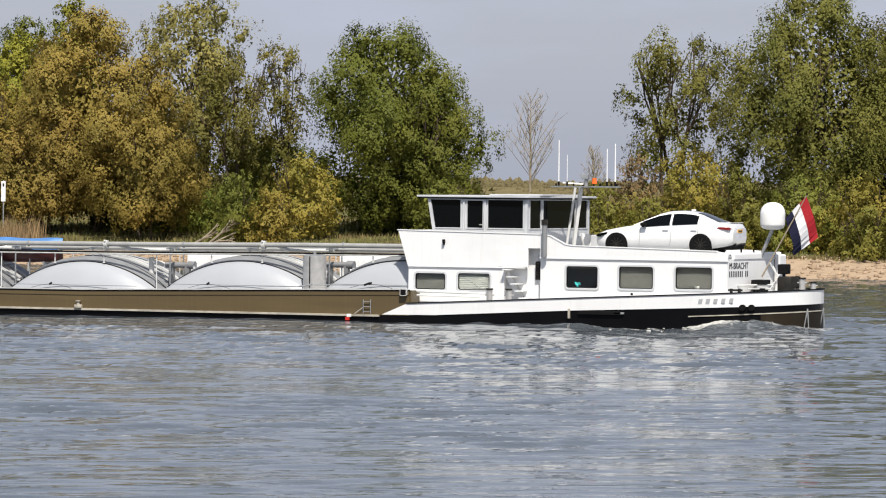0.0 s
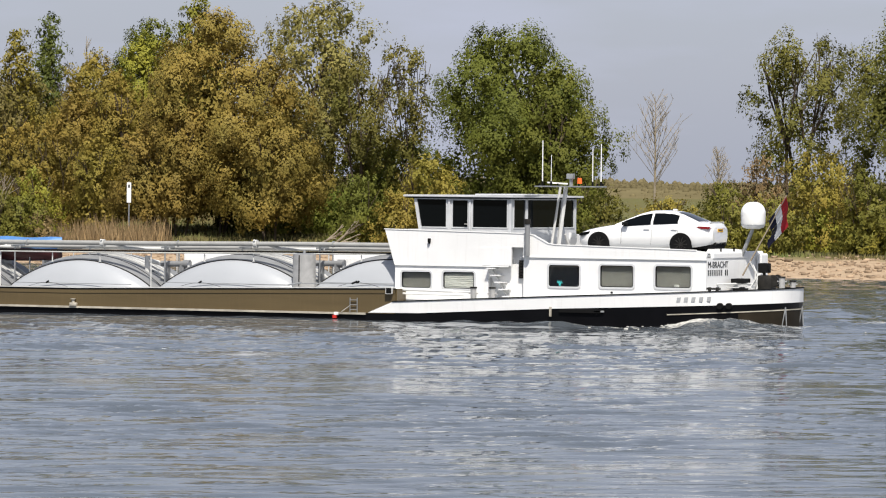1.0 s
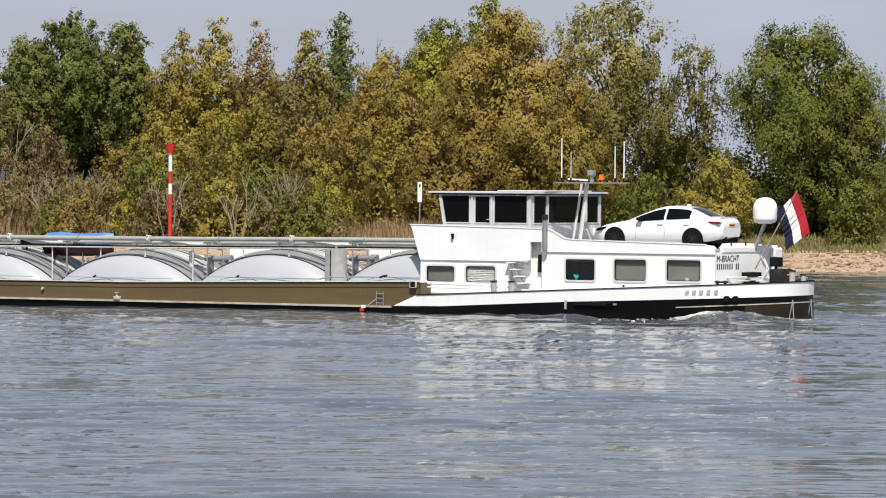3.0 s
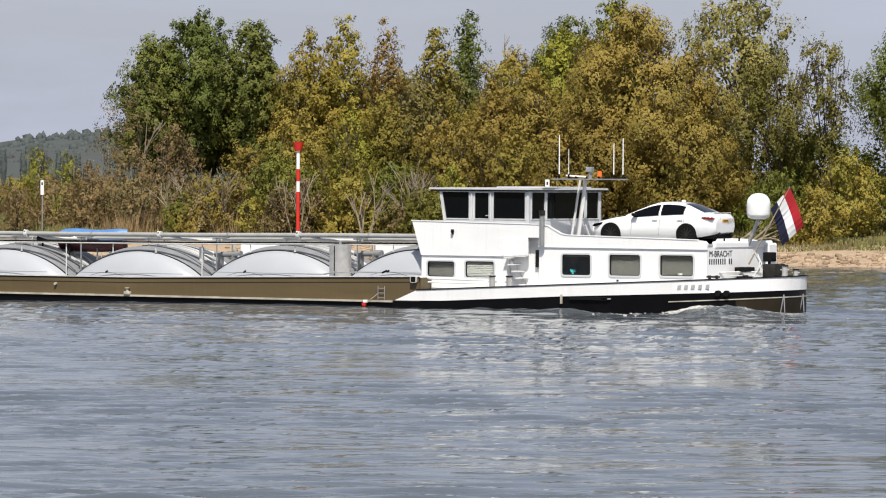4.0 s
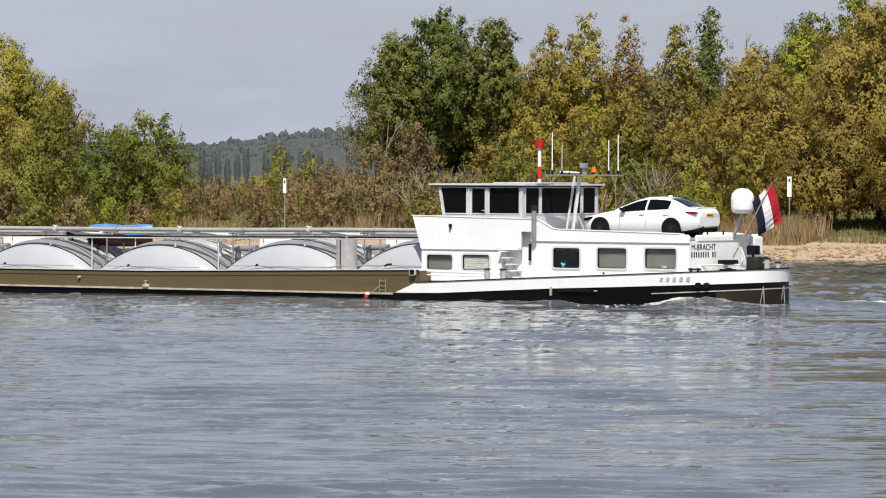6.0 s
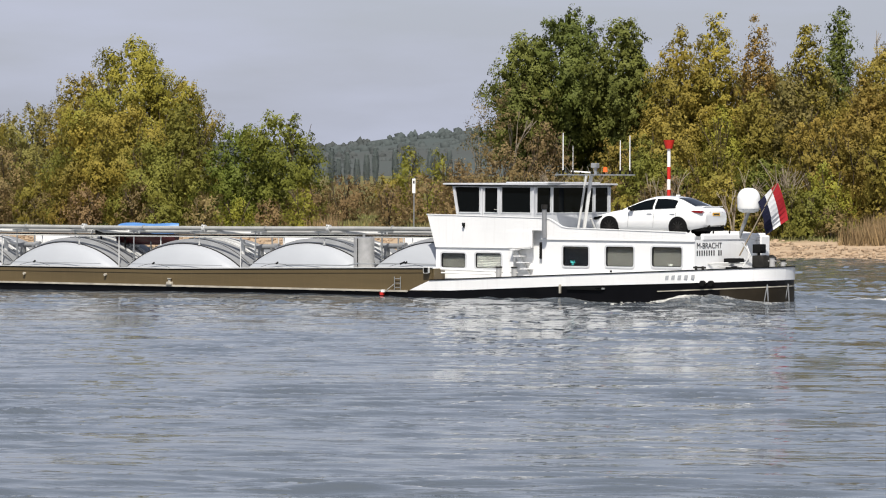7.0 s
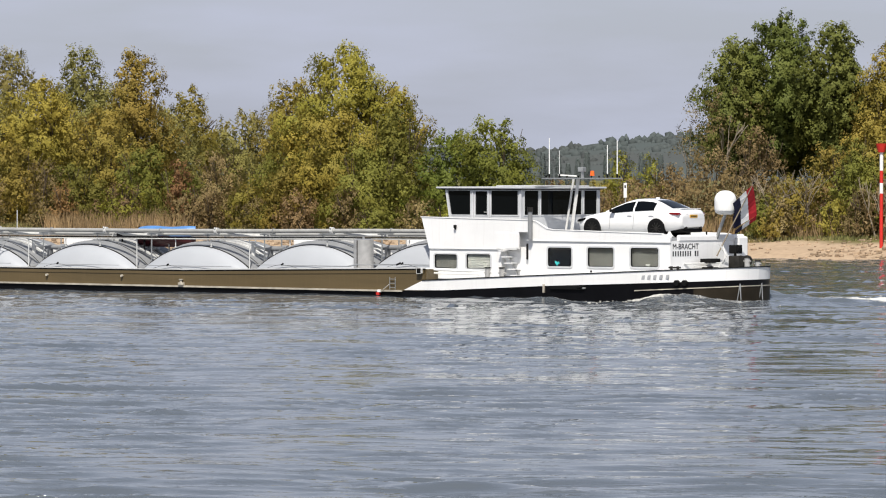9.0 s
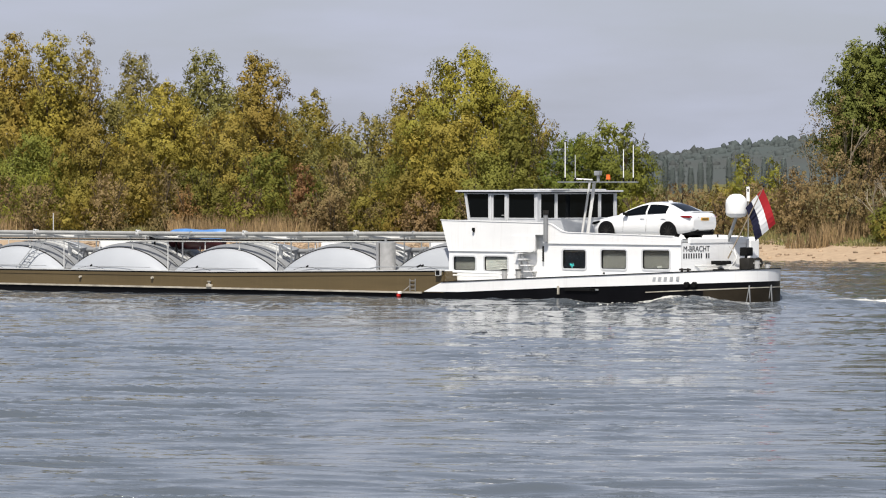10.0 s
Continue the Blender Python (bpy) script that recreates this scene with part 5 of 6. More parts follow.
# ---------------------------------------------------------------- deckhouse
def wall(name, x0, x1, z0, z1, y0, y1, holes, mat, parent, label=""):
    """A wall in the x-z plane with openings that go through it."""
    xs = sorted({x0, x1, *[h[0] for h in holes], *[h[1] for h in holes]})
    zs = sorted({z0, z1, *[h[2] for h in holes], *[h[3] for h in holes]})
    bm = BM()
    cell = {}
    inside = lambda a, b, c, d: any(a >= h[0] - 1e-6 and b <= h[1] + 1e-6 and c >= h[2] - 1e-6 and d <= h[3] + 1e-6 for h in holes)
    V = {}

    def vert(x, y, z):
        k = (round(x, 4), round(y, 4), round(z, 4))
        if k not in V:
            V[k] = bm.verts.new(k)
        return V[k]

    full = set()
    for i in range(len(xs) - 1):
        for j in range(len(zs) - 1):
            if not inside(xs[i], xs[i + 1], zs[j], zs[j + 1]):
                full.add((i, j))
    for i, j in full:
        a, b, c, d = xs[i], xs[i + 1], zs[j], zs[j + 1]
        bm.faces.new([vert(a, y0, c), vert(b, y0, c), vert(b, y0, d), vert(a, y0, d)])
        bm.faces.new([vert(a, y1, c), vert(a, y1, d), vert(b, y1, d), vert(b, y1, c)])
        for di, dj, p, q in ((-1, 0, (a, c), (a, d)), (1, 0, (b, c), (b, d)), (0, -1, (a, c), (b, c)), (0, 1, (a, d), (b, d))):
            if (i + di, j + dj) not in full:
                bm.faces.new([vert(p[0], y0, p[1]), vert(q[0], y0, q[1]), vert(q[0], y1, q[1]), vert(p[0], y1, p[1])])
    return part(name, bm, mat, parent, label)


def rounded(x0, x1, z0, z1, r, n=5):
    pts = []
    for cx, cz, a0 in ((x1 - r, z1 - r, 0), (x0 + r, z1 - r, 90), (x0 + r, z0 + r, 180), (x1 - r, z0 + r, 270)):
        for k in range(n + 1):
            a = radians(a0 + 90 * k / n)
            pts.append((cx + r * math.cos(a), cz + r * math.sin(a)))
    return pts


def ring_frame(bm, outer, inner, y0, y1):
    o0 = [bm.verts.new((x, y0, z)) for x, z in outer]
    i0 = [bm.verts.new((x, y0, z)) for x, z in inner]
    o1 = [bm.verts.new((x, y1, z)) for x, z in outer]
    i1 = [bm.verts.new((x, y1, z)) for x, z in inner]
    n = len(outer)
    for k in range(n):
        j = (k + 1) % n
        bm.faces.new((o0[k], o0[j], i0[j], i0[k]))
        bm.faces.new((o1[k], i1[k], i1[j], o1[j]))
        bm.faces.new((o0[k], o1[k], o1[j], o0[j]))
        bm.faces.new((i0[k], i0[j], i1[j], i1[k]))
    return bm


GLASS = bpy.data.materials.new("window glass")
GLASS.use_nodes = True
gt = GLASS.node_tree
gb = gt.nodes["Principled BSDF"]
gb.inputs["Roughness"].default_value = 0.03
gb.inputs["Transmission Weight"].default_value = 1.0
gb.inputs["IOR"].default_value = 1.45
gb.inputs["Base Color"].default_value = (0.75, 0.8, 0.8, 1)


def cabin_window(x0, x1, z0, z1, blind, share=1.0, vase=False, slats=False):
    """A rounded window with frame, pane and the blind behind it."""
    y = -2.05
    bm = BM()
    ring_frame(bm, rounded(x0 - 0.06, x1 + 0.06, z0 - 0.06, z1 + 0.06, 0.13), rounded(x0, x1, z0, z1, 0.08), y - 0.03, y + 0.06)
    w = part("window", bm, ALU, ship, "pale rounded metal window frame", smooth=30)
    bm = BM()
    ring_frame(bm, rounded(x0 - 0.004, x1 + 0.004, z0 - 0.004, z1 + 0.004, 0.08), rounded(x0 + 0.025, x1 - 0.025, z0 + 0.025, z1 - 0.025, 0.06), y - 0.012, y + 0.05)
    part("gasket", bm, DARK, w, "dark rubber gasket")
    bm = BM()
    slab(bm, rounded(x0 + 0.003, x1 - 0.003, z0 + 0.003, z1 - 0.003, 0.07), y + 0.015, y + 0.023)
    g = part("pane", bm, GLASS, w, "clear glass pane")
    g.visible_shadow = False
    bm = BM()
    if slats:
        n = 9
        for k in range(n):
            zz = z0 + (z1 - z0) * (k + 0.5) / n
            bar(bm, (x0, y + 0.05, zz), (x1, y + 0.05, zz), 0.012, (z1 - z0) / n * 0.78)
        part("blind", bm, BLIND, w, "pale slatted shutter")
    elif blind:
        box(bm, x0 - 0.05, x1 + 0.05, y + 0.10, y + 0.12, z1 - (z1 - z0) * share, z1 + 0.03)
        bar(bm, (x0, y + 0.1, z1 - (z1 - z0) * share + 0.01), (x1, y + 0.1, z1 - (z1 - z0) * share + 0.01), 0.03, 0.02)
        part("blind", bm, CURTAIN, w, "grey-brown blind")
    if vase:
        bm = BM()
        rod(bm, (x0 + 0.35, y + 0.09, z0), (x0 + 0.35, y + 0.09, z0 + 0.1), 0.03, 0.05, 10)
        for k in range(7):
            a = k * 0.9
            rod(bm, (x0 + 0.35, y + 0.09, z0 + 0.1), (x0 + 0.35 + 0.1 * math.cos(a), y + 0.09, z0 + 0.12 + 0.06 * abs(math.sin(a * 1.7))), 0.012, 0.02, 6)
        part("ornament", bm, TEAL, w, "small teal ornament on the sill")
    return w


FW = [(-14.25, -13.2, 1.03, 1.56), (-12.75, -11.65, 1.03, 1.58)]
AW = [(-9.0, -7.93, 1.17, 1.87), (-7.2, -6.05, 1.18, 1.89), (-5.29, -4.07, 1.2, 1.9)]
wall("deckhouse_wall", -14.5, -11.15, 0.4, 1.8, -2.05, -1.98, FW, WHITE, ship, "white forward deckhouse side")
wall("deckhouse_wall", -9.9, -3.55, 0.5, 2.13, -2.05, -1.98, AW, WHITE, ship, "white aft deckhouse side")
cabin_window(*FW[0], True)
cabin_window(*FW[1], False, slats=True)
cabin_window(*AW[0], True, 0.1, vase=True)
cabin_window(*AW[1], True)
cabin_window(*AW[2], True)
bm = BM()
for k in range(4):
    rod(bm, (-4.68 + 0.05 * k, -1.93, 1.2), (-4.72 + 0.09 * k, -1.93, 1.42 - 0.05 * abs(k - 1.5)), 0.012, 0.02, 6)
rod(bm, (-4.6, -1.93, 1.2), (-4.6, -1.93, 1.3), 0.09, 0.1, 12)
part("sill_ornament", bm, BLIND, ship, "pale ornament on a window sill")
# other deckhouse sides, floors and roofs
for x0, x1, y0, y1, z0, z1, nm, mt in (
        (-14.5, -14.43, -1.98, 2.2, 0.4, 1.8, "front_wall", WHITE), (-14.43, -3.62, 2.13, 2.2, 0.4, 2.13, "far_wall", WHITE),
        (-11.22, -11.15, -1.98, -1.75, 0.5, 1.8, "alcove_wall", WHITE), (-11.15, -9.9, -1.75, -1.68, 0.5, 2.42, "alcove_wall", WHITE),
        (-9.9, -9.83, -1.98, -1.75, 0.5, 2.13, "alcove_wall", WHITE),
        (-14.43, -11.2, -1.98, 2.13, 1.74, 1.8, "cabin_ceiling", WHITE), (-14.6, -9.9, -1.97, 2.2, 2.44, 2.5, "bridge_deck", DECKGREY),
        (-9.9, -3.55, -1.97, 2.2, 2.2, 2.27, "car_deck", DECKGREY), (-14.4, -3.7, -1.0, 1.2, 0.75, 0.8, "cabin_floor", INTERIOR), (-14.4, -3.7, 1.2, 1.25, 0.8, 2.1, "cabin_bulkhead", INTERIOR)):
    bm = BM()
    box(bm, x0, x1, y0, y1, z0, z1)
    part(nm, bm, mt, ship)
for y0, y1 in ((-2.08, -1.99), (2.12, 2.2)):
    bm = BM()
    slab(bm, [(-14.87, 2.96), (-14.52, 1.8), (-10.32, 1.8), (-10.32, 2.43), (-9.9, 2.43), (-9.9, 2.13), (-3.55, 2.13), (-3.52, 2.3), (-3.62, 2.39), (-3.9, 2.42), (-8.8, 2.53), (-9.05, 2.57), (-9.3, 2.70), (-9.55, 2.83), (-9.8, 2.88)], y0, y1)
    part("bridge_bulwark", bm, WHITE, ship, "white bridge bulwark plating")
bm = BM()
slab(bm, [(-14.9, 2.96), (-14.82, 2.96), (-14.46, 1.8), (-14.54, 1.8)], -1.99, 2.12)
part("bridge_front", bm, WHITE, ship, "raked white bridge front")
bm = BM()
for p, q in (((-14.9, 2.975), (-9.8, 2.89)), ((-9.8, 2.89), (-9.55, 2.84)), ((-9.55, 2.84), (-9.3, 2.71)), ((-9.3, 2.71), (-9.05, 2.58)), ((-9.05, 2.58), (-8.8, 2.54)), ((-8.8, 2.54), (-3.9, 2.43))):
    bar(bm, (p[0], -2.04, p[1]), (q[0], -2.04, q[1]), 0.12, 0.03)
part("bulwark_rail", bm, WHITE_CLEAN, ship, "white capping rail")
for z, x0, x1 in ((2.125, -9.92, -3.53), (1.79, -14.5, -10.4)):
    bm = BM()
    box(bm, x0, x1, -2.1, -2.05, z - 0.02, z + 0.015)
    part("drip_moulding", bm, WHITE_CLEAN, ship)
bm = BM()
slab(bm, rounded(-11.36, -10.36, 1.82, 2.4, 0.03), -2.1, -2.081)
part("bulwark_flap", bm, WHITE, ship, "white hinged bulwark flap")
AFT = pose(-3.62, -1.98, 0, 0, 0, -8)      # the aft wall stands askew to the beam
bm = BM()
box(bm, 0.0, 0.07, 0.0, 4.1, 0.8, 2.18)
bmesh.ops.transform(bm, matrix=AFT, verts=bm.verts)
part("aft_wall", bm, WHITE, ship, "white aft deckhouse wall")
bm = BM()
box(bm, -0.04, 0.1, 0.38, 4.13, 2.12, 2.38, 0.06)
bmesh.ops.transform(bm, matrix=AFT, verts=bm.verts)
part("aft_coaming", bm, WHITE, ship, "rounded white aft coaming")
bm = BM()
box(bm, 0.08, 0.28, 3.55, 4.11, 0.8, 2.3, 0.06)
bmesh.ops.transform(bm, matrix=AFT, verts=bm.verts)
part("aft_casing", bm, WHITE, ship, "white aft casing")
for x in (-3.45, -3.3):
    bm = BM()
    rod(bm, (x, -0.9 + (x + 3.45) * 6, 2.3), (x, -0.9 + (x + 3.45) * 6, 2.5), 0.03, None, 8)
    part("coaming_pin", bm, DARK, ship)
# stairs in the alcove
stair = empty("stair")
stair.parent = ship
for k in range(5):
    t = k / 4.0
    x, z = -11.08 + 0.58 * t, 1.72 - 0.92 * t
    bm = BM()
    slab(bm, [(x - 0.06, z + 0.02), (x + 0.2, z + 0.02), (x + 0.2, z - 0.015), (x - 0.06, z - 0.015)], -2.3, -1.76)
    part("tread", bm, WHITE, stair)
bm = BM()
bar(bm, (-11.2, -1.82, 1.7), (-10.55, -1.82, 0.6), 0.05, 0.18)
part("stringer", bm, WHITE, stair)
# grille, lamp, navigation light, exhaust
bm = BM()
box(bm, -10.14, -9.92, -1.84, -1.76, 1.4, 2.0)
gr = part("vent_grille", bm, DARK, ship, "dark vent grille")
for k in range(6):
    bm = BM()
    box(bm, -10.14, -9.92, -1.87, -1.84, 1.43 + 0.095 * k, 1.48 + 0.095 * k)
    part("louvre", bm, MACHINE, gr)
bm = BM()
rod(bm, (-9.72, -2.2, 2.16), (-9.72, -2.2, 3.25), 0.088, None, 18)
ex = part("exhaust_pipe", bm, SHELLGREY, ship, "stained steel exhaust pipe", smooth=40)
bm = BM()
rod(bm, (-9.72, -2.2, 3.2), (-9.72, -2.2, 3.37), 0.108, None, 18)
part("exhaust_cap", bm, MACHINE, ex, "sooty exhaust cap", smooth=40)
bm = BM()
box(bm, -13.28, -13.2, -2.2, -2.08, 2.56, 2.68, 0.015)
box(bm, -13.26, -13.22, -2.16, -2.08, 2.5, 2.56)
part("deck_lamp", bm, DARK, ship, "small black deck lamp")
bm = BM()
box(bm, -14.42, -14.22, -3.0, -2.9, 0.84, 1.03, 0.02)
nv = part("side_light_board", bm, DARK, ship, "black side light board")
bm = BM()
ring_frame(bm, rounded(-14.435, -14.205, 0.825, 1.045, 0.03), rounded(-14.42, -14.22, 0.84, 1.03, 0.02), -3.01, -2.9)
part("board_frame", bm, RAILGREY, nv)
bm = BM()
rod(bm, (-14.45, -2.3, 0.98), (-12.3, -2.3, 0.94), 0.05, None, 10)
rod(bm, (-12.3, -2.3, 0.94), (-11.6, -2.3, 0.93), 0.03, None, 10)
rod(bm, (-14.4, -2.3, 0.84), (-11.9, -2.3, 0.82), 0.03, None, 10)
part("gangway_boom", bm, WHITE_CLEAN, ship, "white stowed boom on the side deck", smooth=40)


def bollard(x, y, z, h, r):
    bm = BM()
    rod(bm, (x, y, z), (x, y, z + h), r, None, 18)
    b = part("bollard", bm, STEEL, ship, "worn steel mooring bollard", smooth=40)
    bm = BM()
    rod(bm, (x, y, z + h), (x, y, z + h + 0.05), r * 1.2, None, 18)
    part("bollard_cap", bm, MACHINE, b, smooth=40)
    bm = BM()
    rod(bm, (x - r * 1.6, y, z + h * 0.7), (x + r * 1.6, y, z + h * 0.7), r * 0.25, None, 8)
    part("bollard_pin", bm, STEEL, b)


for bx in (-11.52, -10.86):
    bollard(bx, -2.42, 0.5, 0.56, 0.1)
bollard(-1.75, 0.35, 1.15, 0.38, 0.1)
bollard(-1.45, 0.6, 1.15, 0.25, 0.09)
bm = BM()
rod(bm, (-3.35, -2.3, 1.0), (-3.35, -2.3, 1.25), 0.05, None, 10)
rod(bm, (-3.1, -2.25, 1.0), (-3.1, -2.25, 1.25), 0.05, None, 10)
rod(bm, (-3.45, -2.32, 1.2), (-3.0, -2.22, 1.2), 0.035, None, 10)
part("stern_bitt", bm, MACHINE, ship, "small dark double bitt")
bm = BM()
rod(bm, (-6.5, -2.88, 0.99), (-6.5, -2.88, 1.06), 0.04, None, 8)
part("bulwark_eye", bm, DARK, ship)
# winch and engine gear on the stern deck
bm = BM()
box(bm, -2.62, -2.15, 0.42, 1.0, 1.02, 1.6, 0.04)
rod(bm, (-2.1, 0.5, 1.42), (-2.1, 0.9, 1.42), 0.15, None, 18)
rod(bm, (-2.1, 0.44, 1.42), (-2.1, 0.5, 1.42), 0.2, None, 18)
rod(bm, (-2.1, 0.9, 1.42), (-2.1, 0.96, 1.42), 0.2, None, 18)
wn = part("winch", bm, MACHINE, ship, "dark oily stern winch", smooth=40)
bm = BM()
box(bm, -2.62, -2.3, 0.45, 0.9, 1.68, 2.0, 0.03)
part("gear_box", bm, DARK, wn, "black control box")
bm = BM()
rod(bm, (-2.46, 0.65, 1.58), (-2.46, 0.65, 1.7), 0.05, None, 10)
part("gear_column", bm, MACHINE, wn)
bm = BM()
box(bm, -2.32, -2.24, 0.5, 0.62, 1.76, 1.92, 0.01)
part("control_lamp", bm, DARK, wn)
bm = BM()
box(bm, -3.2, -2.75, -0.6, 0.1, 1.35, 1.5, 0.02)
box(bm, -3.15, -2.8, -0.55, 0.05, 1.05, 1.22, 0.02)
part("deck_vent", bm, DARK, ship, "black low deck vent")
bm = BM()
pts = [(-3.45, -1.3, 1.32), (-2.9, -0.4, 1.34), (-2.6, 0.1, 1.33), (-2.6, 0.15, 1.7), (-2.75, 0.0, 2.05)]
for a, b in zip(pts, pts[1:]):
    rod(bm, a, b, 0.03, None, 8)
pts = [(-3.2, -1.0, 1.22), (-2.7, -0.1, 1.2), (-2.5, 0.1, 1.6), (-2.7, 0.2, 1.95)]
for a, b in zip(pts, pts[1:]):
    rod(bm, a, b, 0.02, None, 8)
part("stern_rail", bm, RAILGREY, ship, "bent pale stern rail", smooth=40)

# satellite dome
bm = BM()
rod(bm, (-3.44, 0.55, 1.7), (-2.84, 0.55, 3.12), 0.065, 0.06, 14)
dm = part("dome_mast", bm, GALV, ship, "leaning grey steel mast", smooth=40)
bm = BM()
prof = [(0.0, 0.0), (0.2, 0.0), (0.34, 0.05), (0.385, 0.11), (0.405, 0.2), (0.41, 0.5)] + [(0.41 * math.cos(a) ** 0.8, 0.5 + 0.39 * math.sin(a)) for a in np.linspace(0.1, math.pi / 2 - 0.001, 10)]
loft(bm, [[(-2.83 + max(r, 0.001) * math.cos(2 * math.pi * k / 36), 0.55 + max(r, 0.001) * math.sin(2 * math.pi * k / 36), 3.12 + z) for k in range(36)] for r, z in prof], close=True)
part("satellite_dome", bm, WHITE_CLEAN, dm, "white satellite antenna dome", smooth=35)
bm = BM()
rod(bm, (-2.83, 0.55, 3.245), (-2.83, 0.55, 3.26), 0.40, None, 36)
part("dome_joint", bm, GALV, dm)

# wheelhouse
def build_wheelhouse():
    A, B, C, D = (-13.72, -1.75), (-10.55, -1.6), (-9.85, 2.55), (-13.72, 2.55)
    z0, z1 = 2.5, 4.06
    wh = empty("wheelhouse")
    wh.parent = ship

    def face(P, Q, wins, rake=0.0, zs=2.5):
        """A glazed wall from P to Q; wins are shares of its length."""
        P, Q = Vector((*P, 0)), Vector((*Q, 0))
        d = Q - P
        L = d.length
        ang = math.degrees(math.atan2(d.y, d.x))
        m = Matrix.Translation(P) @ pose(0, 0, 0, 0, 0, ang)
        holes = [(a * L, b * L, 3.06, 4.0) for a, b in wins]
        w = wall("wheelhouse_wall", 0, L, zs, z1, -0.04, 0.04, holes, ALU, wh, "silver-grey wheelhouse wall")
        w.matrix_basis = m
        for a, b in wins:
            bm = BM()
            lean = 0.15 if a == 0.0 else 0.0          # the forward side window follows the raked corner post
            slab(bm, [(a * L + 0.002, 3.062), (b * L - 0.002, 3.062), (b * L - 0.002, 3.998), (a * L - lean + 0.002, 3.998)], -0.015, 0.0)
            g = part("wheelhouse_window", bm, GLASSDARK, w, "black tinted window pane")
            bm = BM()
            ring_frame(bm, [(a * L - 0.025, 3.035), (b * L + 0.025, 3.035), (b * L + 0.025, 4.015), (a * L - lean - 0.025, 4.015)], [(a * L + 0.005, 3.07), (b * L - 0.005, 3.07), (b * L - 0.005, 3.985), (a * L - lean + 0.005, 3.985)], -0.06, -0.02)
            part("window_frame", bm, ALU, w)
        return w

    side = face(A, B, ((0.0, 0.29), (0.36, 0.53), (0.585, 0.965)))
    face(B, C, ((0.03, 0.21), (0.24, 0.77), (0.80, 0.97)))
    face((C[0], C[1]), (D[0], D[1]), ((0.05, 0.45), (0.5, 0.95)))
    face(D, A, ((0.05, 0.33), (0.36, 0.64), (0.67, 0.95)))
    L = (Vector(B) - Vector(A)).length
    bm = BM()
    ring_frame(bm, [(0.315 * L, 2.6), (0.565 * L, 2.6), (0.565 * L, 4.0), (0.315 * L, 4.0)], [(0.335 * L, 2.64), (0.545 * L, 2.64), (0.545 * L, 3.96), (0.335 * L, 3.96)], -0.085, -0.045)
    door = part("wheelhouse_door", bm, ALU, side, "silver wheelhouse door frame")
    bm = BM()
    rod(bm, (0.5 * L, -0.12, 3.17), (0.54 * L, -0.12, 3.17), 0.014, None, 8)
    part("door_handle", bm, STEEL, side)
    # raked forward corner post and corner mullions
    bm = BM()
    bar(bm, (A[0] + 0.02, A[1] - 0.02, 2.9), (A[0] - 0.18, A[1] - 0.02, 4.06), 0.1, 0.1)
    part("corner_post", bm, ALU, wh)
    bm = BM()
    bar(bm, (B[0], B[1] - 0.03, 2.5), (B[0], B[1] - 0.03, 4.06), 0.1, 0.1)
    part("corner_post", bm, ALU, wh)
    bm = BM()
    bar(bm, (C[0], C[1], 2.5), (C[0], C[1], 4.06), 0.09, 0.09)
    part("corner_post", bm, ALU, wh)
    bm = BM()
    slab(bm, [(-14.28, -1.95), (-10.4, -1.8), (-9.6, 2.75), (-14.28, 2.75)], 4.06, 4.13, axis="z", bevel=0.015)
    roof = part("wheelhouse_roof", bm, ALU, wh, "grey overhanging wheelhouse roof")
    bm = BM()
    slab(bm, [(-12.0, -1.2), (-10.2, -1.1), (-9.9, 2.0), (-12.0, 2.0)], 4.135, 4.18, axis="z", bevel=0.01)
    part("roof_hatch", bm, ALU, roof)
    bm = BM()
    slab(bm, [(-14.2, -1.9), (-10.45, -1.74), (-9.7, 2.7), (-14.2, 2.7)], 4.02, 4.056, axis="z")
    part("roof_soffit", bm, DARK, roof, "dark underside of the roof")
    for nm, x0, x1, y0, y1, za, zb, mt in (("console", -13.5, -12.9, -1.2, 2.0, 2.5, 3.4, INTERIOR), ("helm_seat", -12.3, -11.8, 0.2, 0.8, 2.5, 3.7, INTERIOR)):
        bm = BM()
        box(bm, x0, x1, y0, y1, za, zb, 0.04)
        part(nm, bm, mt, wh)
    return wh


build_wheelhouse()
bm = BM()
box(bm, -9.35, -9.05, 1.4, 1.9, 2.27, 2.85, 0.02)
part("roof_locker", bm, ALU, ship, "grey locker behind the wheelhouse")

# radar mast
bm = BM()
bar(bm, (-9.62, 0.35, 2.27), (-9.42, 0.55, 4.42), 0.1, 0.11)
ms = part("radar_mast", bm, RAILGREY, ship, "grey steel folding mast")
bm = BM()
rod(bm, (-9.85, 0.3, 2.27), (-9.6, 0.5, 4.42), 0.045, None, 10)
part("mast_stay", bm, RAILGREY, ms)
bm = BM()
rod(bm, (-9.35, 0.9, 2.27), (-9.45, 0.6, 2.85), 0.04, None, 10)
part("mast_hinge", bm, RAILGREY, ms)
bm = BM()
bar(bm, (-9.72, -1.3, 4.45), (-8.78, 2.45, 4.45), 0.26, 0.045)
arm = part("mast_arm", bm, GALV, ms, "flat grey crosstree")


def on_arm(t):
    return (-9.72 + 0.94 * t, -1.3 + 3.75 * t)


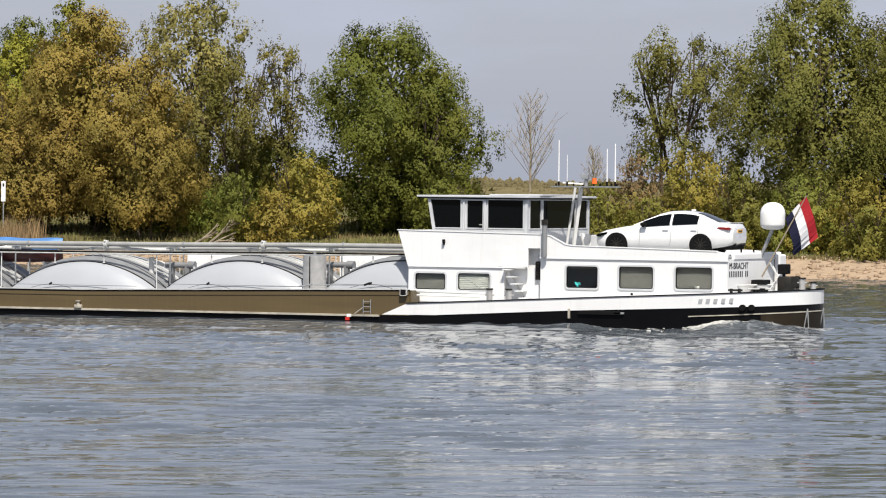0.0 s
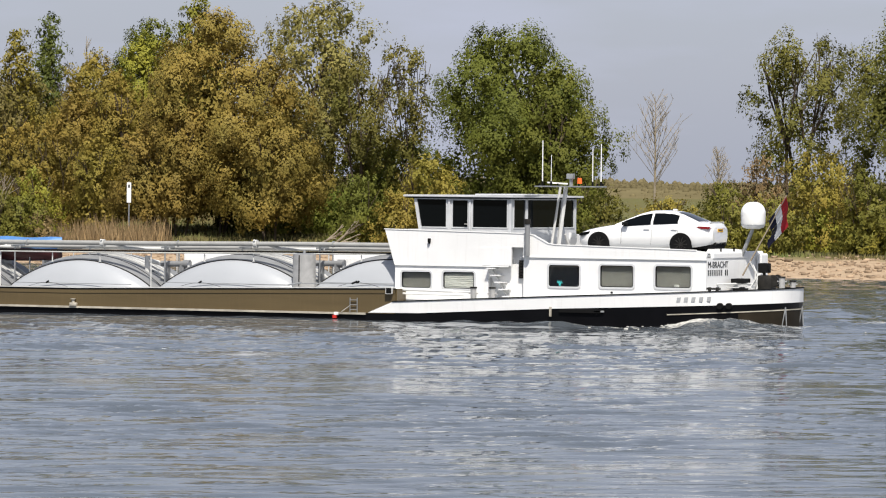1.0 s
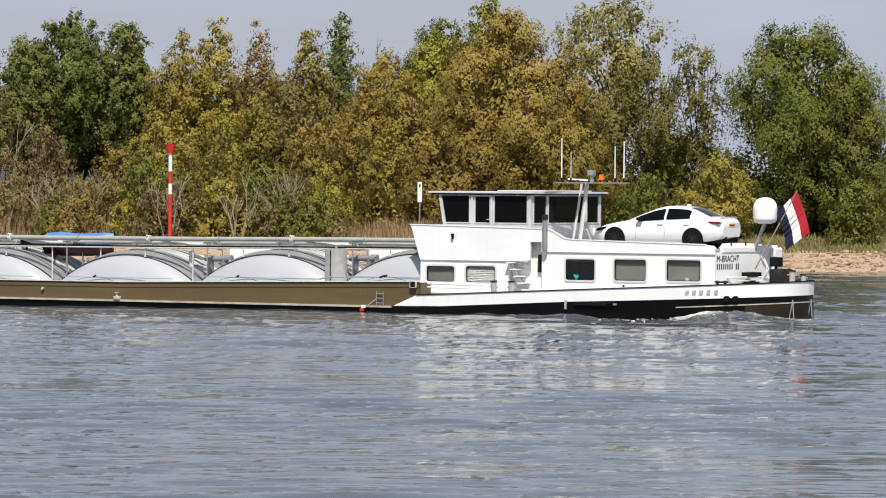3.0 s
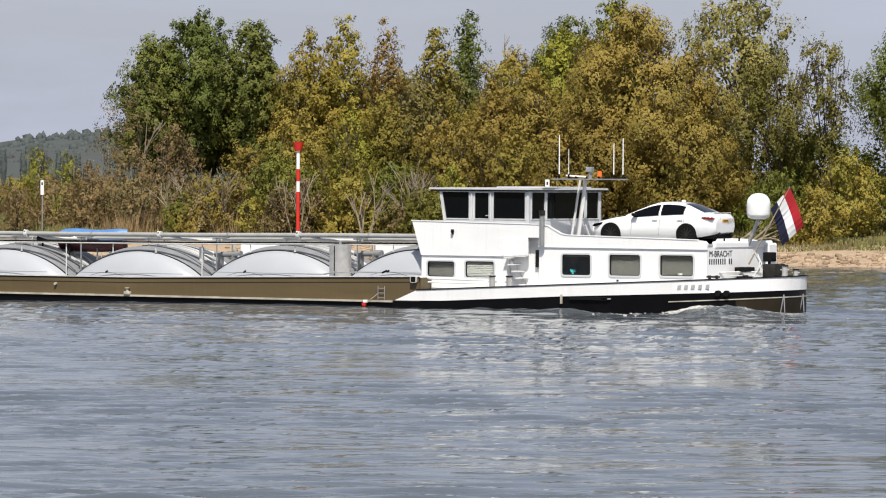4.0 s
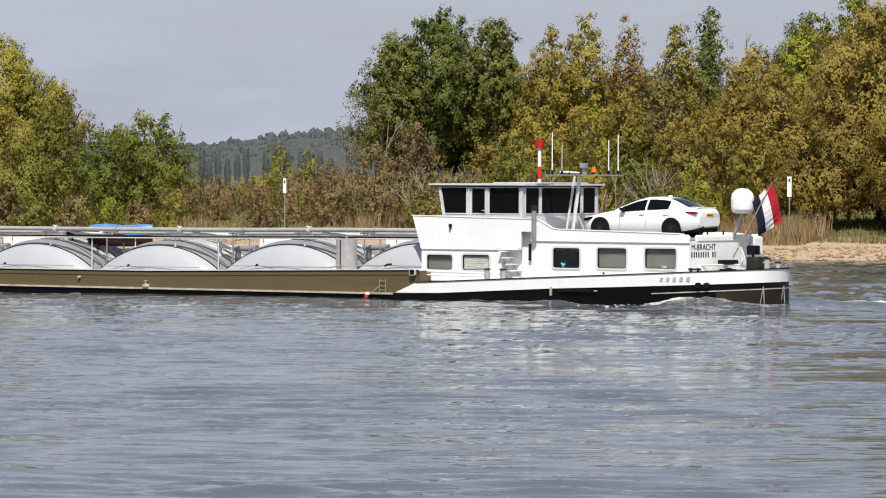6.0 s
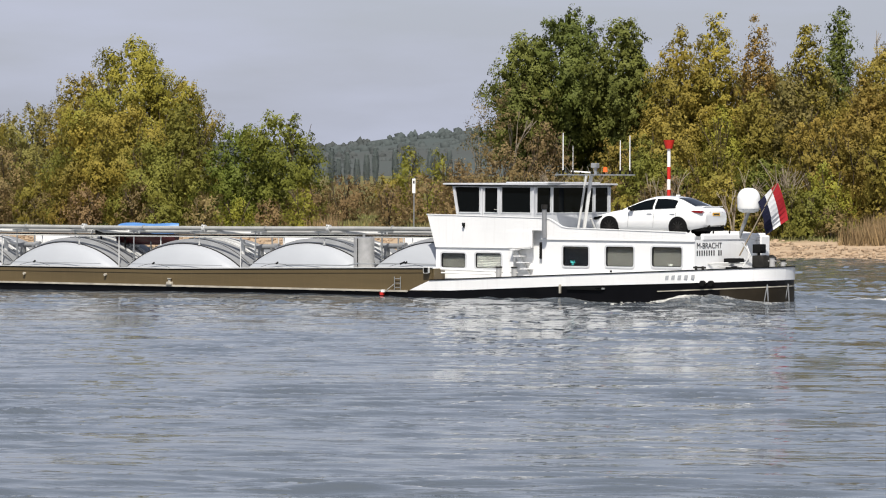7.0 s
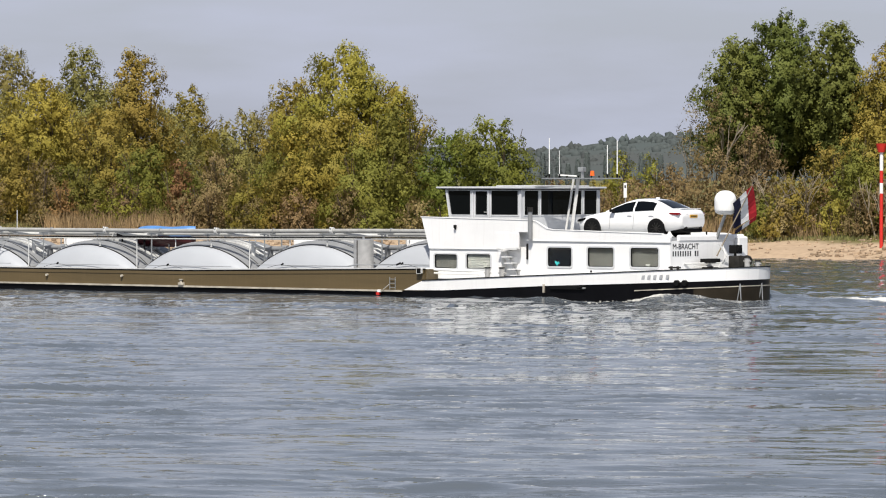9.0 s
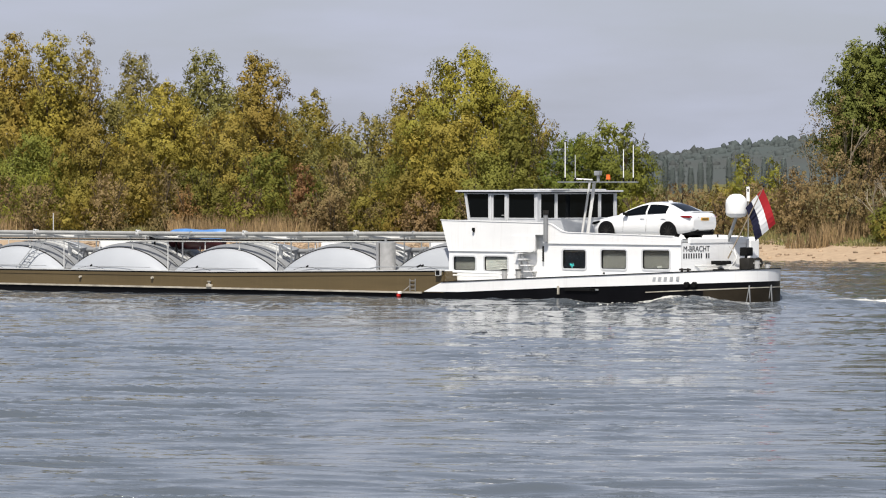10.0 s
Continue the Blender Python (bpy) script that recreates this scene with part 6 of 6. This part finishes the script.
for t, ztop, r in ((0.07, 5.97, 0.022), (0.2, 5.5, 0.012), (0.83, 5.72, 0.02), (0.96, 5.9, 0.022)):
    x, y = on_arm(t)
    bm = BM()
    rod(bm, (x, y, 4.6), (x, y, ztop), r, r * 0.8, 8)
    an = part("antenna", bm, WHITE_CLEAN, arm, "white whip antenna", smooth=40)
    bm = BM()
    rod(bm, (x, y, 4.47), (x, y, 4.62), 0.035, None, 8)
    o = part("antenna_base", bm, DARK, arm)
for t in (0.3, 0.45, 0.62, 0.72, 0.9, 0.03, 0.99):
    x, y = on_arm(t)
    bm = BM()
    rod(bm, (x, y, 4.47), (x, y, 4.55), 0.03, None, 8)
    part("mast_light", bm, DARK, arm, "small dark navigation light")
x, y = on_arm(0.5)
bm = BM()
rod(bm, (x, y, 4.47), (x, y, 4.7), 0.06, None, 10)
box(bm, x - 0.13, x + 0.1, y - 0.12, y + 0.12, 4.7, 4.88, 0.02)
part("camera_head", bm, GALV, arm, "grey camera head")
x, y = on_arm(0.33)
bm = BM()
bar(bm, (x - 0.35, y - 0.25, 4.58), (x + 0.2, y + 0.2, 4.54), 0.05, 0.05)
part("horn", bm, WHITE_CLEAN, arm)
x, y = on_arm(0.63)
bm = BM()
rod(bm, (x, y, 4.55), (x, y, 4.74), 0.09, 0.07, 14)
part("rotating_light", bm, ORANGE, arm, "orange rotating warning light", smooth=40)

# lettering on the aft wall, bars on the bulwark
def lettering(name, text, size, m, parent, mat):
    cu = bpy.data.curves.new(name, 'FONT')
    cu.body = text
    cu.size = size
    cu.extrude = 0.004
    tmp = bpy.data.objects.new(name, cu)
    scene.collection.objects.link(tmp)
    me = bpy.data.meshes.new_from_object(tmp.evaluated_get(bpy.context.evaluated_depsgraph_get()))
    bpy.data.objects.remove(tmp)
    me.materials.clear()
    me.materials.append(mat)
    ob = new(name, me)
    ob.parent = parent
    ob.matrix_basis = m
    ob["label"] = "dark painted port of registry lettering"
    return ob


lettering("lettering", "M-BRACHT", 0.295, AFT @ pose(0.08, 0.05, 1.86, 90, 0, 90), ship, INK)
for k, wd in enumerate((0.066,) * 8 + (0.0, 0.075, 0.062)):
    if wd:
        y = 0.06 + k * 0.138
        bm = BM()
        box(bm, 0.074, 0.080, y, y + wd, 1.60, 1.79)
        bmesh.ops.transform(bm, matrix=AFT, verts=bm.verts)
        part("lettering_bar", bm, INK, ship, "dark bar of painted registration characters")
LETTER = material("grey lettering", (0.36, 0.37, 0.38), 0.5)
for k in range(5):
    x = -4.28 + k * 0.25
    z = curve_z(x, LOW_X, LOW_Z) + 0.13
    bm = BM()
    slab(bm, [(x, z), (x + 0.13, z + 0.012), (x + 0.16, z + 0.162), (x + 0.03, z + 0.15)], -2.882, -2.874)
    ob = part("lettering_bar", bm, LETTER, ship, "grey bar of a painted name letter")
    ob.location.y = BEAM - half_beam(x)


# ---------------------------------------------------------------- car on the roof deck
def build_car():
    car = empty("car")
    tagged(car, "white four-door saloon car parked on the barge roof", "car")
    # stations along the car: x from the nose, half width, sill height, shoulder height, top height
    ST = [(0.0, 0.60, 0.32, 0.52, 0.60), (0.10, 0.74, 0.22, 0.60, 0.70), (0.35, 0.84, 0.18, 0.68, 0.79), (0.8, 0.90, 0.18, 0.76, 0.88), (1.3, 0.905, 0.2, 0.82, 0.96),
          (1.7, 0.905, 0.2, 0.86, 0.98), (2.4, 0.905, 0.2, 0.90, 0.99), (3.1, 0.91, 0.2, 0.94, 1.02), (3.6, 0.91, 0.2, 0.97, 1.06), (4.1, 0.90, 0.24, 0.98, 1.07), (4.4, 0.87, 0.29, 0.95, 1.065), (4.6, 0.82, 0.33, 0.90, 1.03), (4.69, 0.76, 0.40, 0.80, 0.90)]
    bm = BM()
    rings = []
    for x, w, a, s, t in ST:
        half = [(0.0, a), (w * 0.86, a), (w * 0.97, a + 0.1), (w * 1.0, a + (s - a) * 0.55), (w * 0.985, a + (s - a) * 0.72), (w * 0.99, s - 0.04), (w * 0.93, s + (t - s) * 0.45), (w * 0.75, t - 0.015), (w * 0.4, t), (0.0, t)]
        rings.append([(x, -y, z) for y, z in half] + [(x, y, z) for y, z in half[-2:0:-1]])
    loft(bm, rings, close=True)
    body = part("body", bm, CARWHITE, car, smooth=45)
    # cabin: roof line above the shoulders
    RF = [(1.32, 0.97, 0.76), (1.75, 1.17, 0.68), (2.15, 1.34, 0.60), (2.5, 1.425, 0.57), (2.9, 1.44, 0.57), (3.3, 1.405, 0.56), (3.6, 1.32, 0.58), (3.95, 1.17, 0.63), (4.2, 1.06, 0.66)]
    bm = BM()
    rings = []
    for x, z, w in RF:
        base = float(np.interp(x, [st[0] for st in ST], [st[3] for st in ST])) + 0.02
        bw = 0.86
        half = [(bw, base), (bw * 0.98, base + (z - base) * 0.25), (w + (bw - w) * 0.35, base + (z - base) * 0.7), (w + 0.03, base + (z - base) * 0.9), (w * 0.8, z - 0.012), (w * 0.4, z), (0, z)]
        rings.append([(x, -y, zz) for y, zz in half] + [(x, y, zz) for y, zz in half[-2::-1]])
    loft(bm, rings)
    part("cabin", bm, CARWHITE, car, "white roof and pillars", smooth=45)

    def side_pane(x0, x1, sgn, name):
        bm = BM()
        rows = []
        for x in np.linspace(x0, x1, 10):
            z = float(np.interp(x, [r[0] for r in RF], [r[1] for r in RF]))
            w = float(np.interp(x, [r[0] for r in RF], [r[2] for r in RF]))
            base = float(np.interp(x, [st[0] for st in ST], [st[3] for st in ST])) + 0.05
            hgt = z - base
            lo, hi = 0.06, 0.8
            col = []
            for f_ in (lo, 0.25, 0.5, 0.68, hi):
                y = np.interp(f_, [0, 0.25, 0.7, 0.9], [0.86, 0.86 * 0.98, w + (0.86 - w) * 0.35, w + 0.03]) + 0.012
                col.append((x, sgn * y, base - 0.03 + (hgt + 0.03) * f_))
            rows.append(col)
        loft(bm, rows)
        part(name, bm, GLASSDARK, car, "dark tinted side window", smooth=60)

    for sgn in (-1, 1):
        side_pane(1.62, 2.58, sgn, "side_window")
        side_pane(2.66, 3.52, sgn, "side_window")
    for nm, x0, x1, wfac in (("windscreen", 1.36, 2.12, 0.86), ("rear_window", 3.42, 4.14, 0.84)):
        bm = BM()
        rows = []
        for x in np.linspace(x0, x1, 8):
            z = float(np.interp(x, [r[0] for r in RF], [r[1] for r in RF]))
            w = float(np.interp(x, [r[0] for r in RF], [r[2] for r in RF])) * wfac
            rows.append([(x, y * w, z + 0.012 - 0.02 * abs(y) ** 3) for y in np.linspace(-1, 1, 9)])
        loft(bm, rows)
        part(nm, bm, GLASSDARK, car, "dark tinted glass", smooth=60)
    # wheels in dark arches
    for wx in (0.78, 3.63):
        for sgn in (-1, 1):
            bm = BM()
            rod(bm, (wx, sgn * 0.62, 0.335), (wx, sgn * 0.917, 0.335), 0.375, None, 28)
            part("wheel_arch", bm, DARK, car, "black wheel arch", smooth=40)
            wheel = empty("wheel")
            wheel.parent = car
            wheel.location = (wx, sgn * 0.80, 0.335)
            bm = BM()
            prof = [(0.22, -0.11), (0.31, -0.12), (0.335, -0.08), (0.335, 0.08), (0.31, 0.125), (0.235, 0.125)]
            loft(bm, [[(r * math.cos(2 * math.pi * k / 28), sgn * y, r * math.sin(2 * math.pi * k / 28)) for k in range(28)] for r, y in prof], close=True, caps=False)
            part("tyre", bm, DARK, wheel, "black tyre", smooth=40)
            bm = BM()
            rod(bm, (0, sgn * 0.02, 0), (0, sgn * 0.05, 0), 0.23, None, 28)
            rod(bm, (0, sgn * 0.05, 0), (0, sgn * 0.12, 0), 0.05, None, 12)
            for k in range(10):
                a = 2 * math.pi * k / 10
                bar(bm, (0.03 * math.cos(a), sgn * 0.11, 0.03 * math.sin(a)), (0.225 * math.cos(a), sgn * 0.12, 0.225 * math.sin(a)), 0.02, 0.025)
            part("rim", bm, MACHINE, wheel, "black multi-spoke alloy rim")
    # lamps, plate, bumper, mirrors, trim
    for sgn in (-1, 1):
        bm = BM()
        slab(bm, [(4.24, 0.885), (4.40, 0.845), (4.66, 0.835), (4.70, 0.87), (4.64, 0.925), (4.30, 0.925)], sgn * 0.42, sgn * 0.885)
        for v in bm.verts:
            if abs(v.co.y) > 0.6:
                v.co.x -= 0.07
        part("tail_lamp", bm, TAIL, car, "red tail lamp")
        bm = BM()
        box(bm, 1.62, 1.82, sgn * 0.92, sgn * 1.04, 0.93, 1.04, 0.03)
        part("mirror", bm, CARWHITE if sgn > 0 else DARK, car)
        bm = BM()
        slab(bm, [(0.05, 0.58), (0.12, 0.66), (0.45, 0.72), (0.42, 0.64), (0.14, 0.56)], sgn * 0.5, sgn * 0.84)
        part("headlamp", bm, GLASSDARK, car, "dark headlamp lens")
        for hx in (2.35, 3.3):
            bm = BM()
            box(bm, hx, hx + 0.2, sgn * 0.905, sgn * 0.93, 0.80, 0.83, 0.008)
            part("door_handle", bm, CARWHITE, car)
        bm = BM()
        rod(bm, (4.55, sgn * 0.5, 0.36), (4.72, sgn * 0.5, 0.36), 0.05, None, 12)
        part("exhaust_tip", bm, MACHINE, car)
        for dx in (1.55, 2.6, 3.5):
            bm = BM()
            bar(bm, (dx, sgn * 0.912, 0.3), (dx + 0.04, sgn * 0.905, 0.86), 0.004, 0.006)
            part("door_gap", bm, DARK, car)
    bm = BM()
    box(bm, 4.12, 4.64, -0.72, 0.72, 0.19, 0.35, 0.05)
    part("diffuser", bm, DARK, car, "black rear diffuser")
    bm = BM()
    box(bm, 4.66, 4.70, -0.26, 0.26, 0.74, 0.85)
    part("licence_plate", bm, AMBER, car, "amber licence plate with dark bars")
    bm = BM()
    box(bm, 4.700, 4.704, -0.19, 0.19, 0.775, 0.815)
    part("plate_bar", bm, INK, car)
    bm = BM()
    bar(bm, (4.55, -0.66, 1.065), (4.55, 0.66, 1.065), 0.1, 0.025)
    part("boot_lip", bm, CARWHITE, car)
    bm = BM()
    box(bm, 3.05, 3.2, -0.03, 0.03, 1.43, 1.48, 0.01)
    part("roof_fin", bm, CARWHITE, car)
    return car


car = build_car()
CAR_AT = pose(-8.37, -0.3, 2.27)


# ---------------------------------------------------------------- dinghy on the tank deck
def build_dinghy():
    d = empty("dinghy")
    tagged(d, "dark red dinghy under a blue tarpaulin on the barge", "boat")
    bm = BM()
    rows = []
    for t in np.linspace(0, 1, 12):
        w = 0.62 * (1 - max(0, (t - 0.55) / 0.45) ** 2) + 0.02
        x = -1.3 + 2.7 * t
        rows.append([(x, w * math.sin(a), -0.02 + 0.5 * (1 - math.cos(a)) / 1.0 * 1.0 + 0.12 * max(0, t - 0.6)) for a in np.linspace(-math.pi / 2, math.pi / 2, 11)])
    loft(bm, rows)
    part("boat_hull", bm, DARKRED, d, smooth=60)
    bm = BM()
    rows = []
    for t in np.linspace(0, 1, 12):
        w = 0.66 * (1 - max(0, (t - 0.6) / 0.4) ** 2) + 0.02
        x = -1.3 + 2.7 * t
        rows.append([(x, w * math.sin(a), 0.44 + 0.42 * math.cos(a) * (0.93 + 0.05 * math.sin(t * 9))) for a in np.linspace(-math.pi / 2, math.pi / 2, 11)])
    loft(bm, rows)
    part("tarpaulin", bm, BLUE, d, "bright blue tarpaulin cover", smooth=60)
    bm = BM()
    box(bm, 1.35, 2.3, -0.3, 0.3, 0.45, 0.68, 0.05)
    part("bundle", bm, NAVY, d, "dark blue folded cover")
    for x in (-0.8, 0.8):
        bm = BM()
        box(bm, x - 0.03, x + 0.03, -0.3, 0.3, -0.75, 0.02)
        part("cradle", bm, GALV, d, "steel boat cradle")
    return d


dinghy = build_dinghy()
DINGHY_AT = pose(-30.0, 1.0, 1.63)


# ---------------------------------------------------------------- ensign on its staff
bm = BM()
rod(bm, (-3.15, 0.47, 1.58), (-1.74, 0.75, 4.27), 0.028, 0.02, 10)
staff = part("flagstaff", bm, PALEBARK, ship, "leaning wooden flagstaff", smooth=40)
bm = BM()
rod(bm, (-1.74, 0.75, 4.26), (-1.73, 0.75, 4.32), 0.035, None, 10)
part("staff_knob", bm, DARK, staff)
HOIST_TOP, HOIST_LOW = Vector((-1.76, 0.73, 4.22)), Vector((-2.22, 0.64, 3.34))
COLS, FLY = 8, 1.45
FLAG = []
FLY_DIR = Vector((math.cos(radians(52)), 0, -math.sin(radians(52))))


def build_flag():
    hoist = HOIST_LOW - HOIST_TOP
    H = hoist.length
    step = FLY / COLS
    for k in range(COLS):
        col = empty("flag_fold")
        col.parent = ship
        for j, (mt, lb) in enumerate(((FLAGRED, "red cloth stripe"), (FLAGWHITE, "white cloth stripe"), (FLAGBLUE, "dark blue cloth stripe"))):
            bm = BM()
            vs = []
            n = 3
            for a in range(n + 1):
                x = step * 1.03 * a / n
                y = 0.004 * math.sin(a / n * math.pi)
                vs.append([tuple(FLY_DIR * x + hoist * ((j + q) / 3) + Vector((0, y + o, 0))) for q, o in ((0, 0), (1, 0), (1, 0.006), (0, 0.006))])
            loft(bm, vs, close=True)
            part("cloth", bm, mt, col, lb, smooth=60)
        FLAG.append(col)


build_flag()


# ---------------------------------------------------------------- wake that travels with the ship
def swell(x, y):
    """Quarter wave against the stern's side and the rooster ridge behind it."""
    q = 0.30 * math.exp(-((x + 3.0) / 1.5) ** 2) * math.exp(-((abs(y) - 2.8) / 0.75) ** 2)
    r = 0.26 * math.exp(-((x - 5.0) / 3.6) ** 2) * math.exp(-((y - 2.0) / 1.2) ** 2)
    q *= 1 + 0.55 * noise.noise((x * 2.4, y * 2.0, 7)) + 0.3 * noise.noise((x * 5.5, y * 4.5, 9))
    return q + r * (1 + 0.5 * noise.noise((x * 1.1, y, 3)))


def froth(x, y):
    """Share of foam on the water: along the quarter, a thin line further forward, a ridge astern."""
    side = 0.92 * math.exp(-((x + 3.8) / 2.0) ** 2) * math.exp(-max(0, -y - 2.8) / 0.9) * (y < -1)
    line = 0.5 * math.exp(-max(0, -y - 2.9) / 0.35) * (y < -1) * min(1, max(0, (x + 15) / 4)) * (x < 0)
    tail = 1.5 * math.exp(-((y - 2.0) / 1.0) ** 2) * math.exp(-((x - 5.5) / 4.5) ** 2)
    return 0.68 * max(side, line, tail)


def build_wake():
    rng = np.random.default_rng(31)
    w = empty("wake")
    tagged(w, "churned pale wake water trailing the barge", "wake")
    bm = BM()
    xs, ys = np.linspace(-52, 26, 300), np.linspace(-7.5, 7.5, 90)
    grid = []
    for x in xs:
        row = []
        for y in ys:
            edge = min(1, (x + 52) / 30, (26 - x) / 14, (7.5 - abs(y)) / 3.0)
            near = math.exp(-((abs(y) - 3.1) / 1.2) ** 2) if x < -1 else math.exp(-(y / 3.2) ** 2)
            boost = 0.35 + 0.65 * min(1, max(0, (x + 17) / 8))
            z = 0.10 * noise.noise((x * 0.9, y * 1.3, 2)) + 0.06 * noise.noise((x * 2.3, y * 3, 5))
            z += 0.10 * math.sin(x * 0.75 + abs(y) * 0.8) * math.exp(-abs(x + 3) / 12)
            z = z * edge * boost * (0.3 + 0.9 * near) + 0.05 * edge - 0.20 * (1 - edge) + swell(x, y)
            row.append(bm.verts.new((x, y, z)))
        grid.append(row)
    for a, b in zip(grid, grid[1:]):
        for i in range(len(ys) - 1):
            if abs((ys[i] + ys[i + 1]) / 2) < 2.6 and (a[0].co.x > -50 and b[0].co.x < -4):
                continue
            bm.faces.new((a[i], a[i + 1], b[i + 1], b[i]))
    dw = part("disturbed_water", bm, WAKE, w, "choppy foaming water round the hull", smooth=180)
    fa = dw.data.attributes.new("foam", 'FLOAT', 'POINT')
    fa.data.foreach_set("value", np.array([froth(v.co.x, v.co.y) for v in dw.data.vertices]))
    # foam crests astern and along the quarter
    n = 130
    vs, fs = [], []
    for i in range(n):
        if i < 60:
            x, y = -3.2 + rng.normal() * 1.2, -3.15 - rng.exponential(0.6)
        elif i < 70:
            x, y = -3 - rng.exponential(1.2), -3.3 - rng.exponential(0.5)
        elif i < 110:
            x, y = -0.6 + rng.gamma(2.2, 2.6), 2.0 + rng.normal() * 0.8
        else:
            x, y = rng.uniform(0, 18), -0.5 + rng.normal() * 1.8
        L, W = rng.uniform(0.04, 0.16), rng.uniform(0.005, 0.015)
        z = (0.03 if i < 70 else 0.085) + swell(x, y) + rng.uniform(0, 0.03)
        b0 = len(vs)
        for k in range(7):
            t = k / 6 - 0.5
            wob = 0.12 * noise.noise((x + t * L * 3, y, i))
            prof = math.cos(t * math.pi) * W
            vs += [(x + t * L, y + wob - prof, z - 0.03), (x + t * L, y + wob, z + prof * 0.5), (x + t * L, y + wob + prof, z - 0.03)]
        for k in range(6):
            o = b0 + k * 3
            fs += [(o, o + 3, o + 4, o + 1), (o + 1, o + 4, o + 5, o + 2)]
    me = from_arrays("foam", np.array(vs), np.array(fs), FOAM)
    me.shade_smooth()
    fo = new("foam", me)
    fo.parent = w
    tagged(fo, "white foam flecks", kind="stuff")
    return w


wake = build_wake()


# ---------------------------------------------------------------- motion
def ship_at(t):
    return pose(-34.8 - 4.937 * t - 0.00217 * t * t, 129.45, 0.0)


def flag_chain(t):
    """Poses of the flag's folds: each hinges on the one before; wind swings and lifts the fly."""
    hang = float(np.interp(t, [0, 0.5, 1, 1.5, 2, 2.5, 3, 4.5, 5, 5.5, 7, 7.5, 8, 8.5, 9, 9.5, 10], [72, 66, 66, 66, 65, 55, 72, 69, 69, 77, 75, 68, 84, 82, 83, 76, 72]))
    lean = float(np.interp(t, [0, 0.5, 1, 1.5, 2, 2.5, 3.2, 4.5, 5.5, 7.1, 7.5, 8, 8.5, 9, 9.5, 10], [24, 14, 74, 34, 10, -6, 22, 30, 24, 34, 24, 58, 46, 54, 40, 28]))
    p = HOIST_TOP.copy()
    hoist = (HOIST_LOW - HOIST_TOP).normalized()
    out = []
    for k in range(COLS):
        swing = 20 * math.sin(5.2 * t - 0.95 * k) * (0.25 + 0.14 * k) + lean
        turn = Matrix.Rotation(radians(-swing), 4, hoist) @ Matrix.Rotation(radians((hang - 52) * (0.75 + 0.07 * k)), 4, 'Y')
        out.append(Matrix.Translation(p) @ turn)
        p = p + turn.to_3x3() @ FLY_DIR * FLY / COLS
    return out


def motions():
    steps = [i * 0.5 for i in range(21)]
    walk(ship, [(t, ship_at(t)) for t in steps])
    walk(car, [(t, ship_at(t) @ CAR_AT) for t in steps])
    walk(dinghy, [(t, ship_at(t) @ DINGHY_AT) for t in steps])
    walk(wake, [(t, ship_at(t) @ pose(0, 0, -0.10)) for t in steps])
    walk(water, [(t, pose(-0.9 * t, 0, -0.09)) for t in steps])
    fine = [i * 0.2 for i in range(51)]
    chains = [flag_chain(t) for t in fine]
    for k, fold in enumerate(FLAG):
        walk(fold, [(t, c[k]) for t, c in zip(fine, chains)])


motions()
